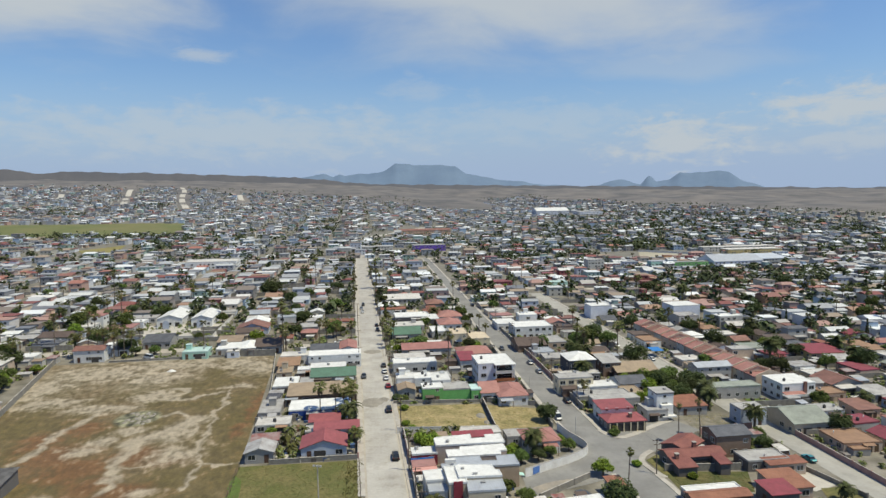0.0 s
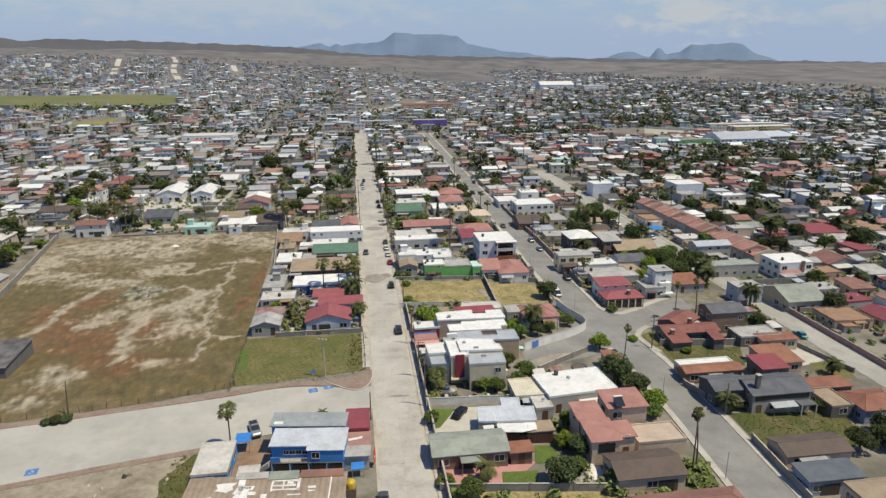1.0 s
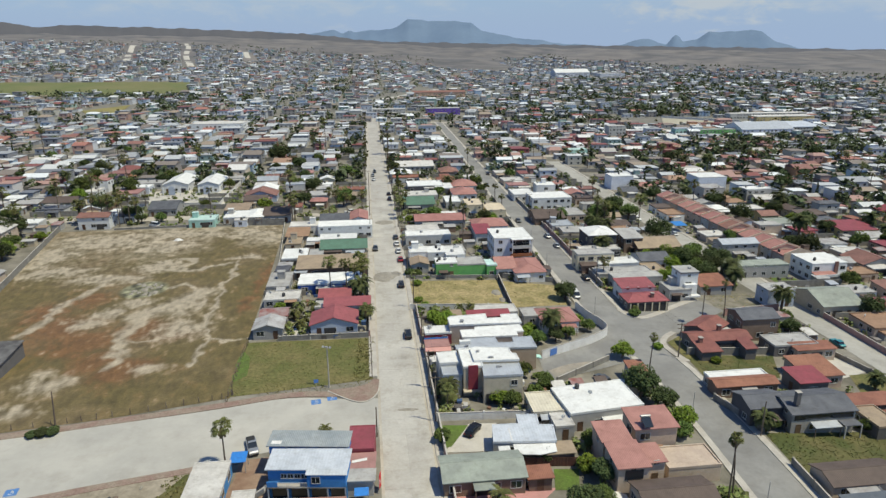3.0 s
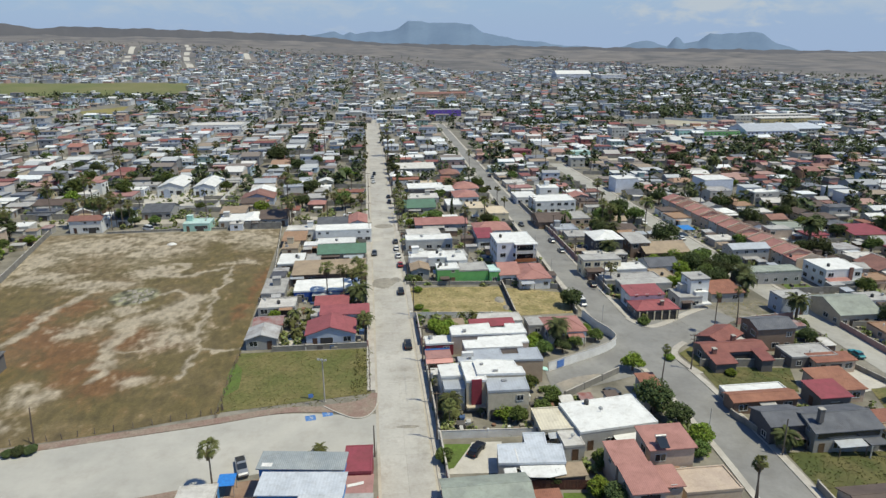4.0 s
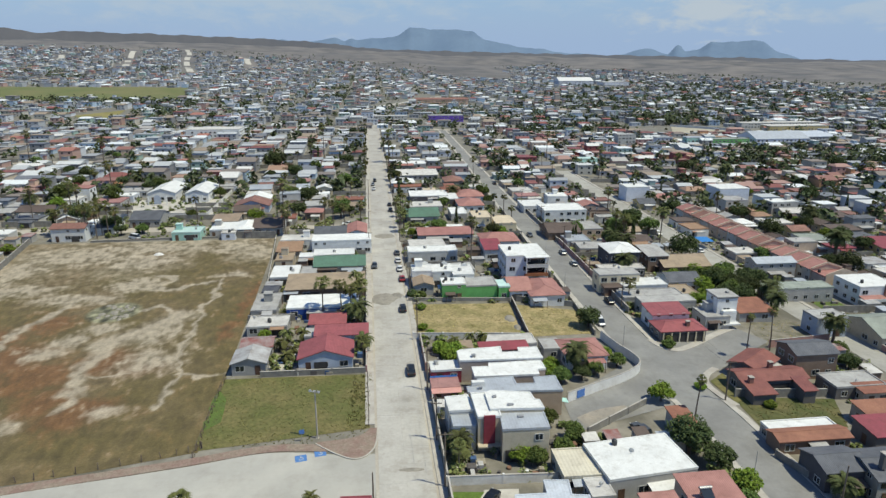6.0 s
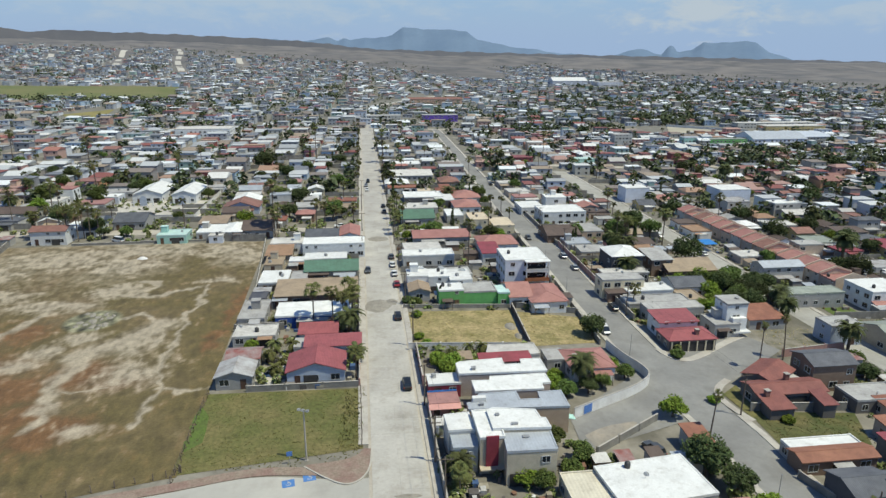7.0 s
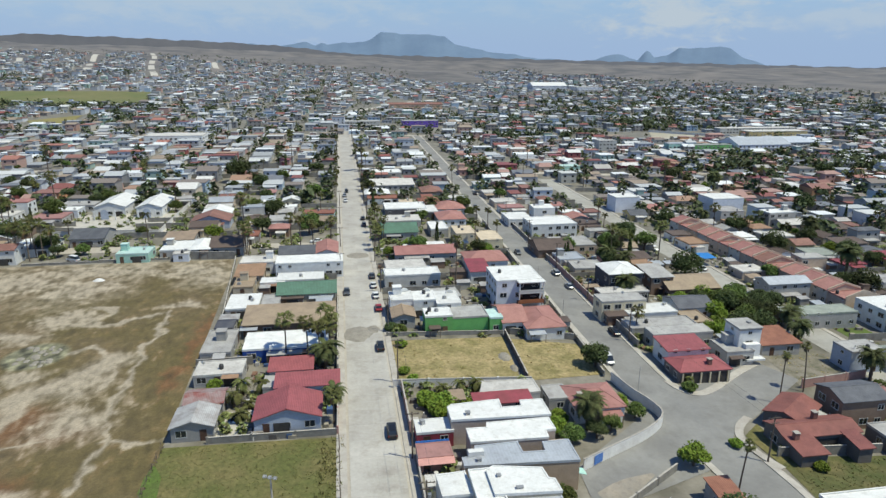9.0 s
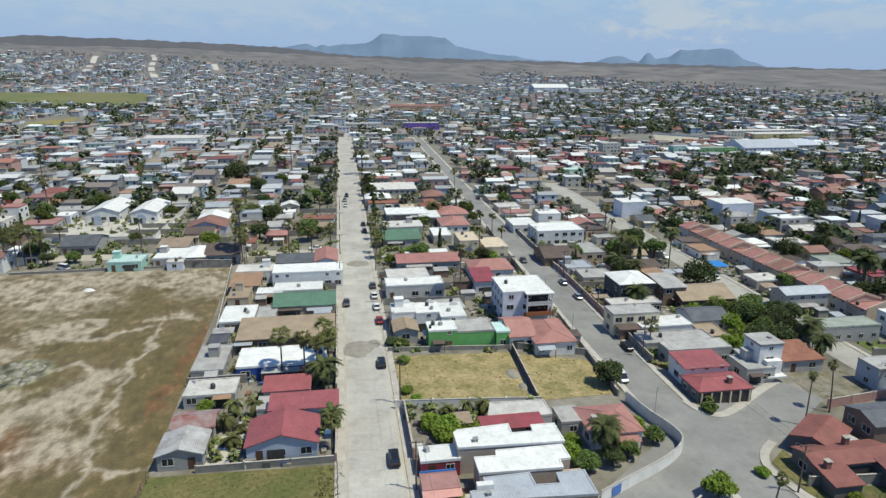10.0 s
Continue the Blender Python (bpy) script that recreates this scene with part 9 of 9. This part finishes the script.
# balconies of the three-storey house
m_rust = surf("rust_orange", (0.36, 0.13, 0.055), (0.28, 0.10, 0.045), 0.8, 0.8, 6, 0.2)
for z in (2.75, 5.45):
    b = part("balcony", Solid().box(-0.6, -8.2, z - 0.18, 6.2, -6.1, z), M_WHITEW if z > 4 else m_rust, balcony_house)
    part("balustrade", Solid().box(-0.6, -8.2, z, 6.2, -8.08, z + 0.85), m_rust if z < 4 else M_FRAME, b, "balcony front")
    part("balustrade", Solid().box(6.08, -8.08, z, 6.2, -6.1, z + 0.85), m_rust if z < 4 else M_FRAME, b)
    # dark glass laid on the wall paints the shade behind the balcony
    part("recess_shade", Solid().box(0.0, -6.16, z + 0.05, 5.6, -6.1, z + 2.2), M_PANE, balcony_house, "dark glass sheet for the shaded balcony back")
part("roof_overhang", Solid().box(-0.8, -8.4, 8.25, 6.5, -6.1, 8.5), ROOF["white"], balcony_house)
for q in (-0.4, 6.0):
    part("column", Solid().box(q - 0.14, -8.15, -0.3, q + 0.14, -7.87, 8.25), M_WHITEW, balcony_house)

# white bay and balcony of the tower house
part("bay", Solid().box(-1.6, -4.2, 1.6, 2.0, -2.85, 4.6), WALL["white"], tower_house)
part("balcony", Solid().box(-1.9, -5.6, 1.2, 2.6, -2.85, 1.6), WALL["white"], tower_house)
part("cornice", Solid().box(-2.95, -3.1, 7.95, 2.95, 3.1, 8.15), ROOF["slabgrey"], tower_house)

# arched portals of the church halls
for ch, w, d in ((church_a, 12.2, 34.9), (church_b, 10.1, 29.5)):
    y = -d / 2
    arch = [(math.cos(radians(a)) * 1.5, math.sin(radians(a)) * 1.5 + 3.0) for a in range(0, 181, 18)]
    pts = [(1.5, 0.0)] + arch + [(-1.5, 0.0)]
    n = len(pts)
    portal = Solid().add([(p[0], y - 0.05, p[1]) for p in pts] + [(p[0], y + 0.05, p[1]) for p in pts], [tuple(range(n))[::-1]] + [(i, (i + 1) % n, n + (i + 1) % n, n + i) for i in range(n)])
    part("portal", portal, WALL["paleblue"], ch, "pale arched portal")
    for q in (-w * 0.33, w * 0.33):
        part("side_pier", Solid().box(q - 0.25, y - 0.3, -0.3, q + 0.25, y, 4.0), WALL["white"], ch)
    part("step", Solid().box(-2.4, y - 1.4, -0.3, 2.4, y, 0.25), M_WALK, ch)

# rounded parapets of the white row
for u, w in ((unit_a, 5.8), (unit_b, 5.8), (unit_c, 6.1)):
    arch = [(w * 0.2 + 1.05 * math.cos(radians(a)), 5.0 + 0.9 * math.sin(radians(a))) for a in range(0, 181, 15)]
    n = len(arch)
    part("parapet_arch", Solid().add([(p[0], 2.6, p[1]) for p in arch] + [(p[0], 2.9, p[1]) for p in arch], [tuple(range(n))[::-1], tuple(range(n, 2 * n))] + [(i, i + 1, n + i + 1, n + i) for i in range(n - 1)] + [(n - 1, 0, n, 2 * n - 1)]), ROOF["white"], u)

# two wings of the dark corner house with a shaded court between them
for x0, x1, y0 in ((-7.6, -2.3, -7.6), (3.4, 6.6, -7.2)):
    wing = part("wing", Solid().box(x0 + 0.3, y0 + 0.3, -0.9, x1 - 0.3, -2.6, 2.75), WALL["greydark"], corner_house)
    part("wing_roof", Solid().slab([(x0, y0, 2.75), (x1, y0, 2.75), (x1, -1.6, 3.55), (x0, -1.6, 3.55)], 0.16), ROOF["tilered"], wing)
# the shade of the court is a dark sheet on its back wall
part("court_door", Solid().box(-2.0, -2.78, 0.0, 3.2, -2.68, 2.3), M_SHADE, corner_house, "dark sheet painted for the shaded court")
# posts of the red-roofed corner house, the shade behind them painted as a dark sheet
part("arcade", Solid().box(-5.3, -3.48, 0.1, 5.3, -3.38, 2.35), M_SHADE, corner_red, "dark sheet painted for the shade behind the posts")
for k in range(6):
    part("arcade_post", Solid().box(-5.3 + 2.06 * k, -3.72, -0.3, -5.0 + 2.06 * k, -3.46, 2.6), WALL["creamwall"], corner_red)

# chimneys, skylight and the blue stripe
for hs, x, y, z, h in ((corner_house, -5.9, -3.4, 3.0, 1.5), (corner_house, 1.4, 1.6, 3.4, 1.6), (corner_red, 1.6, -1.8, 3.0, 1.7), (garden_house, -3.0, -1.0, 3.2, 1.3), (slate_house, -4.6, -2.2, 5.8, 2.2)):
    c = part("chimney", Solid().box(x - 0.42, y - 0.42, z - 0.4, x + 0.42, y + 0.42, z + h), ROOF["redbrown"] if hs is not slate_house else WALL["greydark"], hs)
    part("chimney_cap", Solid().box(x - 0.52, y - 0.52, z + h, x + 0.52, y + 0.52, z + h + 0.12), M_WALK, c)
part("skylight", Solid().slab([(-2.6, -1.6, 3.62), (-1.9, -1.6, 3.74), (-1.9, -0.9, 3.74), (-2.6, -0.9, 3.62)], 0.03), M_FRAME, red_house, "small white skylight")
part("blue_stripe", Solid().box(-2.75, 2.02, 1.6, 2.75, 2.14, 2.9), M_TARP, striped_house, "bright blue wall stripe")
part("awning", Solid().slab([(-2.9, -3.4, 2.1), (2.9, -3.4, 2.1), (2.9, -2.0, 2.5), (-2.9, -2.0, 2.5)], 0.06), WALL["pink"], striped_house)
part("carport_roof", Solid().box(-2.0, -5.4, 2.5, 1.4, -3.3, 2.62), ROOF["greygreen"], greygreen_house)
for q in (-1.8, 1.2):
    part("carport_post", Solid().box(q - 0.07, -5.3, -0.2, q + 0.07, -5.16, 2.5), WALL["brown"], greygreen_house)
part("terrace_window", Solid().box(-1.4, -3.08, 2.6, 1.6, -2.98, 4.3), M_PANE, terrace_house, "large dark corner window")
# brown board fence of the garden
for k in range(10):
    root = thing("board_fence", pose(29.4 + 1.0 * k, 90.2, gz(29.4 + k, 90.2)), "dark red-brown board fence panel in a garden", "fence", "garden fence panels")
    for i in range(6):
        part("board", Solid().box(0.165 * i, -0.02, 0.05, 0.165 * i + 0.15, 0.02, 1.75 + 0.03 * (i % 2)), M_FENCE, root)
    part("rail", Solid().box(0, 0.02, 0.4, 1.0, 0.07, 0.5), M_FENCE, root)
# glazing and porch of the slate-roofed house
part("glazing", Solid().box(-5.9, -4.09, 3.1, 5.9, -3.97, 4.35), M_PANE, slate_house, "dark band of upper windows")
part("porch_roof", Solid().box(3.0, -6.0, 2.35, 6.6, -4.0, 2.5), ROOF["slate"], slate_house)
for q in (3.2, 6.4):
    part("porch_post", Solid().box(q - 0.1, -6.1, -0.4, q + 0.1, -5.9, 2.35), WALL["palegrey"], slate_house)

# solar heater
root = thing("solar_heater", pose(51.6, 92.6, gz(51.6, 92.6) + 6.35, 0, 0, 3), "dark solar water heater on a tiled roof", "solar heater")
part("panel", Solid().slab([(-0.8, -1.0, 0.25), (0.8, -1.0, 0.25), (0.8, 0.8, 1.05), (-0.8, 0.8, 1.05)], 0.08), M_PANE, root)
part("boiler", Solid().tube((-0.9, 1.0, 1.2), (0.9, 1.0, 1.2), 0.24, 0.24, 10), M_STEEL, root)
part("rack", Solid().box(-0.8, 0.85, -0.1, 0.8, 0.95, 1.0), M_STEEL, root)


def canopy(x, y, w, d, h, material, label, turn=3):
    """A light roof on four posts."""
    root = thing("canopy", pose(x, y, gz(x, y), 0, 0, turn), label, "canopy", "light canopies")
    part("sheet", Solid().slab([(-w / 2, -d / 2, h), (w / 2, -d / 2, h), (w / 2, d / 2, h + 0.3), (-w / 2, d / 2, h + 0.3)], 0.06), material, root)
    for sx in (-1, 1):
        for sy in (-1, 1):
            part("post", Solid().tube((sx * (w / 2 - 0.15), sy * (d / 2 - 0.15), -0.2), (sx * (w / 2 - 0.15), sy * (d / 2 - 0.15), h + 0.1), 0.05, 0.05, 6), M_STEEL, root)
    return root


canopy(-17.0, 92.0, 2.6, 2.6, 2.3, M_TARP, "bright blue tarpaulin canopy on posts")
canopy(123.6, 247.0, 5.0, 6.0, 3.0, M_TARP, "bright blue tarpaulin canopy on posts")
canopy(27.0, 91.4, 2.0, 1.6, 2.4, ROOF["white"], "small white sheet canopy on posts")
canopy(21.0, 187.6, 3.0, 2.4, 2.6, ROOF["metal"], "grey sheet canopy on posts")
canopy(74.0, 189.0, 5.0, 3.0, 2.6, ROOF["slabgrey"], "grey sheet canopy on posts")
canopy(-20.5, 186.0, 4.0, 4.0, 2.5, ROOF["metal"], "grey sheet canopy on posts")
canopy(3.6, 82.6, 2.2, 1.6, 1.7, M_TARP, "bright blue tarpaulin canopy on posts")


# thin posts along the grass plot and rags on the tin hut
for k in range(12):
    x, y = 3.6 - 0.11 * k, 121.5 + 1.75 * k
    ob = new("fence_post", POST_MESH)
    ob.matrix_world = pose(x, y, gz(x, y), 0, 3 * (k % 3) - 3, 20 * k)
    tagged(ob, "thin wooden fence post beside the grass plot", "post", "plot fence posts")
rg = random.Random(19)
for k in range(16):
    x, y = rg.uniform(-57, -24), rg.uniform(72, 90)
    if y > 82 + (x + 60) * 0.27:
        y -= 8
    heap(x, y, rg.uniform(0.2, 0.7), rg.uniform(0.2, 0.6), rg.uniform(0.1, 0.35), rg.choice((M_WALK, m_gravel, M_WOOD, M_WHITEW)), "small heap of rubbish on the dirt yard", "debris_mound")


# odds and ends lying about in the yards
clutter = Solid()
rg = random.Random(29)
n_c = 0
while n_c < 1100:
    y = 68 + 190 * rg.random()
    x = 10 + (y + 25) * math.tan(radians(rg.uniform(-30, 42)))
    if (x > 56 and y < 137) or (96 < x < 118 and 154 < y < 180) or (16 < x < 47 and y < 106) or (x < -24 and y > 96) or (x < 12 and y < 142) or (10 < x < 58 and 157 < y < 184) or (76 < x < 104 and y < 101) or (38 < x < 100 and 115 < y < 172 and (x < 76 or y > 134)) or any(abs(x - m) < q for m, q in ((xc(y), 6.8), (xs2(y), 6.6), (xs3(y), 6.4))) or any(abs(x - a) < hw + 0.5 and abs(y - b) < hd + 0.5 for a, b, hw, hd in TAKEN):
        continue
    z, a, b, c = gz(x, y), rg.uniform(0.2, 0.9), rg.uniform(0.2, 0.8), rg.uniform(0.2, 1.0)
    if rg.random() < 0.3:
        clutter.tube((x, y, z - 0.05), (x, y, z + c), a * 0.5, a * 0.5, 8)
    else:
        clutter.box(x - a, y - b, z - 0.05, x + a, y + b, z + c)
    n_c += 1
tagged(new("yard_clutter", clutter.mesh("yard_clutter", palette("clutter_colours", [(0.25, (0.10, 0.09, 0.085)), (0.2, (0.22, 0.20, 0.18)), (0.15, (0.45, 0.44, 0.42)), (0.12, (0.20, 0.11, 0.07)), (0.1, (0.05, 0.10, 0.22)), (0.1, (0.30, 0.27, 0.21)), (0.08, (0.62, 0.62, 0.60))]))), "boxes, drums and odds and ends left in the yards", "clutter", kind="stuff")

# the nearer slabs of the main road
SLABS = [Solid().slab([(p[0] - xc(40), p[1] - 40, 0) for p in slab_corners(40, a, b)], 0.14).mesh("slab", m_slab) for a, b in ((-4.3, 0.0), (0.0, 4.3))]
sr = random.Random(4)
for k in range(50):
    for me_slab in SLABS:
        ob = part("slab", me_slab, None, road)
        y = 40 + 5 * k
        ob.location = (xc(y), y, gz(xc(y), y) + 0.10 + sr.uniform(-0.008, 0.008))
        ob.rotation_euler = (sr.uniform(-0.001, 0.001), sr.uniform(-0.001, 0.001), 0)
